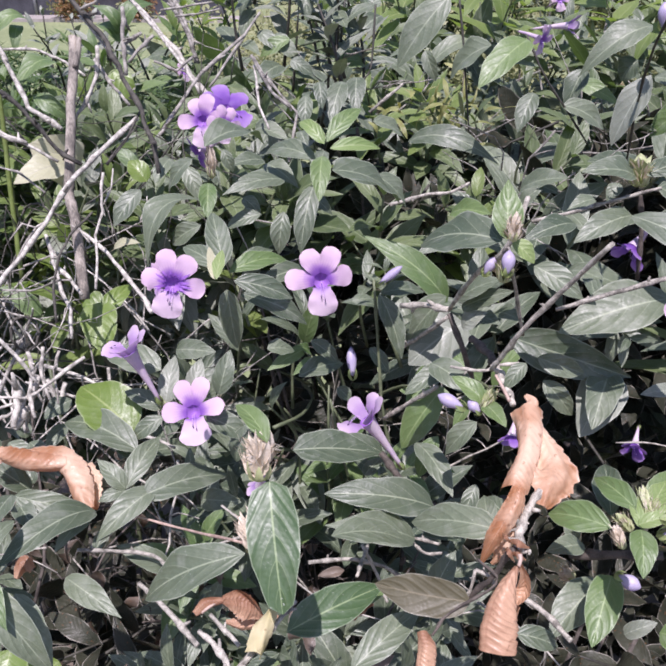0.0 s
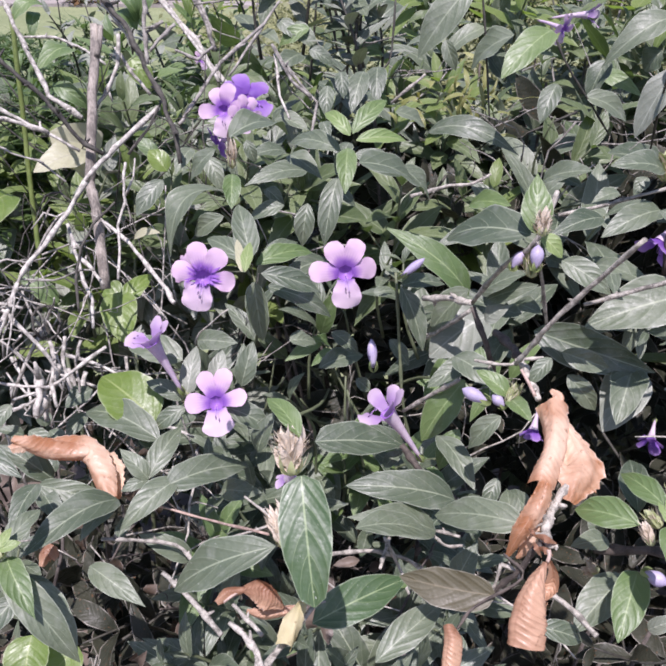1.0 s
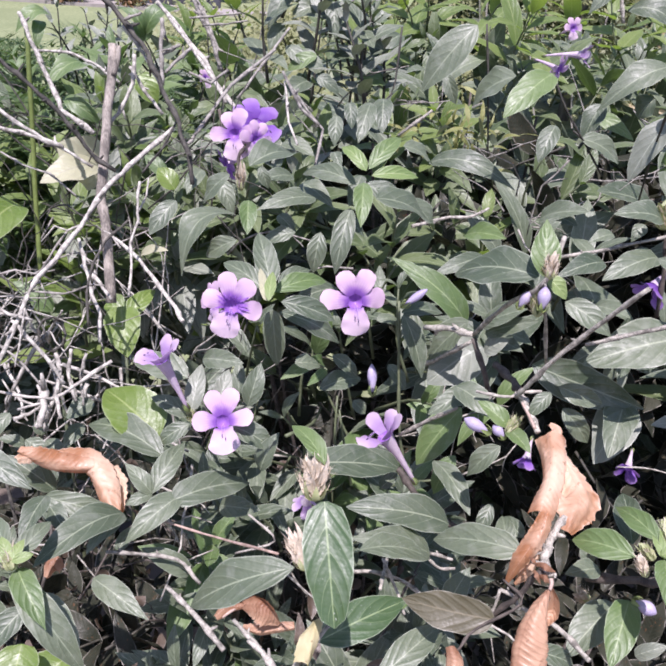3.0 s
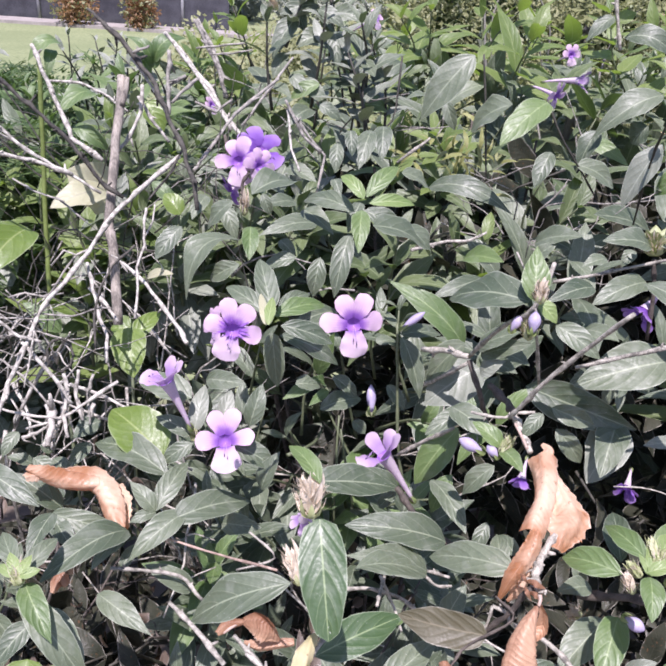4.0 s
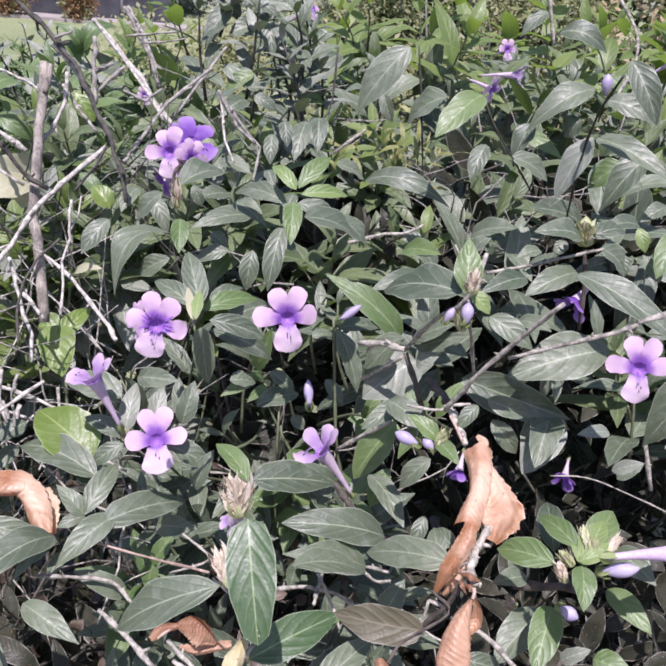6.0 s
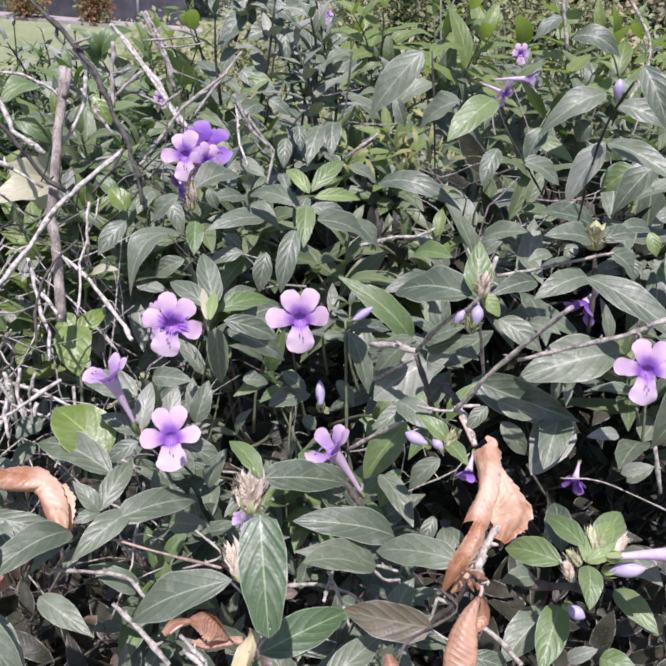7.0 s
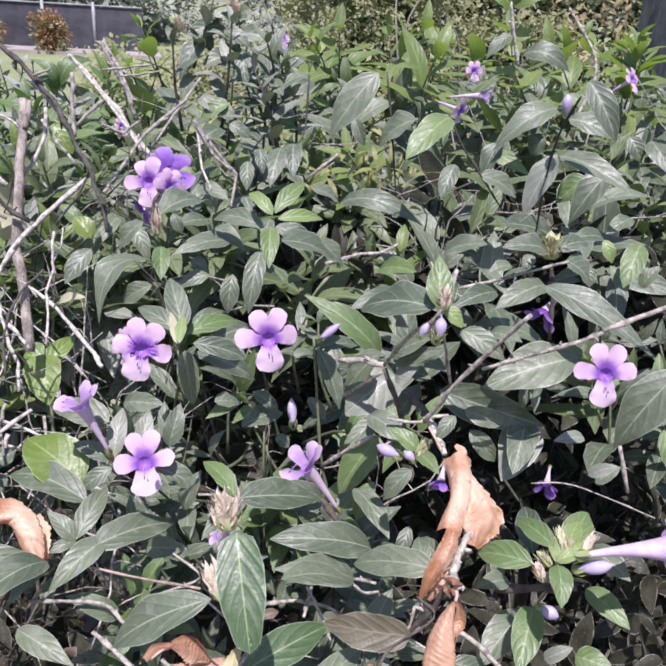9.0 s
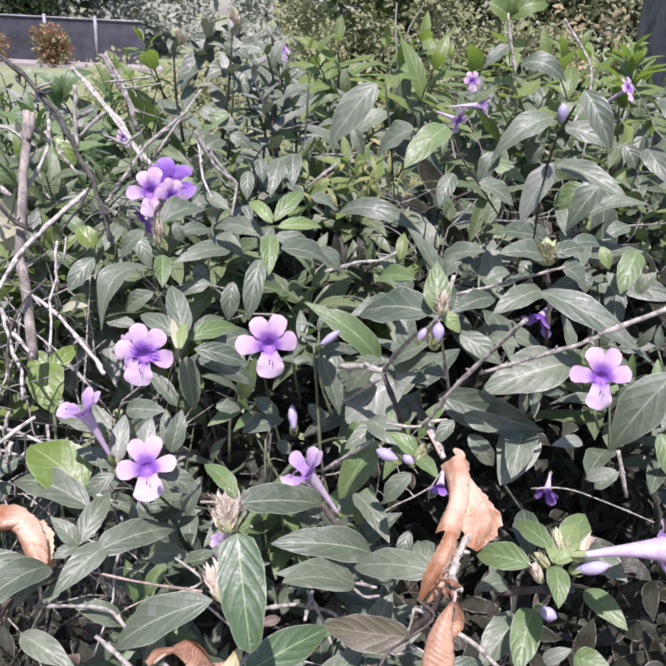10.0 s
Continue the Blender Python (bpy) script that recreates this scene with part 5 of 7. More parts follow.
seed_spike(FRONT, (0.1234, 0.2258, 1.2681), (0.1205, 0.2332, 1.2744), 0.0080, "straw")
seed_spike(FRONT, (0.1423, 0.2348, 1.2758), (0.1518, 0.2432, 1.2801), 0.0080, "straw")
seed_spike(FRONT, (0.1354, 0.2356, 1.2762), (0.1349, 0.2487, 1.2809), 0.0085, "green")
seed_spike(FRONT, (0.1623, 0.3718, 1.3669), (0.1616, 0.3766, 1.3819), 0.0272, "green")
seed_spike(FRONT, (0.0908, 0.3207, 1.3557), (0.0917, 0.3253, 1.3682), 0.0126, "straw")
seed_spike(FRONT, (0.0896, 0.3233, 1.3351), (0.0897, 0.3292, 1.3486), 0.0151, "green")
seed_spike(FRONT, (0.1231, 0.2631, 1.2149), (0.1166, 0.2671, 1.2159), 0.0140, "straw")
seed_spike(FRONT, (-0.0863, 0.3781, 1.2234), (-0.0922, 0.3830, 1.2324), 0.0099, "green")
seed_spike(FRONT, (-0.1482, 0.2543, 1.2228), (-0.1513, 0.2652, 1.2295), 0.0170, "green")
seed_spike(FRONT, (0.0864, 0.3211, 1.2679), (0.0926, 0.3263, 1.2784), 0.0103, "green")
seed_spike(FRONT, (-0.0768, 0.5203, 1.3293), (-0.0775, 0.5260, 1.3499), 0.0128, "straw")
branch(FRONT, [(0.1711, 0.3129, 1.3476), (0.1592, 0.3094, 1.3447), (0.1368, 0.3121, 1.3353), (0.1121, 0.3138, 1.3259)], 0.0012, 0.0009, "twig")
branch(FRONT, [(0.1224, 0.2888, 1.3664), (0.1145, 0.3051, 1.3434), (0.1002, 0.3184, 1.3137), (0.0942, 0.3287, 1.2928), (0.0914, 0.3350, 1.2821)], 0.0010, 0.0012, "twig")
branch(FRONT, [(0.0993, 0.3371, 1.3704), (0.0890, 0.3203, 1.3536), (0.0816, 0.3544, 1.3245), (0.0767, 0.3905, 1.2894)], 0.0011, 0.0012, "twig")
branch(FRONT, [(0.0890, 0.3203, 1.3536), (0.0960, 0.3321, 1.3336), (0.1099, 0.3535, 1.2925)], 0.0008, 0.0008, "twig")
branch(FRONT, [(0.0519, 0.4167, 1.2794), (0.0645, 0.4015, 1.2865), (0.0767, 0.3905, 1.2894)], 0.0017, 0.0017, "twig")
branch(FRONT, [(0.0539, 0.4311, 1.2427), (0.0637, 0.4156, 1.2589), (0.0769, 0.3888, 1.2862)], 0.0012, 0.0012, "twig")
branch(FRONT, [(0.0768, 0.3895, 1.2876), (0.0853, 0.3808, 1.2665), (0.0951, 0.3858, 1.2393)], 0.0016, 0.0016, "bark")
branch(FRONT, [(0.0859, 0.3668, 1.2834), (0.0934, 0.3520, 1.2814), (0.0954, 0.3425, 1.2804)], 0.0019, 0.0019, "bark")
branch(FRONT, [(0.0954, 0.3425, 1.2804), (0.0964, 0.3258, 1.2794), (0.0979, 0.3104, 1.2773)], 0.0018, 0.0015, "twig")
branch(FRONT, [(0.0954, 0.3425, 1.2804), (0.0881, 0.3399, 1.2788), (0.0722, 0.3438, 1.2789)], 0.0008, 0.0008, "twig")
branch(FRONT, [(0.0954, 0.3425, 1.2804), (0.1069, 0.3424, 1.2820)], 0.0008, 0.0008, "twig")
branch(FRONT, [(0.0431, 0.4077, 1.2035), (0.0586, 0.3954, 1.2241), (0.0723, 0.3842, 1.2421)], 0.0012, 0.0012, "twig")
branch(FRONT, [(0.0352, 0.4294, 1.2905), (0.0387, 0.4197, 1.2502), (0.0429, 0.4098, 1.2065), (0.0503, 0.4087, 1.1721)], 0.0009, 0.0009, "greenstem")
branch(FRONT, [(0.0487, 0.5173, 1.3112), (0.0775, 0.5358, 1.3135), (0.0939, 0.5367, 1.3149), (0.1080, 0.5433, 1.3205)], 0.0013, 0.0009, "twig")
branch(FRONT, [(0.0333, 0.5373, 1.3711), (0.0558, 0.5381, 1.3901)], 0.0010, 0.0010, "twig")
branch(FRONT, [(0.0403, 0.3751, 1.2010), (0.0515, 0.3648, 1.1898), (0.0721, 0.3482, 1.1823), (0.0868, 0.3490, 1.1717)], 0.0019, 0.0019, "bark")
branch(FRONT, [(0.0004, 0.2951, 1.1901), (0.0193, 0.3032, 1.1848), (0.0392, 0.3070, 1.1765), (0.0554, 0.3060, 1.1641)], 0.0010, 0.0010, "twig")
branch(FRONT, [(0.0311, 0.3094, 1.1889), (0.0280, 0.2930, 1.1945), (0.0248, 0.2764, 1.2002)], 0.0010, 0.0008, "twig")
branch(FRONT, [(0.0279, 0.3021, 1.1959), (0.0362, 0.2976, 1.1789), (0.0411, 0.2873, 1.1711)], 0.0008, 0.0008, "twig")
branch(FRONT, [(0.0382, 0.3292, 1.1702), (0.0562, 0.3329, 1.1725), (0.0720, 0.3269, 1.1740)], 0.0009, 0.0009, "twig")
branch(FRONT, [(0.0575, 0.3313, 1.1711), (0.0634, 0.3245, 1.1697), (0.0733, 0.3234, 1.1707)], 0.0008, 0.0008, "twig")
branch(FRONT, [(-0.0947, 0.3236, 1.1935), (-0.0604, 0.3024, 1.2035), (-0.0262, 0.2573, 1.2384)], 0.0006, 0.0006, "pink")
branch(FRONT, [(-0.1206, 0.3008, 1.1906), (-0.1054, 0.3072, 1.1841), (-0.0857, 0.3126, 1.1763), (-0.0714, 0.3057, 1.1661)], 0.0010, 0.0010, "twig")
branch(FRONT, [(-0.0838, 0.2814, 1.1880), (-0.0686, 0.2711, 1.1818), (-0.0511, 0.2571, 1.1733)], 0.0011, 0.0014, "twig")
branch(FRONT, [(-0.0495, 0.2812, 1.1671), (-0.0327, 0.2648, 1.1643)], 0.0011, 0.0011, "twig")
branch(FRONT, [(-0.0457, 0.3125, 1.2119), (-0.0307, 0.3049, 1.2016), (-0.0518, 0.3055, 1.1905)], 0.0006, 0.0006, "twig")
branch(FRONT, [(0.0877, 0.2519, 1.2189), (0.1011, 0.2404, 1.2202), (0.1098, 0.2223, 1.2218)], 0.0011, 0.0011, "twig")
branch(REAR, [(0.1020, 0.6289, 1.4428), (0.1095, 0.6222, 1.3943), (0.1155, 0.6114, 1.3440)], 0.0008, 0.0007, "darkstem")
branch(REAR, [(0.0412, 0.6954, 1.4318), (0.0386, 0.6805, 1.3879), (0.0316, 0.6686, 1.3745), (0.0168, 0.6573, 1.3645)], 0.0009, 0.0008, "darkstem")
branch(REAR, [(0.0075, 0.6960, 1.4243), (0.0087, 0.6824, 1.3932), (0.0147, 0.6684, 1.3698)], 0.0008, 0.0007, "darkstem")
branch(FRONT, [(0.1104, 0.3680, 1.3492), (0.1306, 0.3687, 1.3539), (0.1494, 0.3672, 1.3605), (0.1691, 0.3623, 1.3683)], 0.0010, 0.0007, "twig")
branch(FRONT, [(0.1625, 0.3710, 1.3648), (0.1660, 0.3686, 1.3462), (0.1686, 0.3674, 1.3185)], 0.0011, 0.0011, "bark")
branch(REAR, [(0.1475, 0.5861, 1.4168), (0.1612, 0.5788, 1.3916), (0.1812, 0.5787, 1.3664), (0.2034, 0.5867, 1.3397)], 0.0008, 0.0007, "darkstem")
branch(REAR, [(0.1943, 0.4461, 1.4472), (0.2002, 0.4841, 1.4195), (0.2127, 0.5263, 1.3773), (0.2237, 0.5547, 1.3310)], 0.0008, 0.0007, "darkstem")
branch(REAR, [(0.2531, 0.6390, 1.4992), (0.2678, 0.6112, 1.4692), (0.2647, 0.5896, 1.4474), (0.2317, 0.5360, 1.4232)], 0.0011, 0.0011, "twig")
branch(REAR, [(0.2785, 0.8839, 1.5064), (0.2886, 0.8806, 1.4658), (0.2966, 0.8768, 1.4381)], 0.0019, 0.0019, "twig")
branch(REAR, [(-0.0100, 0.7857, 1.5074), (0.0008, 0.7860, 1.4846), (0.0074, 0.7857, 1.4691)], 0.0010, 0.0010, "twig")
branch(REAR, [(-0.0254, 0.7455, 1.4836), (-0.0259, 0.7350, 1.4613), (-0.0239, 0.7236, 1.4355), (-0.0144, 0.7120, 1.4138), (-0.0081, 0.6983, 1.3846)], 0.0011, 0.0010, "darkstem")
branch(REAR, [(-0.0723, 0.7200, 1.4299), (-0.0601, 0.7090, 1.4085), (-0.0517, 0.6973, 1.3909)], 0.0008, 0.0007, "darkstem")
branch(FRONT, [(0.1979, 0.3502, 1.3401), (0.1889, 0.3533, 1.3361), (0.1911, 0.3566, 1.3186)], 0.0006, 0.0006, "twig")
branch(FRONT, [(0.2479, 0.4000, 1.2242), (0.2551, 0.3882, 1.1935)], 0.0014, 0.0014, "twig")
branch(FRONT, [(0.1777, 0.3122, 1.3030), (0.1858, 0.3192, 1.2896)], 0.0007, 0.0007, "greenstem")
branch(FRONT, [(0.2103, 0.4434, 1.1619), (0.2338, 0.4357, 1.1671), (0.2582, 0.4211, 1.1657), (0.2787, 0.3856, 1.1733)], 0.0005, 0.0005, "twig")
branch(FRONT, [(0.1227, 0.2702, 1.2217), (0.1361, 0.2592, 1.2324), (0.1552, 0.2536, 1.2379)], 0.0019, 0.0019, "bark")
branch(REAR, [(-0.0265, 0.5763, 1.3265), (-0.0215, 0.6050, 1.3583), (-0.0484, 0.6188, 1.3850), (-0.0567, 0.6301, 1.3964)], 0.0008, 0.0008, "greydead")
branch(REAR, [(-0.0257, 0.6051, 1.3597), (-0.0467, 0.6189, 1.3851)], 0.0007, 0.0007, "greydead")
branch(FRONT, [(-0.0768, 0.5203, 1.3293), (-0.0790, 0.5258, 1.3499), (-0.0747, 0.5287, 1.3588)], 0.0012, 0.0012, "bark")
branch(DEAD, [(-0.1768, 0.5373, 1.4535), (-0.1638, 0.5324, 1.4435), (-0.1523, 0.5272, 1.4329), (-0.1386, 0.5196, 1.4171), (-0.1275, 0.5096, 1.3965), (-0.1163, 0.5006, 1.3780), (-0.1082, 0.4914, 1.3590), (-0.1041, 0.4830, 1.3416)], 0.0016, 0.0013, "darkdead")
branch(DEAD, [(-0.1884, 0.5412, 1.4615), (-0.1768, 0.5373, 1.4535), (-0.1684, 0.5338, 1.4464)], 0.0009, 0.0011, "darkdead")
branch(DEAD, [(-0.1537, 0.5235, 1.4367), (-0.1482, 0.5217, 1.4388), (-0.1419, 0.5204, 1.4419)], 0.0009, 0.0007, "greydead")
branch(DEAD, [(-0.1578, 0.5324, 1.4321), (-0.1461, 0.5269, 1.4208), (-0.1363, 0.5203, 1.4071), (-0.1264, 0.5131, 1.3923), (-0.1197, 0.5073, 1.3804)], 0.0009, 0.0007, "pale")
branch(DEAD, [(-0.1681, 0.5428, 1.4189), (-0.1673, 0.5322, 1.3982), (-0.1689, 0.5227, 1.3799), (-0.1687, 0.5116, 1.3583), (-0.1697, 0.4969, 1.3292), (-0.1686, 0.4922, 1.3207), (-0.1652, 0.4859, 1.3092), (-0.1618, 0.4757, 1.2895), (-0.1578, 0.4613, 1.2610)], 0.0033, 0.0036, "stump")
branch(DEAD, [(-0.1632, 0.5403, 1.4183), (-0.1638, 0.5359, 1.4093), (-0.1661, 0.5313, 1.3996)], 0.0018, 0.0021, "stump")
branch(DEAD, [(-0.2509, 0.5936, 1.4311), (-0.2437, 0.5860, 1.4200), (-0.2317, 0.5743, 1.4004), (-0.2224, 0.5650, 1.3858), (-0.2118, 0.5548, 1.3693), (-0.1876, 0.5462, 1.3564)], 0.0012, 0.0015, "pale")
branch(DEAD, [(-0.2388, 0.5922, 1.4053), (-0.2146, 0.5895, 1.4059), (-0.1992, 0.5844, 1.4011), (-0.1892, 0.5799, 1.3976), (-0.1740, 0.5729, 1.3892)], 0.0008, 0.0008, "pale")
branch(DEAD, [(-0.2824, 0.5124, 1.4464), (-0.2580, 0.5082, 1.4294), (-0.2391, 0.5058, 1.4160), (-0.2255, 0.5046, 1.4050), (-0.2110, 0.5031, 1.3934), (-0.1981, 0.5017, 1.3820), (-0.1848, 0.4991, 1.3680), (-0.1733, 0.4962, 1.3535), (-0.1581, 0.4954, 1.3436)], 0.0013, 0.0013, "darkdead")
branch(DEAD, [(-0.2910, 0.5038, 1.4054), (-0.2663, 0.5020, 1.3942), (-0.2413, 0.5011, 1.3850), (-0.2293, 0.4997, 1.3746), (-0.2125, 0.4988, 1.3651), (-0.1935, 0.4979, 1.3560), (-0.1740, 0.4964, 1.3453)], 0.0011, 0.0009, "pale")
branch(DEAD, [(-0.2918, 0.4896, 1.3757), (-0.2646, 0.4912, 1.3726), (-0.2399, 0.4929, 1.3696), (-0.2245, 0.4947, 1.3664), (-0.2077, 0.4959, 1.3623), (-0.1929, 0.4967, 1.3572)], 0.0011, 0.0011, "pale")
branch(DEAD, [(-0.2872, 0.5087, 1.3925), (-0.2441, 0.5060, 1.3797), (-0.2274, 0.5054, 1.3710), (-0.2134, 0.5049, 1.3626)], 0.0008, 0.0007, "greydead")
branch(DEAD, [(-0.1584, 0.5611, 1.4109), (-0.1574, 0.5485, 1.3925), (-0.1635, 0.5381, 1.3783), (-0.1700, 0.5288, 1.3666)], 0.0012, 0.0010, "pale")
branch(DEAD, [(-0.1638, 0.5677, 1.4015), (-0.1496, 0.5587, 1.3830), (-0.1383, 0.5534, 1.3721)], 0.0010, 0.0010, "pale")
branch(DEAD, [(-0.1211, 0.5088, 1.3718), (-0.1354, 0.4956, 1.3603), (-0.1456, 0.4832, 1.3507), (-0.1571, 0.4708, 1.3407), (-0.1701, 0.4523, 1.3184), (-0.1831, 0.4366, 1.3017), (-0.1939, 0.4228, 1.2888), (-0.1989, 0.4068, 1.2717), (-0.2035, 0.3920, 1.2571), (-0.2063, 0.3775, 1.2429), (-0.2106, 0.3627, 1.2282)], 0.0013, 0.0011, "pale")
branch(DEAD, [(-0.1191, 0.5109, 1.3763), (-0.1271, 0.4976, 1.3601), (-0.1380, 0.4854, 1.3461)], 0.0007, 0.0007, "darkdead")
branch(DEAD, [(-0.1378, 0.5620, 1.4363), (-0.1375, 0.5557, 1.4232), (-0.1371, 0.5490, 1.4093), (-0.1348, 0.5417, 1.3941)], 0.0012, 0.0012, "greydead")
branch(DEAD, [(-0.1243, 0.5543, 1.4203), (-0.1311, 0.5523, 1.4160), (-0.1379, 0.5501, 1.4114)], 0.0010, 0.0010, "greydead")
branch(DEAD, [(-0.1158, 0.5535, 1.4189), (-0.1246, 0.5497, 1.4108), (-0.1332, 0.5455, 1.4020)], 0.0010, 0.0010, "greydead")
branch(DEAD, [(-0.1792, 0.7286, 1.4360), (-0.1540, 0.7123, 1.4140), (-0.1330, 0.6968, 1.3935), (-0.1184, 0.6828, 1.3762), (-0.0963, 0.6666, 1.3543)], 0.0015, 0.0015, "pale")
branch(DEAD, [(-0.1620, 0.7998, 1.4458), (-0.1445, 0.7814, 1.4232), (-0.1315, 0.7611, 1.3966), (-0.1257, 0.7451, 1.3788)], 0.0016, 0.0016, "greydead")
branch(DEAD, [(-0.1740, 0.4565, 1.3085), (-0.1684, 0.4469, 1.2943), (-0.1607, 0.4358, 1.2771), (-0.1555, 0.4287, 1.2683), (-0.1536, 0.4187, 1.2533)], 0.0009, 0.0009, "pale")
branch(DEAD, [(-0.1745, 0.4583, 1.2892), (-0.1606, 0.4490, 1.2815), (-0.1507, 0.4397, 1.2738)], 0.0011, 0.0009, "pale")
branch(DEAD, [(-0.1504, 0.4570, 1.3099), (-0.1313, 0.4439, 1.3002), (-0.1174, 0.4309, 1.2906), (-0.1039, 0.4179, 1.2811), (-0.0978, 0.4078, 1.2775)], 0.0009, 0.0011, "pale")
branch(DEAD, [(-0.1339, 0.4635, 1.3467), (-0.1342, 0.4555, 1.3393), (-0.1314, 0.4454, 1.3275), (-0.1348, 0.4351, 1.3153), (-0.1319, 0.4259, 1.3054), (-0.1315, 0.4138, 1.2895)], 0.0007, 0.0006, "pale")
branch(DEAD, [(-0.1371, 0.4433, 1.3278), (-0.1500, 0.4351, 1.3163), (-0.1565, 0.4262, 1.3035), (-0.1583, 0.4161, 1.2881), (-0.1551, 0.4051, 1.2711)], 0.0007, 0.0007, "darkdead")
branch(DEAD, [(-0.2446, 0.4102, 1.3034), (-0.2267, 0.4081, 1.2936), (-0.2141, 0.4065, 1.2847), (-0.2030, 0.4052, 1.2764), (-0.1894, 0.4061, 1.2727)], 0.0008, 0.0008, "pale")
branch(DEAD, [(-0.2019, 0.4058, 1.2720), (-0.1907, 0.4036, 1.2597), (-0.1794, 0.4005, 1.2458), (-0.1711, 0.3982, 1.2335)], 0.0010, 0.0008, "pale")
branch(DEAD, [(-0.1944, 0.4091, 1.2789), (-0.1941, 0.3969, 1.2651), (-0.1944, 0.3849, 1.2515)], 0.0005, 0.0004, "pale")
branch(DEAD, [(-0.1964, 0.4229, 1.2844), (-0.1744, 0.4225, 1.2840), (-0.1583, 0.4254, 1.2902), (-0.1498, 0.4253, 1.2902)], 0.0005, 0.0005, "greydead")
branch(DEAD, [(-0.1453, 0.4137, 1.2430), (-0.1624, 0.4051, 1.2325), (-0.1788, 0.3967, 1.2226), (-0.2001, 0.3905, 1.2169)], 0.0010, 0.0007, "pale")
branch(DEAD, [(-0.2346, 0.3888, 1.2361), (-0.2144, 0.3901, 1.2315), (-0.1993, 0.3914, 1.2267), (-0.1776, 0.3939, 1.2245)], 0.0007, 0.0007, "pale")
branch(DEAD, [(-0.1873, 0.4028, 1.2312), (-0.1835, 0.3932, 1.2229), (-0.1833, 0.3819, 1.2109)], 0.0021, 0.0017, "pale")
branch(DEAD, [(-0.1814, 0.4151, 1.2454), (-0.1767, 0.4075, 1.2372), (-0.1772, 0.3974, 1.2239), (-0.1724, 0.3887, 1.2136)], 0.0011, 0.0009, "pale")
branch(DEAD, [(-0.1718, 0.4165, 1.2485), (-0.1718, 0.4071, 1.2346), (-0.1652, 0.3979, 1.2212)], 0.0009, 0.0009, "pale")
branch(DEAD, [(-0.1634, 0.4199, 1.2440), (-0.1659, 0.4115, 1.2324), (-0.1619, 0.4010, 1.2162)], 0.0009, 0.0006, "greydead")
branch(DEAD, [(-0.2362, 0.4122, 1.2618), (-0.2166, 0.4091, 1.2555), (-0.1993, 0.4036, 1.2442), (-0.1846, 0.3968, 1.2302)], 0.0006, 0.0006, "greydead")
branch(DEAD, [(-0.2297, 0.4543, 1.2801), (-0.2182, 0.4558, 1.2835), (-0.2035, 0.4549, 1.2817), (-0.1921, 0.4564, 1.2850)], 0.0006, 0.0004, "greydead")
branch(DEAD, [(-0.1868, 0.4727, 1.3073), (-0.1942, 0.4658, 1.2969), (-0.2014, 0.4578, 1.2838), (-0.2079, 0.4548, 1.2814)], 0.0006, 0.0006, "greydead")
branch(DEAD, [(-0.1751, 0.4701, 1.3137), (-0.1850, 0.4680, 1.3091), (-0.1939, 0.4690, 1.3112), (-0.2020, 0.4644, 1.3015)], 0.0006, 0.0004, "pale")
branch(DEAD, [(-0.1353, 0.4597, 1.3274), (-0.1310, 0.4672, 1.3371), (-0.1309, 0.4745, 1.3467)], 0.0005, 0.0004, "pale")
branch(DEAD, [(-0.1494, 0.4637, 1.3007), (-0.1557, 0.4673, 1.3082), (-0.1612, 0.4685, 1.3105)], 0.0006, 0.0004, "pale")
branch(DEAD, [(-0.1354, 0.4757, 1.3490), (-0.1309, 0.4844, 1.3557), (-0.1191, 0.4960, 1.3683)], 0.0006, 0.0004, "darkdead")
branch(DEAD, [(-0.2498, 0.5290, 1.3429), (-0.2321, 0.5220, 1.3363), (-0.2117, 0.5165, 1.3328), (-0.1910, 0.5070, 1.3210)], 0.0006, 0.0006, "greydead")
branch(DEAD, [(-0.1778, 0.7263, 1.4366), (-0.1486, 0.6997, 1.4107), (-0.1173, 0.6635, 1.3801), (-0.1060, 0.6495, 1.3657)], 0.0012, 0.0012, "pale")
branch(DEAD, [(-0.1621, 0.7817, 1.4462), (-0.1399, 0.7630, 1.4129), (-0.1224, 0.7414, 1.3788)], 0.0015, 0.0015, "greydead")
branch(DEAD, [(-0.0646, 0.6435, 1.4119), (-0.0966, 0.6135, 1.3863), (-0.1163, 0.5763, 1.3568), (-0.1236, 0.5696, 1.3478)], 0.0011, 0.0011, "greydead")
branch(DEAD, [(-0.0553, 0.6741, 1.4266), (-0.0799, 0.6474, 1.3926), (-0.0942, 0.6321, 1.3731)], 0.0009, 0.0009, "greydead")
branch(DEAD, [(-0.2054, 0.4424, 1.2009), (-0.2026, 0.4350, 1.1879), (-0.1998, 0.4273, 1.1753)], 0.0015, 0.0015, "pale")
branch(FRONT, [(0.0749, 0.2481, 1.2397), (0.0810, 0.2367, 1.2377), (0.0625, 0.2343, 1.2233), (0.0549, 0.2283, 1.2164)], 0.0006, 0.0006, "bark")
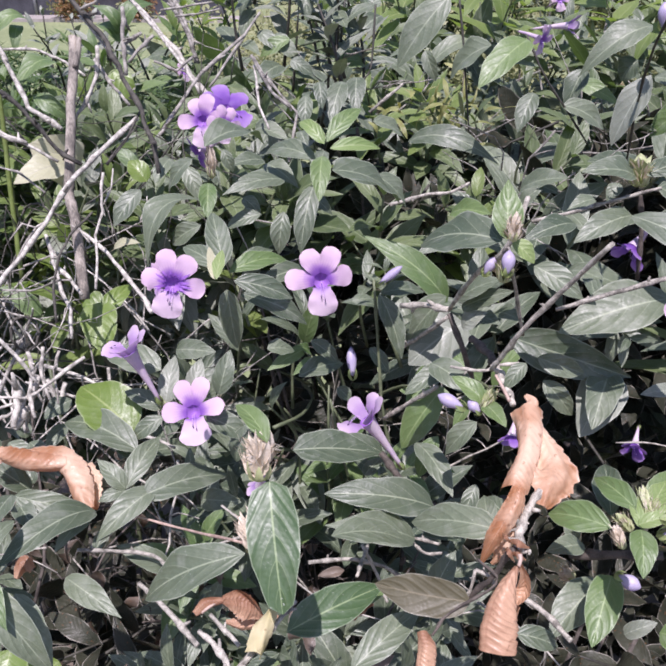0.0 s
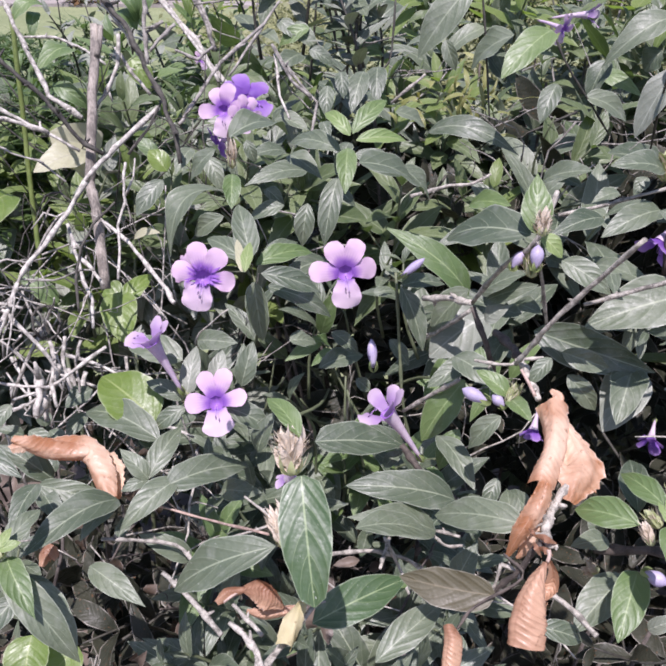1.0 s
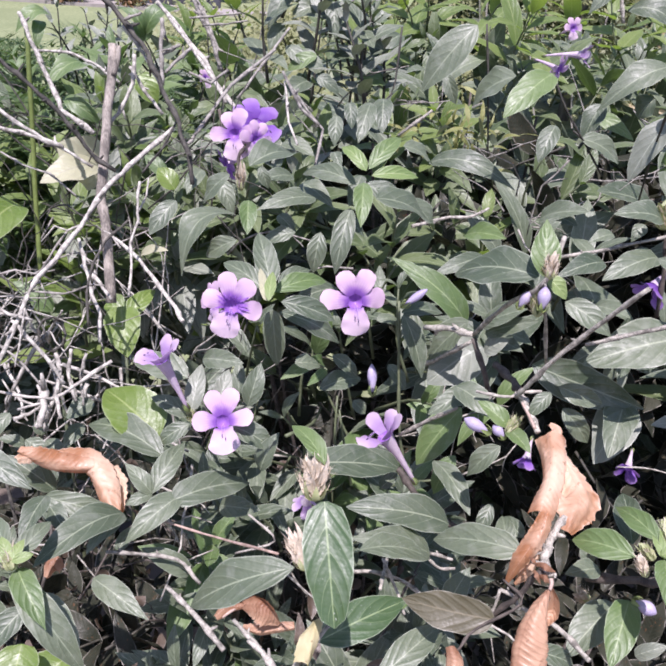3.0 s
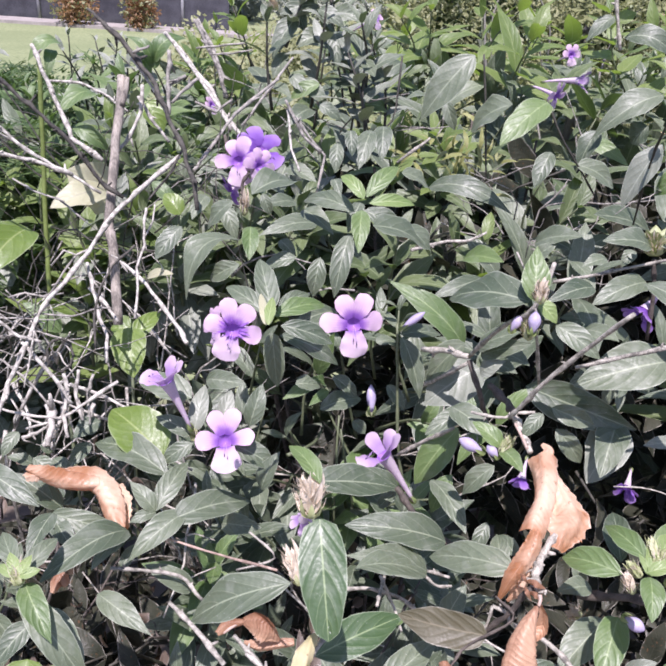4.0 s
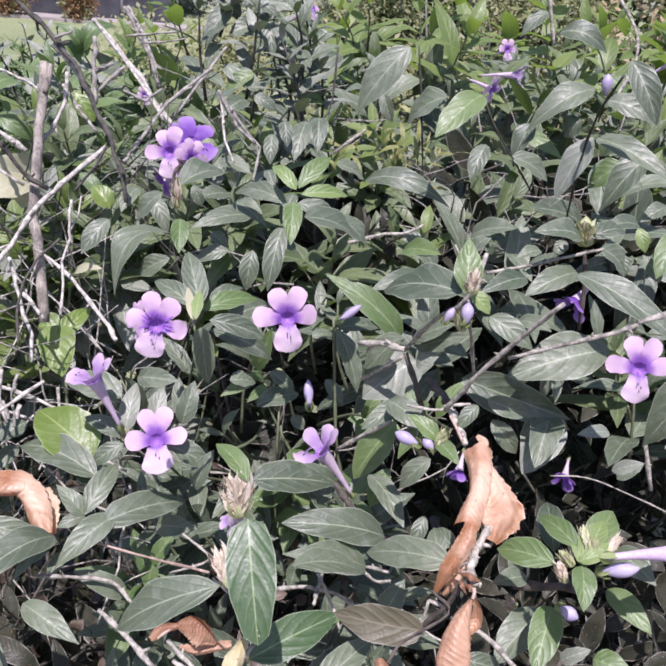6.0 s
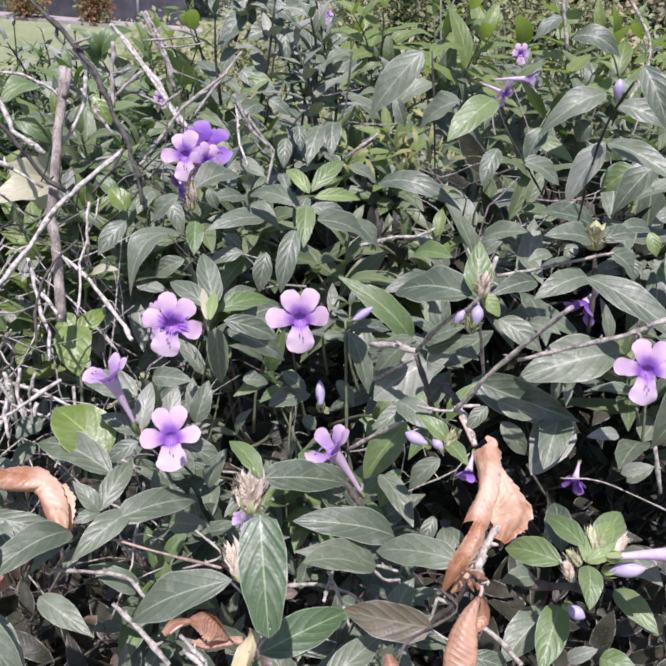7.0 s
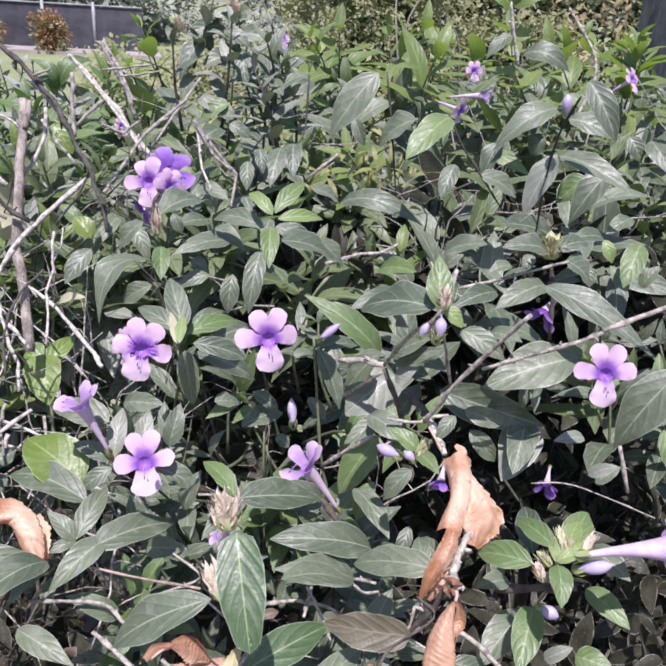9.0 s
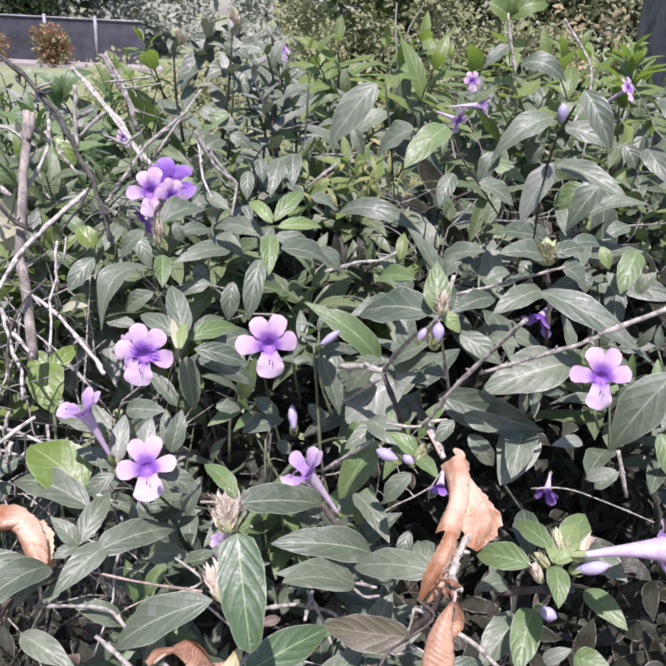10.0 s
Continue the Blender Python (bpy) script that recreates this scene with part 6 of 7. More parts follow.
dry_leaf("large", [(0.0955, 0.3084, 1.2804), (0.0925, 0.3141, 1.2853), (0.0900, 0.3190, 1.2885)], ([(0.1009, 0.3056, 1.2803), (0.0997, 0.2934, 1.2770), (0.0967, 0.2792, 1.2739), (0.0923, 0.2687, 1.2713), (0.0892, 0.2611, 1.2680)], [0.0145, 0.0113, 0.0098, 0.0113, 0.0113], [150, 190, 210, 190, 170], [-20, -30, -30, -20, -10]), ([(0.1071, 0.2984, 1.2753), (0.1087, 0.2857, 1.2715), (0.1101, 0.2733, 1.2686), (0.1068, 0.2652, 1.2667), (0.1021, 0.2576, 1.2606)], [0.0021, 0.0120, 0.0209, 0.0191, 0.0057], [40, 50, 60, 75, 90], [8, 8, 10, 14, 20]), ([(0.0905, 0.2585, 1.2700), (0.0889, 0.2548, 1.2661), (0.0850, 0.2504, 1.2601), (0.0801, 0.2480, 1.2507), (0.0763, 0.2481, 1.2372)], [0.0056, 0.0076, 0.0085, 0.0078, 0.0015], [120, 140, 150, 150, 120], [-10, -5, 0, 0, 0]), ([(0.0947, 0.2600, 1.2593), (0.0903, 0.2555, 1.2503), (0.0863, 0.2517, 1.2405), (0.0821, 0.2514, 1.2336)], [0.0038, 0.0070, 0.0079, 0.0019], [60, 80, 90, 90], [30, 30, 30, 30]), ([(0.1034, 0.3109, 1.2829), (0.1068, 0.3068, 1.2820), (0.1047, 0.2992, 1.2766)], [0.0031, 0.0073, 0.0047], [140, 150, 140], [40, 30, 20]))
dry_leaf("cup", [(0.0830, 0.2199, 1.2700), (0.0831, 0.2183, 1.2687), (0.0819, 0.2158, 1.2678)], ([(0.0806, 0.2144, 1.2693), (0.0748, 0.2087, 1.2649), (0.0711, 0.2037, 1.2600), (0.0693, 0.1995, 1.2549), (0.0683, 0.1946, 1.2483)], [0.0018, 0.0077, 0.0114, 0.0130, 0.0133], [190, 230, 245, 245, 240], [-30, -38, -40, -40, -40]), ([(0.0828, 0.2169, 1.2681), (0.0855, 0.2170, 1.2614), (0.0857, 0.2164, 1.2550), (0.0820, 0.2136, 1.2527), (0.0773, 0.2110, 1.2531)], [0.0014, 0.0040, 0.0062, 0.0047, 0.0014], [120, 150, 170, 160, 120], [150, 155, 160, 165, 170]), ([(0.0815, 0.2154, 1.2669), (0.0782, 0.2122, 1.2636), (0.0750, 0.2087, 1.2598), (0.0734, 0.2063, 1.2564)], [0.0014, 0.0028, 0.0032, 0.0010], [150, 170, 170, 150], [40, 40, 40, 40]), ([(0.0839, 0.2152, 1.2491), (0.0822, 0.2120, 1.2440), (0.0800, 0.2082, 1.2397), (0.0788, 0.2047, 1.2363)], [0.0055, 0.0080, 0.0090, 0.0089], [110, 130, 140, 140], [120, 125, 130, 130]))
branch(FRONT, [(0.1017, 0.2638, 1.2646), (0.0973, 0.2593, 1.2608), (0.0935, 0.2538, 1.2574), (0.0906, 0.2474, 1.2544), (0.0883, 0.2404, 1.2528)], 0.0016, 0.0020, "twig")
branch(FRONT, [(0.0883, 0.2404, 1.2528), (0.0852, 0.2400, 1.2513), (0.0824, 0.2409, 1.2424), (0.0787, 0.2420, 1.2338), (0.0724, 0.2442, 1.2223), (0.0664, 0.2445, 1.2113)], 0.0013, 0.0011, "bark")
branch(FRONT, [(0.0887, 0.2407, 1.2536), (0.0916, 0.2390, 1.2530), (0.0935, 0.2390, 1.2534)], 0.0011, 0.0008, "twig")
branch(FRONT, [(0.0911, 0.2499, 1.2553), (0.0880, 0.2499, 1.2544), (0.0858, 0.2503, 1.2525)], 0.0006, 0.0004, "twig")
branch(FRONT, [(0.0928, 0.2528, 1.2573), (0.0949, 0.2512, 1.2566)], 0.0007, 0.0004, "twig")
branch(FRONT, [(0.0741, 0.2472, 1.2346), (0.0804, 0.2455, 1.2323), (0.0818, 0.2429, 1.2291)], 0.0009, 0.0007, "twig")
branch(FRONT, [(0.0741, 0.2472, 1.2346), (0.0726, 0.2450, 1.2268), (0.0700, 0.2436, 1.2203)], 0.0007, 0.0006, "twig")
dry_leaf("scrap", (), ([(0.0849, 0.2413, 1.2566), (0.0877, 0.2378, 1.2594), (0.0927, 0.2397, 1.2548)], [0.0016, 0.0038, 0.0012], [160, 190, 170], [0, 40, 80]))
dry_leaf("scrap", (), ([(0.0856, 0.2377, 1.2534), (0.0873, 0.2343, 1.2562), (0.0910, 0.2363, 1.2516)], [0.0014, 0.0034, 0.0010], [160, 190, 170], [0, 40, 80]))
dry_leaf("scrap", (), ([(0.0836, 0.2395, 1.2548), (0.0843, 0.2356, 1.2559), (0.0871, 0.2369, 1.2496)], [0.0011, 0.0027, 0.0008], [160, 190, 170], [0, 40, 80]))
dry_leaf("scrap", (), ([(0.0825, 0.2449, 1.2569), (0.0835, 0.2413, 1.2588), (0.0865, 0.2430, 1.2535)], [0.0009, 0.0023, 0.0007], [160, 190, 170], [0, 40, 80]))
dry_leaf("arched", (), ([(-0.1799, 0.3418, 1.2221), (-0.1717, 0.3415, 1.2169), (-0.1618, 0.3436, 1.2123), (-0.1508, 0.3461, 1.2107), (-0.1401, 0.3490, 1.2099)], [0.0040, 0.0099, 0.0120, 0.0111, 0.0086], [200, 220, 225, 215, 180], [-50, -45, -35, -25, -15]), ([(-0.1664, 0.3483, 1.2127), (-0.1566, 0.3508, 1.2112), (-0.1458, 0.3507, 1.2088), (-0.1365, 0.3438, 1.2060), (-0.1292, 0.3350, 1.2017), (-0.1219, 0.3259, 1.1967)], [0.0069, 0.0099, 0.0149, 0.0155, 0.0134, 0.0057], [160, 180, 190, 180, 170, 150], [-40, -35, -20, -5, 5, 10]), ([(-0.1340, 0.3562, 1.2019), (-0.1290, 0.3514, 1.1966), (-0.1250, 0.3428, 1.1926), (-0.1215, 0.3327, 1.1901)], [0.0101, 0.0126, 0.0083, 0.0029], [50, 60, 70, 100], [10, 10, 10, 10]), ([(-0.1732, 0.3481, 1.2214), (-0.1758, 0.3427, 1.2194), (-0.1794, 0.3384, 1.2197)], [0.0029, 0.0087, 0.0048], [120, 130, 120], [10, 0, -10]))
dry_leaf("small", [(-0.0577, 0.2945, 1.1533), (-0.0514, 0.2999, 1.1544), (-0.0471, 0.3037, 1.1532)], ([(-0.0468, 0.3017, 1.1554), (-0.0387, 0.3052, 1.1521), (-0.0314, 0.3058, 1.1465), (-0.0261, 0.3067, 1.1375)], [0.0037, 0.0140, 0.0165, 0.0033], [170, 165, 150, 140], [0, 25, 45, 70]), ([(-0.0608, 0.2922, 1.1557), (-0.0559, 0.2981, 1.1561), (-0.0468, 0.3017, 1.1554)], [0.0031, 0.0068, 0.0032], [200, 200, 200], [0, 0, 0]))
dry_leaf("small", (), ([(0.0062, 0.2704, 1.1808), (0.0193, 0.2720, 1.1829), (0.0329, 0.2740, 1.1859)], [0.0061, 0.0105, 0.0033], [150, 190, 170], [10, 50, 80]))
dry_leaf("yellow", (), ([(-0.0079, 0.2054, 1.2568), (-0.0103, 0.1972, 1.2563), (-0.0111, 0.1872, 1.2546)], [0.0040, 0.0075, 0.0062], [120, 150, 190], [-40, 10, 50]))
branch(FRONT, [(0.0003, 0.2113, 1.2534), (-0.0049, 0.2038, 1.2523), (-0.0103, 0.1962, 1.2509), (-0.0160, 0.1890, 1.2485), (-0.0209, 0.1811, 1.2445)], 0.0008, 0.0013, "twig")
branch(FRONT, [(-0.0327, 0.1955, 1.2551), (-0.0270, 0.1908, 1.2545), (-0.0216, 0.1852, 1.2522), (-0.0203, 0.1792, 1.2472)], 0.0008, 0.0014, "twig")
leaf(FRONT, (0.0712, 0.2367, 1.2272), (0.0316, 0.2501, 1.2224), 0.0174, (-0.33, -0.80, 0.50), 0.06, "b", ovate_outline)
dry_leaf("cup", (), ([(0.0486, 0.2213, 1.2271), (0.0494, 0.2165, 1.2244), (0.0485, 0.2119, 1.2202), (0.0474, 0.2063, 1.2138)], [0.0037, 0.0074, 0.0077, 0.0073], [200, 225, 235, 235], [-20, -25, -30, -30]))
dry_leaf("small", (), ([(-0.0177, 0.3078, 1.1340), (-0.0374, 0.3047, 1.1328), (-0.0474, 0.3052, 1.1343)], [0.0055, 0.0082, 0.0027], [120, 120, 120], [20, 20, 20]))
dry_leaf("small", (), ([(-0.1408, 0.2888, 1.1874), (-0.1453, 0.2898, 1.1905), (-0.1472, 0.2847, 1.1865)], [0.0051, 0.0087, 0.0026], [150, 150, 150], [20, 20, 20]))
branch(DEAD, [(-0.0545, 0.5973, 1.4014), (-0.0385, 0.5746, 1.3792), (-0.0237, 0.5633, 1.3699)], 0.0010, 0.0010, "greydead")
branch(DEAD, [(-0.0529, 0.5964, 1.3945), (-0.0471, 0.5719, 1.3688), (-0.0392, 0.5592, 1.3549)], 0.0007, 0.0007, "pale")
branch(DEAD, [(-0.1484, 0.7182, 1.4254), (-0.1276, 0.7224, 1.4282), (-0.1018, 0.7267, 1.4320)], 0.0008, 0.0008, "greydead")
branch(DEAD, [(-0.1363, 0.7201, 1.4204), (-0.1164, 0.7237, 1.4221), (-0.0970, 0.7269, 1.4261)], 0.0007, 0.0007, "greydead")
CROWN_AT = (-0.0231, 0.7346, 1.4501)
YELLOW_AT = (-0.1991, 1.2182, 1.4241)
BLADES_AT = (-0.3702, 1.0885, 1.3858)
branch(DEAD, [(-0.1836, 0.4406, 1.2458), (-0.1861, 0.4392, 1.2378), (-0.1908, 0.4359, 1.2347), (-0.1954, 0.4322, 1.2380), (-0.1981, 0.4308, 1.2455), (-0.1984, 0.4337, 1.2528), (-0.1962, 0.4399, 1.2566), (-0.1920, 0.4456, 1.2555), (-0.1873, 0.4466, 1.2508), (-0.1841, 0.4419, 1.2449), (-0.1844, 0.4346, 1.2403)], 0.0007, 0.0007, "darkdead")
branch(DEAD, [(-0.1893, 0.4385, 1.2146), (-0.1926, 0.4321, 1.2008), (-0.1985, 0.4235, 1.1882)], 0.0017, 0.0012, "pale")
branch(DEAD, [(-0.1837, 0.4387, 1.2114), (-0.1799, 0.4361, 1.1992), (-0.1789, 0.4315, 1.1880)], 0.0012, 0.0008, "pale")
branch(DEAD, [(-0.1950, 0.4245, 1.1966), (-0.1977, 0.4225, 1.1898), (-0.2031, 0.4186, 1.1840)], 0.0025, 0.0017, "pale")
branch(DEAD, [(-0.2018, 0.4310, 1.2111), (-0.1993, 0.4290, 1.2004), (-0.1994, 0.4249, 1.1907)], 0.0021, 0.0015, "pale")
branch(DEAD, [(-0.2146, 0.4134, 1.1936), (-0.2070, 0.4209, 1.1936), (-0.2019, 0.4266, 1.1947)], 0.0012, 0.0008, "pale")
branch(DEAD, [(-0.1726, 0.4405, 1.2077), (-0.1755, 0.4358, 1.1962), (-0.1813, 0.4291, 1.1858)], 0.0013, 0.0009, "pale")
branch(DEAD, [(-0.1201, 0.5637, 1.4010), (-0.1046, 0.5653, 1.3942), (-0.0924, 0.5686, 1.4037)], 0.0008, 0.0008, "greydead")
branch(FRONT, [(0.1678, 0.3067, 1.3515), (0.1891, 0.3063, 1.3611), (0.2165, 0.3020, 1.3754)], 0.0012, 0.0014, "twig")
seed_spike(REAR, (-0.0766, 0.7415, 1.4618), (-0.0847, 0.7411, 1.4778), 0.0133, "straw")
seed_spike(REAR, (-0.0270, 0.7453, 1.4731), (-0.0301, 0.7453, 1.4959), 0.0195, "straw")
STRAW_AT = (0.0950, 0.6900, 1.3420)

# ---- leafy filling of the shrubs ----
rng = np.random.default_rng(5)
HEIGHT_Y = (0.20, 0.30, 0.38, 0.50, 0.60, 0.80, 1.00, 1.30, 1.70)
HEIGHT_Z = (1.02, 1.06, 1.10, 1.20, 1.285, 1.350, 1.375, 1.385, 1.37)


def crown_height(x, y):
    return float(np.interp(y, HEIGHT_Y, HEIGHT_Z)) - 0.06 * math.exp(-(((x - 0.20) / 0.09) ** 2 + ((y - 0.42) / 0.08) ** 2)) + 0.012 * math.sin(x * 23 + y * 9) + 0.010 * math.sin(x * 51 - y * 31)


# shady hollows in the crown: centre and reach
HOLLOWS = (
    ((0.1733, 0.6525, 1.3288), 0.045),
    ((0.1900, 0.5962, 1.3042), 0.035),
    ((0.0084, 0.4439, 1.2155), 0.038),
    ((-0.0277, 0.4297, 1.2317), 0.034),
    ((0.1991, 0.4145, 1.2032), 0.045),
    ((0.2185, 0.4212, 1.2175), 0.045),
    ((0.1114, 0.3715, 1.2048), 0.030),
    ((-0.0546, 0.3718, 1.1570), 0.032),
    ((-0.1239, 0.3290, 1.1132), 0.045),
    ((0.0891, 0.5940, 1.2982), 0.045),
    ((0.0692, 0.6061, 1.3231), 0.030),
    ((0.1313, 0.4395, 1.2544), 0.030),
    ((-0.0639, 0.4817, 1.2932), 0.030),
    ((0.1131, 0.4240, 1.2217), 0.030),
    ((0.0050, 0.5700, 1.1420), 0.046),
    ((-0.0330, 0.5700, 1.1180), 0.046),
    ((-0.0350, 0.7000, 1.0450), 0.055),
    ((0.0400, 0.5600, 1.1500), 0.038),
    ((0.1808, 0.6544, 1.3327), 0.060),
    ((0.1357, 0.6223, 1.3115), 0.050),
    ((0.0990, 0.6005, 1.3118), 0.045),
    ((0.2035, 0.6028, 1.3181), 0.050),
    ((0.1487, 0.5762, 1.3081), 0.045),
    ((0.2250, 0.5809, 1.3189), 0.040),
    ((0.0789, 0.5746, 1.3039), 0.040),
    ((0.0081, 0.4262, 1.2429), 0.050),
    ((-0.0144, 0.4060, 1.2414), 0.040),
    ((0.0314, 0.4185, 1.2307), 0.045),
    ((0.0803, 0.4533, 1.2727), 0.040),
    ((-0.0100, 0.4030, 1.2456), 0.045),
    ((0.0176, 0.4012, 1.2423), 0.045),
    ((-0.0310, 0.4209, 1.2594), 0.030),
    ((0.0413, 0.5148, 1.2943), 0.040),
    ((0.1563, 0.5961, 1.3496), 0.055),
    ((0.1291, 0.5625, 1.3254), 0.045),
    ((0.0981, 0.5662, 1.3327), 0.040),
    ((0.1847, 0.5319, 1.3318), 0.050),
    ((0.2090, 0.5716, 1.3454), 0.040),
    ((0.0706, 0.5836, 1.3223), 0.035),
    ((0.2220, 0.5451, 1.3369), 0.040),
    ((0.1334, 0.4045, 1.2739), 0.040),
    ((0.1170, 0.4065, 1.2777), 0.030),
    ((0.1752, 0.3938, 1.2522), 0.050),
    ((0.0569, 0.4493, 1.2736), 0.030),
    ((-0.2647, 0.5549, 1.2581), 0.050),
    ((-0.2714, 0.5860, 1.2766), 0.050),
    ((0.2002, 0.3768, 1.2261), 0.050),
    ((0.2433, 0.3901, 1.2168), 0.050),
    ((0.2377, 0.3407, 1.2024), 0.060),
    ((0.2006, 0.2919, 1.1815), 0.060),
    ((0.1690, 0.2917, 1.1733), 0.050),
)


def hollow(p):
    return any((((p[0] - h[0]) / r) ** 2 + ((p[1] - h[1]) / (r * 2.4)) ** 2 + ((p[2] - h[2]) / (r * 1.3)) ** 2) < 1.0 for h, r in HOLLOWS)


def sprig(leaves, stems, tip, direction, length, size):
    """A shoot with opposite pairs of leaves that shrink towards its tip."""
    d = unit(direction)
    side = unit(np.cross(d, rng.normal(size=3)))
    other = np.cross(d, side)
    root = np.asarray(tip) - d * length
    bow = side * length * rng.uniform(-0.12, 0.12)
    line = smooth_line([root, (root + tip) / 2 + bow, tip], 3)
    verts, faces = tube(line, np.linspace(0.0017, 0.0009, len(line)), 5)
    stems.add(verts, faces)
    pairs = int(rng.integers(3, 6))
    for i in range(pairs):
        h = 0.25 + 0.75 * i / (pairs - 1)
        at = root + (tip - root) * h + bow * 4 * h * (1 - h) * 0.5
        grow = size * (1.05 - 0.55 * h ** 2) * rng.uniform(0.8, 1.2)
        turn = i * math.pi / 2 + rng.uniform(-0.4, 0.4)
        for sgn in (1, -1):
            out = (side * math.cos(turn) + other * math.sin(turn)) * sgn
            way = unit(out + d * (0.25 + 0.9 * h * h) + rng.normal(size=3) * 0.16 + np.array([0, 0, -0.12]))
            n = unit(d + np.array([0, -0.2, 0.9]) + rng.normal(size=3) * 0.2)
            if hollow(at + way * grow * 0.6):
                continue
            v, f, uv = blade(at, at + way * grow, grow * rng.uniform(0.28, 0.39), n, bend=rng.uniform(0.0, 0.16), fold=rng.uniform(0.08, 0.3),
                             ripple=0.004, across=4, along=7, seed=rng.uniform(0, 9))
            leaves.add(v, f, uv)


class Apart:
    """Takes leaves like a heap, but makes each one a part of its own."""

    def __init__(self, parent, look_of):
        self.parent, self.look_of = parent, look_of

    def add(self, verts, faces, uv):
        part("leaf", verts, faces, LEAF[self.look_of], self.parent, "", uv)


def fill(parent, count, xs, ys, drop, size, look_of, avoid=None, lean=(0.0, -0.35, 0.8), apart=False):
    leaves, stems = Apart(parent, look_of) if apart else Heap(), Heap()
    made = 0
    while made < count:
        x, y = rng.uniform(*xs), rng.uniform(*ys)
        if avoid and avoid(x, y):
            continue
        z = crown_height(x, y) - drop[0] - drop[1] * rng.random() ** 1.3
        sprig(leaves, stems, np.array([x, y, z]), np.array(lean) + rng.normal(size=3) * 0.35, rng.uniform(0.07, 0.13), size * rng.uniform(0.75, 1.25))
        made += 1
    if not apart:
        leaves.part("foliage", LEAF[look_of], parent, "dense small green leaves on thin shoots")
    stems.part("brushwood", WOOD["greenstem"], parent, "thin green shoots")


def bare(x, y):
    return (x < -0.10 - 0.10 * (y < 0.36) and y < 0.62) or (x > 0.10 and y < 0.55)


fill(FRONT, 8, (-0.15, 0.40), (0.34, 0.46), (0.03, 0.08), 0.056, "m", bare, apart=True)
fill(FRONT, 50, (-0.22, 0.45), (0.34, 0.60), (0.04, 0.12), 0.056, "m", bare)
fill(FRONT, 14, (-0.22, 0.45), (0.36, 0.60), (0.02, 0.09), 0.050, "g", bare, apart=True)
fill(REAR, 18, (-0.10, 0.80), (0.60, 0.95), (0.0, 0.09), 0.088, "m")
fill(REAR, 22, (-0.10, 0.80), (0.60, 0.95), (0.0, 0.11), 0.074, "s")
fill(REAR, 12, (-0.08, 0.75), (0.70, 1.00), (0.0, 0.06), 0.058, "v", None, (0.0, -0.15, 1.0), apart=True)
fill(REAR, 44, (-0.05, 1.20), (0.95, 1.70), (-0.02, 0.08), 0.075, "m")
fill(REAR, 44, (-0.05, 1.20), (0.95, 1.70), (-0.03, 0.08), 0.072, "s", None, (0.0, -0.2, 1.0))
fill(REAR, 34, (0.06, 1.20), (0.95, 1.70), (-0.08, 0.06), 0.074, "v", None, (0.0, -0.1, 1.0))
fill(REAR, 14, (-0.60, -0.10), (0.70, 0.80), (0.0, 0.10), 0.062, "m")
fill(REAR, 22, (-0.42, -0.04), (0.66, 0.85), (0.01, 0.20), 0.060, "v")
fill(REAR, 44, (-0.30, -0.04), (0.66, 0.95), (0.02, 0.22), 0.060, "s")
fill(REAR, 30, (-0.30, -0.04), (0.66, 0.95), (0.03, 0.24), 0.062, "p")
fill(REAR, 40, (-0.85, -0.15), (0.85, 1.2), (0.0, 0.10), 0.055, "g")
fill(REAR, 80, (-0.05, 1.00), (0.92, 1.60), (0.18, 0.55), 0.10, "m")

fill(FRONT, 12, (-0.62, -0.24), (0.34, 0.46), (0.08, 0.18), 0.056, "m")


def upright_shoots(parent, center, spread, count, size, look_of):
    leaves, stems = Heap(), Heap()
    for k in range(count):
        at = np.asarray(center) + rng.normal(size=3) * np.asarray(spread)
        sprig(leaves, stems, at, np.array([rng.normal() * 0.5, -0.2 + rng.normal() * 0.3, 0.9]), rng.uniform(0.06, 0.11), size * rng.uniform(0.8, 1.2))
    leaves.part("foliage", LEAF[look_of], parent, "leaves of a tall upright shoot")
    stems.part("brushwood", WOOD["darkstem"], parent, "thin dark shoots")


upright_shoots(REAR, CROWN_AT, (0.035, 0.04, 0.035), 8, 0.042, "m")
upright_shoots(REAR, CROWN_AT, (0.035, 0.04, 0.035), 6, 0.040, "p")
upright_shoots(REAR, BLADES_AT, (0.06, 0.05, 0.006), 10, 0.036, "p")
upright_shoots(REAR, YELLOW_AT, (0.035, 0.08, 0.025), 6, 0.050, "v")

# woody stems that carry the crowns
for owner, count, xs, ys, top, wood in ((FRONT, 16, (-0.15, 0.40), (0.40, 0.62), (0.90, 1.06), "bark"), (REAR, 22, (-0.20, 1.00), (0.66, 1.55), (1.15, 1.34), "bark"),
                                        (DEAD, 5, (-0.34, -0.14), (0.52, 0.62), (0.95, 1.10), "darkdead"), (SAPLING, 2, (-0.28, -0.20), (0.62, 0.70), (1.1, 1.2), "greenstem")):
    for _ in range(count):
        x, y = rng.uniform(*xs), rng.uniform(*ys)
        foot = (owner.location.x + (x - owner.location.x) * 0.35, owner.location.y + (y - owner.location.y) * 0.35)
        h = rng.uniform(*top)
        branch(owner, [(foot[0], foot[1], -0.02), ((foot[0] * 0.6 + x * 0.4), (foot[1] * 0.6 + y * 0.4), h * 0.45), (x, y, h)], 0.0042, 0.0016, wood)

# ---- dead twig tangle ----
def kinked(start, way, span, steps, wild):
    line, at, d = [start], np.array(start), unit(way)
    for _ in range(steps):
        d = unit(d + rng.normal(size=3) * wild)
        at = at + d * span / steps
        line.append(at)
    return line


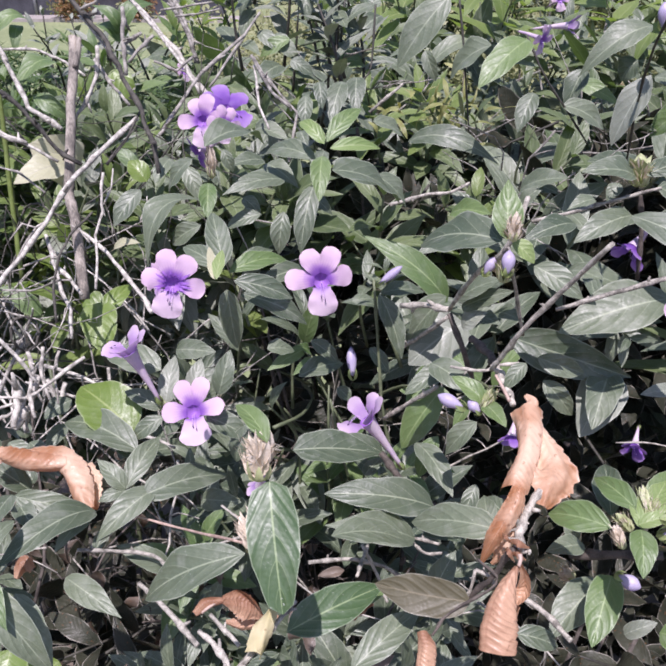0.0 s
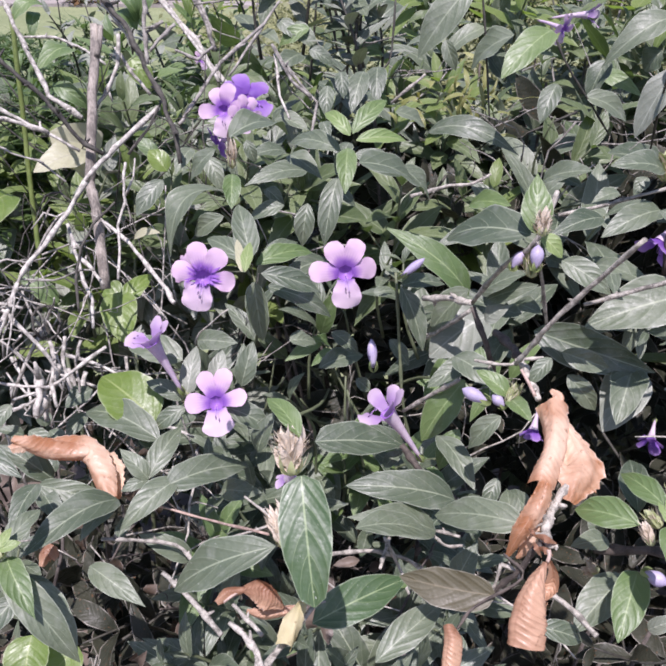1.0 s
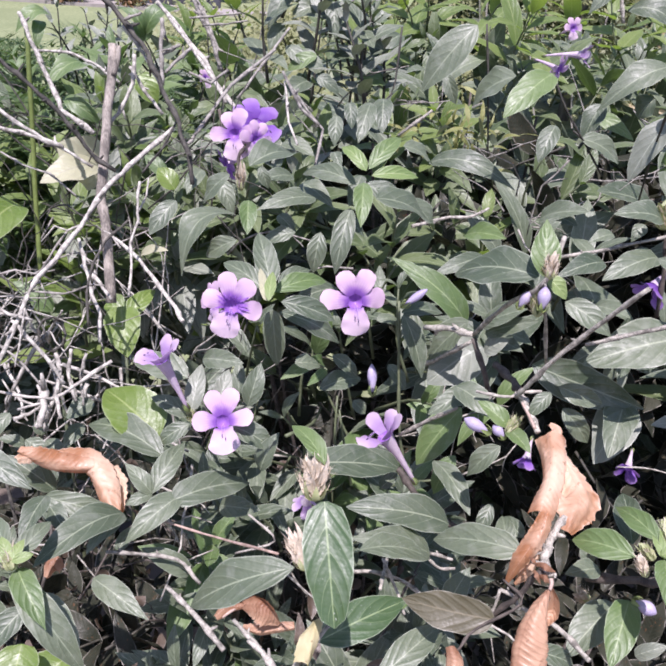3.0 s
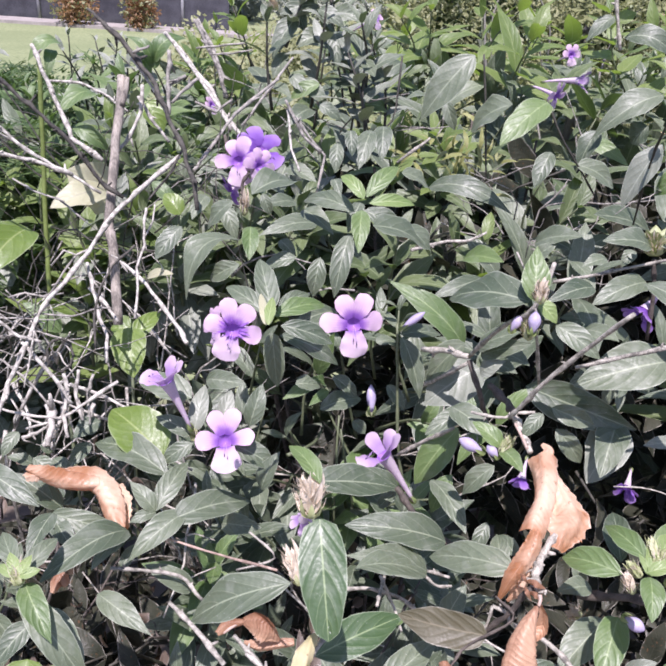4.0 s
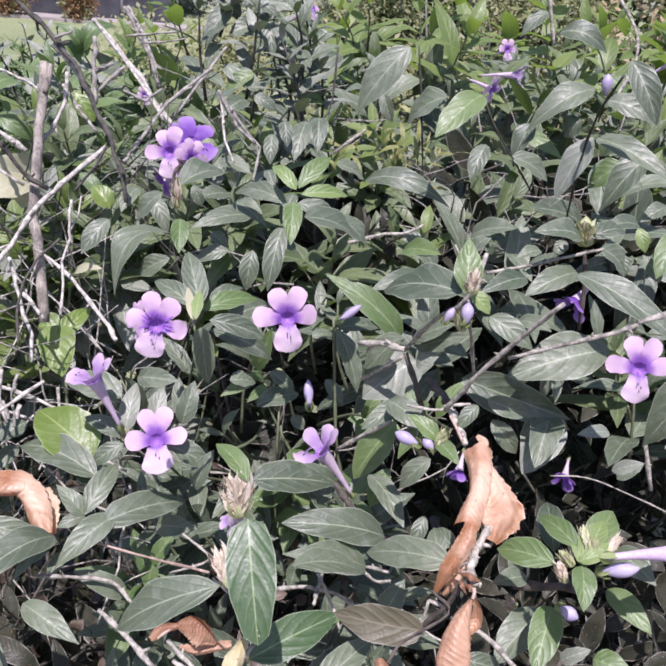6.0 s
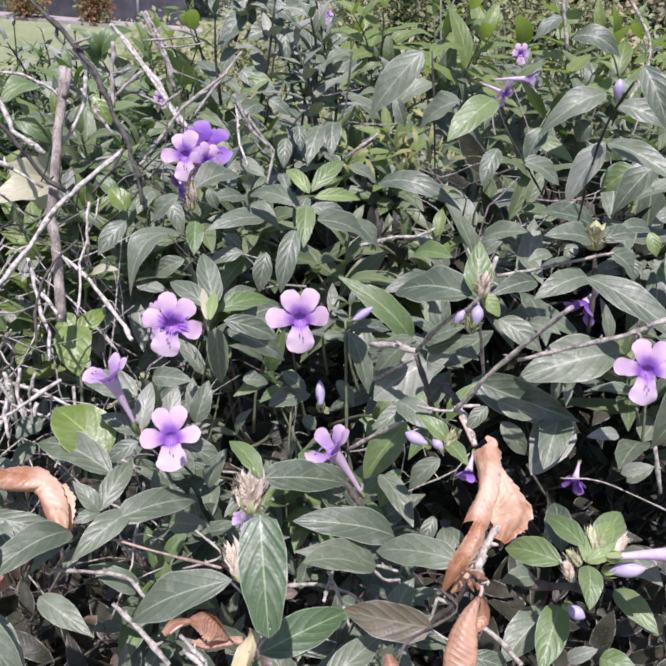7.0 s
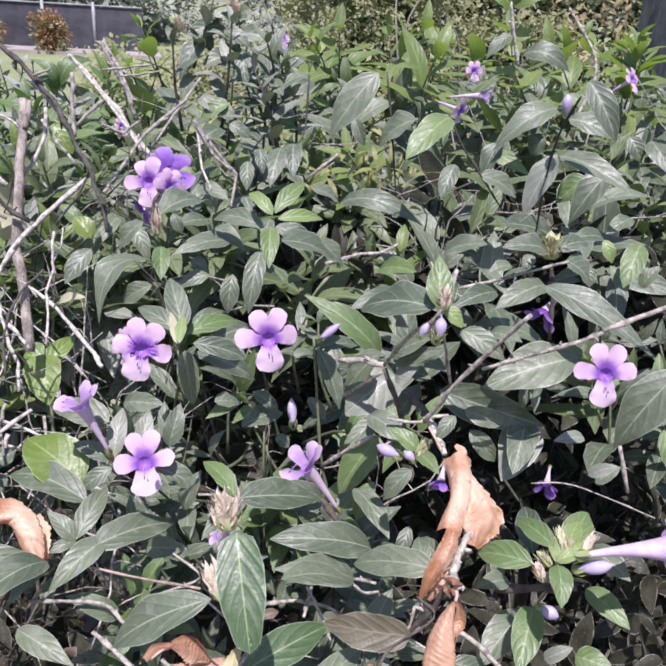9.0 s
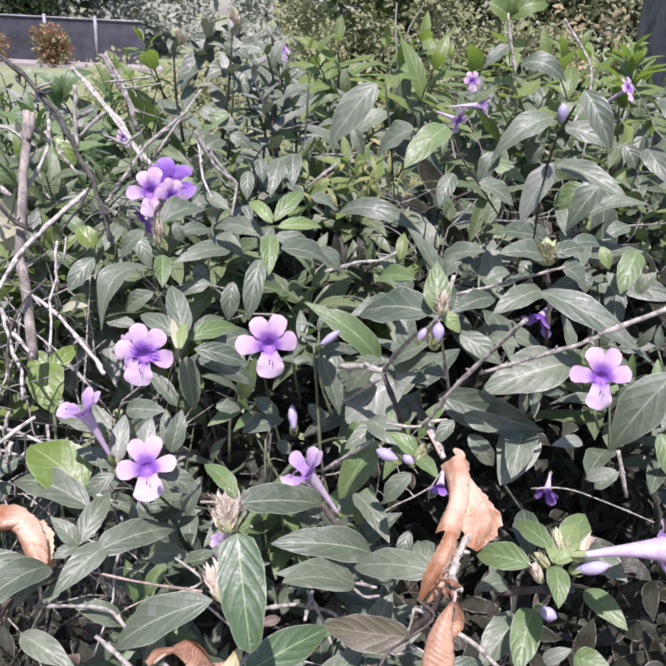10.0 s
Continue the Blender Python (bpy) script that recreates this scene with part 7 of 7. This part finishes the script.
def twig_heap(count, xs, ys, zs, spans, radii, lift, limit=None):
    heap = Heap()
    while count:
        start = np.array([rng.uniform(*xs), rng.uniform(*ys), rng.uniform(*zs)])
        way = unit(rng.normal(size=3) * np.array([1.0, 0.5, 0.8]) + np.array([0.0, 0, lift]))
        line = kinked(start, way, rng.uniform(*spans), 5, 0.17)
        if limit and max(p[2] - crown_height(p[0], p[1]) for p in line) > limit:
            continue
        r = rng.uniform(*radii)
        heap.add(*tube(line, np.linspace(r, r * 0.5, len(line)), 6))
        for k in (1, 2, 3, 4):
            if rng.random() < 0.6:
                side = kinked(line[k], rng.normal(size=3), rng.uniform(0.012, 0.04), 3, 0.4)
                heap.add(*tube(side, np.linspace(r * 0.6, r * 0.35, len(side)), 5))
        count -= 1
    return heap


twig_heap(24, (-0.36, -0.12), (0.46, 0.62), (1.13, 1.24), (0.05, 0.15), (0.0004, 0.0012), 0.25).part("brushwood", WOOD["pale"], DEAD, "tangle of thin bleached dead twigs")
twig_heap(14, (-0.38, -0.16), (0.46, 0.60), (1.12, 1.20), (0.04, 0.10), (0.0014, 0.0026), 0.1).part("brushwood", WOOD["pale"], DEAD, "short bleached broken sticks")
twig_heap(22, (-0.36, -0.12), (0.48, 0.64), (1.10, 1.28), (0.05, 0.15), (0.0004, 0.0011), 0.35).part("brushwood", WOOD["greydead"], DEAD, "tangle of thin grey dead twigs")
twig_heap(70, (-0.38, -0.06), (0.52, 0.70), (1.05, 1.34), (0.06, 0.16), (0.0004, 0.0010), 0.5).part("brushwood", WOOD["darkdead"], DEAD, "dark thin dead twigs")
tuft = Heap()
for k in range(44):
    at = np.array(STRAW_AT) + rng.normal(size=3) * np.array([0.028, 0.05, 0.016])
    way = unit(rng.normal(size=3) * np.array([1, 0.6, 0.8]) + np.array([0, -0.2, 0.3]))
    tuft.add(*blade(at, at + way * rng.uniform(0.012, 0.030), rng.uniform(0.0025, 0.006), np.array([0, -0.5, 0.8]) + rng.normal(size=3) * 0.3, bend=rng.uniform(0.05, 0.35), fold=0.4, curl=0.3, across=4, along=7, seed=rng.uniform(0, 9)))
tuft.part("withered_tuft", DRY["tuft"], REAR, "yellow-green withered leaf tuft between the leaves")
twig_heap(66, (-0.35, 0.09), (0.34, 0.62), (0.80, 1.02), (0.08, 0.20), (0.0008, 0.0017), 0.7, -0.06).part("brushwood", WOOD["bark"], FRONT, "grey woody stems inside the shrub")
twig_heap(26, (-0.22, 0.14), (0.34, 0.58), (1.00, 1.20), (0.05, 0.12), (0.0006, 0.0013), 0.3, -0.012).part("brushwood", WOOD["twig"], FRONT, "thin grey twigs among the leaves")
twig_heap(50, (-0.12, 0.60), (0.60, 1.00), (1.20, 1.36), (0.05, 0.12), (0.0006, 0.0013), 0.6, 0.0).part("brushwood", WOOD["greydead"], REAR, "thin grey twigs among the leaves")
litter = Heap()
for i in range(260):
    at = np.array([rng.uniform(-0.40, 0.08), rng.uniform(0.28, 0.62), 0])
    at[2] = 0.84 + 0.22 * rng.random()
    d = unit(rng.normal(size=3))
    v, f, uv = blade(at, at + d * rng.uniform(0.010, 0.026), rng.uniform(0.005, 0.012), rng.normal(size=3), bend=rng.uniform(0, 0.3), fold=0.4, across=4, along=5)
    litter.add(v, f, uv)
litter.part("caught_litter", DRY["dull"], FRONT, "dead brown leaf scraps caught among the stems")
# inner leaves coloured dark so that gaps in the crown read as shade
gap_shade, stalks = Heap(), Heap()
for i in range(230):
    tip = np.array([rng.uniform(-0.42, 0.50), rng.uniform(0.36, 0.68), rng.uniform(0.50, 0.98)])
    sprig(gap_shade, stalks, tip, np.array([0, -0.2, 0.7]) + rng.normal(size=3) * 0.5, rng.uniform(0.08, 0.14), rng.uniform(0.045, 0.075))
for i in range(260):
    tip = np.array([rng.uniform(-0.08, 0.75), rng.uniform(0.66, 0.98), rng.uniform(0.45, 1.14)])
    sprig(gap_shade, stalks, tip, np.array([0, -0.2, 0.7]) + rng.normal(size=3) * 0.5, rng.uniform(0.08, 0.14), rng.uniform(0.055, 0.09))
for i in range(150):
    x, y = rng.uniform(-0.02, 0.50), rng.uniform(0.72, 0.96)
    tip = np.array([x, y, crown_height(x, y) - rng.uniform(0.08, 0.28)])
    sprig(gap_shade, stalks, tip, np.array([0, -0.2, 0.7]) + rng.normal(size=3) * 0.5, rng.uniform(0.08, 0.14), rng.uniform(0.055, 0.09))
gap_shade.part("withered_foliage", DRY["gap_shade"], FRONT, "dark-coloured leaves standing in for shade inside the shrub")
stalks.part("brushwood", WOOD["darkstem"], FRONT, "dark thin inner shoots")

# ---- feathery plant ----
fern = thing("feathery_fern", (-0.62, 1.25, 0.0), "feathery bright green fern mound beside the lawn", "fern")
needles = plain_material("fern_green", (0.036, 0.068, 0.019), (0.088, 0.142, 0.044), 0.5, 90, 0.0, 0.001, 0.2, (0.09, 0.18, 0.03))
rest = Heap()
for i in range(1150):
    plume = Heap() if i < 280 else rest
    root = np.array([rng.uniform(-1.0, -0.25), rng.uniform(0.74, 1.30), rng.uniform(1.14, 1.345)])
    root[2] -= 0.05 * max(0.0, (root[0] + 0.42) / 0.2)
    way = unit(np.array([rng.normal() * 0.9, rng.normal() * 0.5 - 0.3, rng.uniform(0.0, 0.5)]))
    span = rng.uniform(0.07, 0.14)
    sag = np.array([0, 0, -span * 0.45])
    side = unit(np.cross(way, [0, 0, 1.0]))
    for k in range(16):
        h = 0.1 + 0.9 * k / 16
        at = root + way * span * h + sag * h * h
        for sgn in (-1, 1):
            size = 0.020 * math.sin(math.pi * min(1, h * 0.9 + 0.1)) + 0.004
            end = at + (side * sgn + way * 0.5 + rng.normal(size=3) * 0.3) * size
            w = np.cross(unit(end - at), [0, 0, 1.0]) * 0.0016
            plume.add(np.array([at - w, at + w, (at + end) / 2 + w * 1.3, end, (at + end) / 2 - w * 1.3]), [[0, 1, 2, 3, 4]])
    if i < 280:
        part("frond", np.vstack(plume.v), plume.f, needles, fern, "", smooth=False)
rest.part("fronds_behind", needles, fern, "dense further fronds", smooth=False)

# ---- ground ----
n = Nodes("ground_lawn_and_soil")
where = n.place()
sep = n.tree.nodes.new("ShaderNodeSeparateXYZ")
n.put(sep.inputs[0], where)
grass = n.mix(n.step(n.noise(0.6, 4.0), 0.35, 0.65), (0.19, 0.222, 0.105), (0.26, 0.288, 0.148))
grass = n.mix(n.step(n.noise(14.0, 5.0), 0.4, 0.65), grass, (0.155, 0.186, 0.080))
soil = n.mix(n.step(n.noise(9.0, 6.0), 0.35, 0.65), (0.05, 0.036, 0.026), (0.13, 0.10, 0.075))
border = n.step(n.math("ADD", sep.outputs["Y"], n.math("MULTIPLY", n.noise(1.5), 0.8)), 2.6, 2.9)
n.bump(n.noise(60.0, 6.0), 0.3, 0.006)
lawn_mat = n.finish(n.mix(border, soil, grass), 0.85)
span = 1500.0
rows = np.concatenate([[-span, -60, -15], np.linspace(-5, 25, 31), [40, 90, 250, span]])
cols = np.concatenate([[-span, -100, -40], np.linspace(-20, 20, 31), [40, 100, span]])
gx, gy = np.meshgrid(cols, rows)
gz = 0.02 * np.sin(gx * 0.9) * np.cos(gy * 0.7) * (np.abs(gy) < 20)
ground = part("ground", np.stack([gx, gy, gz], -1).reshape(-1, 3), grid_faces(len(rows), len(cols)), lawn_mat, None, origin=(0, 0, 0))
tagged(ground, "sunlit mown lawn with bare soil under the shrubs", "ground", kind="structure")


def box(center, size, bevel=0.0):
    bm = bmesh.new()
    bmesh.ops.create_cube(bm, size=1.0)
    bmesh.ops.scale(bm, vec=size, verts=bm.verts)
    if bevel:
        bmesh.ops.bevel(bm, geom=bm.edges[:], offset=bevel, segments=2, affect="EDGES")
    verts = np.array([v.co[:] for v in bm.verts]) + np.asarray(center)
    bm.verts.index_update()
    faces = [[v.index for v in f.verts] for f in bm.faces]
    bm.free()
    return verts, faces


# ---- distance: path, fence, border bushes, trees ----
concrete = plain_material("path_concrete", (0.24, 0.215, 0.20), (0.36, 0.325, 0.30), 0.85, 2.0, 0.3, 0.01)
verts, faces = box((-23, 21.4, 0.03), (44, 1.5, 0.10), 0.01)
tagged(part("pavement", verts, faces, concrete, None, smooth=False), "pale concrete path along the fence", "path", kind="structure")

mesh_grey = plain_material("fence_mesh_grey", (0.026, 0.026, 0.034), (0.070, 0.070, 0.084), 0.7, 3.0, 0.3, 0.01)
post_grey = plain_material("fence_post_grey", (0.22, 0.22, 0.23), (0.34, 0.34, 0.35), 0.5, 8.0)
fence = thing("fence", (-4.5, 22.4, 0), "low dark grey mesh fence with pale posts", "fence")
for i in range(6):
    x = -11.5 + i * 1.36
    verts, faces = tube([(x, 22.4, 0.0), (x, 22.4, 0.65), (x, 22.4, 1.27)], 0.045, 10)
    part("post", verts, faces, post_grey, fence)
    verts, faces = box((x + 0.68, 22.43, 0.60), (1.26, 0.02, 1.12), 0.006)
    part("panel", verts, faces, mesh_grey, fence, smooth=False)
    verts, faces = tube([(x + 0.05, 22.4, 1.19), (x + 0.68, 22.4, 1.19), (x + 1.31, 22.4, 1.19)], 0.022, 8)
    part("rail", verts, faces, post_grey, fence)


def cluster(heap, center, radius, count, size, flat=1.0, shell=0.55, calm=False):
    """Loose leaves round a centre, thinning towards the outside. calm: all turned to the light alike."""
    c = np.asarray(center, float)
    for _ in range(count):
        d = unit(rng.normal(size=3))
        r = radius * (shell + (1 - shell) * rng.random()) * (1 + 0.25 * math.sin(d[0] * 5 + c[0]) * math.sin(d[2] * 4))
        at = c + d * r * np.array([1, 1, flat])
        if calm:
            facing = unit(rng.normal(size=3) * 0.42 + np.array([0.0, -0.6, 0.75]))
            way = unit(np.cross(facing, rng.normal(size=3)))
            w = np.cross(facing, way)
        else:
            way = unit(rng.normal(size=3) + d * 0.6)
            w = unit(np.cross(way, rng.normal(size=3)))
        s = size * rng.uniform(0.6, 1.3)
        q = np.array([at, at + way * s * 0.45 + w * s * 0.24, at + way * s, at + way * s * 0.45 - w * s * 0.24])
        heap.add(q, [[0, 1, 2], [0, 2, 3]], np.array([[0.5, 0], [1, 0.5], [0.5, 1], [0, 0.5]]))


inner = Heap()
for k in range(260):
    x = rng.uniform(-0.8, 1.3)
    cluster(inner, (x, rng.uniform(1.02, 1.7) if x > -0.06 else rng.uniform(1.25, 1.75), rng.uniform(0.30, 1.20)), 0.13, 55, 0.07, 1.0, 0.2)
inner.part("foliage", LEAF["m"], REAR, "shaded inner leaves")
def leafy(name, low, high, glow):
    return plain_material(name, low, high, 0.55, 1.2, 0.0, 0.001, 0.3, glow)


# low leaf colour that stands in for shade in far trees, hedge and thicket
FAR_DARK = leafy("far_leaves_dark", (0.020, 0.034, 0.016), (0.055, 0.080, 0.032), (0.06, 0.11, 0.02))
FAR_OLIVE = leafy("far_leaves_olive", (0.175, 0.192, 0.085), (0.290, 0.300, 0.150), (0.36, 0.39, 0.14))
FAR_RED = leafy("croton_leaves", (0.19, 0.095, 0.055), (0.37, 0.235, 0.12), (0.36, 0.2, 0.08))
FAR_YELLOW = leafy("thicket_leaves_yellow", (0.28, 0.22, 0.11), (0.52, 0.42, 0.26), (0.5, 0.4, 0.18))
# lightened grey-green: distance haze is put into the leaf colour
FAR_HAZED = leafy("far_leaves_hazed", (0.19, 0.21, 0.165), (0.34, 0.365, 0.30), (0.28, 0.32, 0.16))
TRUNK = plain_material("tree_bark_grey", (0.055, 0.053, 0.053), (0.210, 0.203, 0.200), 0.9, 9.0, 0.9, 0.02, stretch=(1, 1, 0.3))

for x, y, s in ((-5.55, 21.0, 0.70), (-7.3, 21.0, 1.0)):
    bush = thing("croton_bush", (x, y, 0), "red and yellow-green croton bush before the fence", "bush", "croton bushes")
    verts, faces = tube([(x, y, 0), (x + 0.03, y, 0.3), (x, y, 0.6)], [0.05, 0.04, 0.02], 7)
    part("stem", verts, faces, WOOD["bark"], bush)
    heap = Heap()
    for k in range(20):
        a = k * 2.4
        cluster(heap, (x + math.cos(a) * s * 0.45 * (k % 3) / 2, y + math.sin(a) * s * 0.35, 0.22 + 0.66 * k / 20), 0.25, 80, 0.12)
    heap.part("foliage", FAR_RED, bush, "red and orange croton leaves", smooth=False)
    heap = Heap()
    for k in range(9):
        a = k * 1.9
        cluster(heap, (x + math.cos(a) * s * 0.4, y - 0.1 + math.sin(a) * s * 0.3, 0.12 + 0.085 * k), 0.22, 44, 0.12)
    heap.part("green_leaves", FAR_OLIVE, bush, "yellow-green croton leaves", smooth=False)


def tree(x, y, height, spread, trunk_r, mat, leaf_size, count, label, low=0.35):
    t = thing("tree", (x, y, 0), label, "tree", "trees beyond the lawn")
    lean = rng.normal() * 0.2
    line = smooth_line([(x, y, 0), (x + lean * 0.4, y, height * 0.35), (x + lean, y + 0.1, height * 0.8)], 5)
    verts, faces = tube(line, np.linspace(trunk_r, trunk_r * 0.3, len(line)), 10)
    part("trunk", verts, faces, TRUNK, t)
    crown = Heap()
    for k in range(16):
        a = rng.uniform(0, 6.28)
        h = rng.uniform(low, 1.0)
        r = spread * rng.uniform(0.15, 0.75) * (1.15 - 0.6 * h)
        c = np.array([x + lean + r * math.cos(a), y + r * math.sin(a), height * h])
        limb = smooth_line([(x + lean * h, y, height * h * 0.75), ((x + lean + c[0]) / 2, (y + c[1]) / 2, height * (h - 0.06)), c], 3)
        v, f = tube(limb, np.linspace(trunk_r * 0.3, trunk_r * 0.08, len(limb)), 6)
        if k < 6:
            part("limb", v, f, TRUNK, t)
        cluster(crown, c, spread * rng.uniform(0.28, 0.45), count, leaf_size, 0.75, calm=mat is not FAR_DARK)
    crown.part("crown", mat, t, "loose crown of small leaves", smooth=False)
    return t


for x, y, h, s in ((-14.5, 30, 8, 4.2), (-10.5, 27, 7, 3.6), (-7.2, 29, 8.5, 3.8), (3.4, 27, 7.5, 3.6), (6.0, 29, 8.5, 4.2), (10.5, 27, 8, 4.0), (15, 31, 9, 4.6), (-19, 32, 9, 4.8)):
    tree(x, y, h, s, 0.22, FAR_DARK, 0.34, 110, "tree coloured dark for shade beyond the fence", low=0.14)
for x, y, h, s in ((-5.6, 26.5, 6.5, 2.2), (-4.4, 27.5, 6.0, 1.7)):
    tree(x, y, h, s, 0.2, FAR_HAZED, 0.26, 120, "pale grey-green tree beyond the fence", low=0.12)
for x, y, h, s in ((1.3, 9.5, 3.4, 1.4), (2.6, 8.6, 3.6, 1.6), (4.4, 8.8, 3.8, 1.8), (6.4, 9.5, 3.8, 1.9)):
    tree(x, y, h, s, 0.07, FAR_OLIVE, 0.09, 300, "olive-green vine-hung thicket tree behind the hedge", low=0.06)

heap = Heap()
thicket = thing("thicket", (2.6, 5.6, 0), "tangled thicket with yellowed leaves beside the tree trunk", "thicket")
for k in range(190):
    x, y = rng.uniform(-1.5, 6.0), rng.uniform(6.0, 8.4)
    top = 2.6 if x > 0.15 else 1.05
    cluster(heap, (x, y, rng.uniform(0.1, top)), rng.uniform(0.14, 0.40), 250, 0.062, 0.75, 0.35, calm=True)
heap.part("foliage", FAR_OLIVE, thicket, "olive thicket leaves", smooth=False)
heap = Heap()
for k in range(30):
    cluster(heap, (rng.uniform(2.0, 3.5), rng.uniform(5.3, 6.0), rng.uniform(0.2, 1.75)), rng.uniform(0.08, 0.2), 16, 0.085, calm=True)
heap.part("yellow_leaves", FAR_YELLOW, thicket, "yellowed leaves", smooth=False)
# back layer coloured dark, so the thicket's gaps look shaded
heap = Heap()
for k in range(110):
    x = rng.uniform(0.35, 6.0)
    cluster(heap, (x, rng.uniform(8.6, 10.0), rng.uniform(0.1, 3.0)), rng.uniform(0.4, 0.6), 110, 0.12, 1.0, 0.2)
heap.part("dark_leaves", FAR_DARK, thicket, "leaves coloured dark as shade deep in the thicket", smooth=False)
heap = Heap()
for k in range(14):
    at = np.array([rng.uniform(0.4, 4.2), rng.uniform(5.4, 6.6), rng.uniform(0.0, 0.9)])
    way = unit(rng.normal(size=3) * 0.5 + np.array([0, 0, 1.0]))
    v, f = tube(smooth_line([at, at + way * 0.5 + rng.normal(size=3) * 0.08, at + way * rng.uniform(0.8, 1.3)], 4), np.linspace(0.012, 0.004, 9), 5)
    heap.add(v, f)
heap.part("brushwood", WOOD["greydead"], thicket, "bare grey stems")

heap = Heap()
row = thing("hedge_row", (-3, 24.2, 0), "hedge row coloured dark for shade behind the fence", "hedge")
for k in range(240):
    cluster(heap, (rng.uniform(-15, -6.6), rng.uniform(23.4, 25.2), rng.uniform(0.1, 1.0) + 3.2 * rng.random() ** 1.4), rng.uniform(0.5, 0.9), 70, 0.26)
heap.part("foliage", FAR_DARK, row, "leaves coloured dark to read as shade", smooth=False)

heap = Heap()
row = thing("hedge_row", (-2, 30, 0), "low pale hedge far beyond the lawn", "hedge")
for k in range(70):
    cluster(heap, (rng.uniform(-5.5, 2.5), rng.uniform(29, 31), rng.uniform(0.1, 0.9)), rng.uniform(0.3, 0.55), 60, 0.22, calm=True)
heap.part("foliage", FAR_HAZED, row, "pale grey-green leaves", smooth=False)
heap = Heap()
row = thing("hedge_row", (-5, 40, 0), "row of trees coloured pale for haze, far beyond the fence", "hedge")
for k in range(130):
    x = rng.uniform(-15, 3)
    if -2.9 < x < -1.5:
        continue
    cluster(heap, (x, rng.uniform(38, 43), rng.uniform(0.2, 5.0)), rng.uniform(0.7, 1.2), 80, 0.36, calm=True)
heap.part("foliage", FAR_HAZED, row, "pale grey-green leaves", smooth=False)

big = thing("tree", (1.72, 3.0, 0), "thick grey tree trunk beside the hedge", "tree")
line = smooth_line([(1.72, 3.0, -0.02), (1.72, 3.0, 0.4), (1.73, 3.0, 1.4), (1.70, 3.02, 3.0), (1.74, 3.05, 5.0)], 8)
rad = np.interp(line[:, 2], (0, 0.3, 1.0, 5.0), (0.36, 0.27, 0.24, 0.17))
verts, faces = tube(line, rad, 28)
verts = verts + np.array([noise.noise(Vector(v) * 6.0) * 0.018 + noise.noise(Vector(v) * 17.0) * 0.008 for v in verts])[:, None] * np.array([1, 1, 0])
part("trunk", verts, faces, TRUNK, big, "rough grey bark")
crown = Heap()
for k in range(14):
    cluster(crown, (1.7 + rng.uniform(0.3, 2.2), 3.0 + rng.uniform(0.4, 3.0), 5.0 + rng.uniform(-0.3, 1.6)), 0.8, 90, 0.16)
# added bough, out of view, placed to throw shade on the upper trunk
for k in range(26):
    cluster(crown, (rng.uniform(1.15, 2.25), rng.uniform(1.55, 2.1), rng.uniform(4.0, 5.3)), 0.34, 110, 0.16, 1.0, 0.1)
# limb added to carry the unseen shading bough
limb = smooth_line([(1.72, 3.02, 3.6), (1.70, 2.5, 4.3), (1.68, 1.8, 4.7)], 5)
part("limb", *tube(limb, np.linspace(0.09, 0.03, len(limb)), 10), TRUNK, big)
crown.part("crown", FAR_DARK, big, "high leafy crown with an added unseen shading bough", smooth=False)
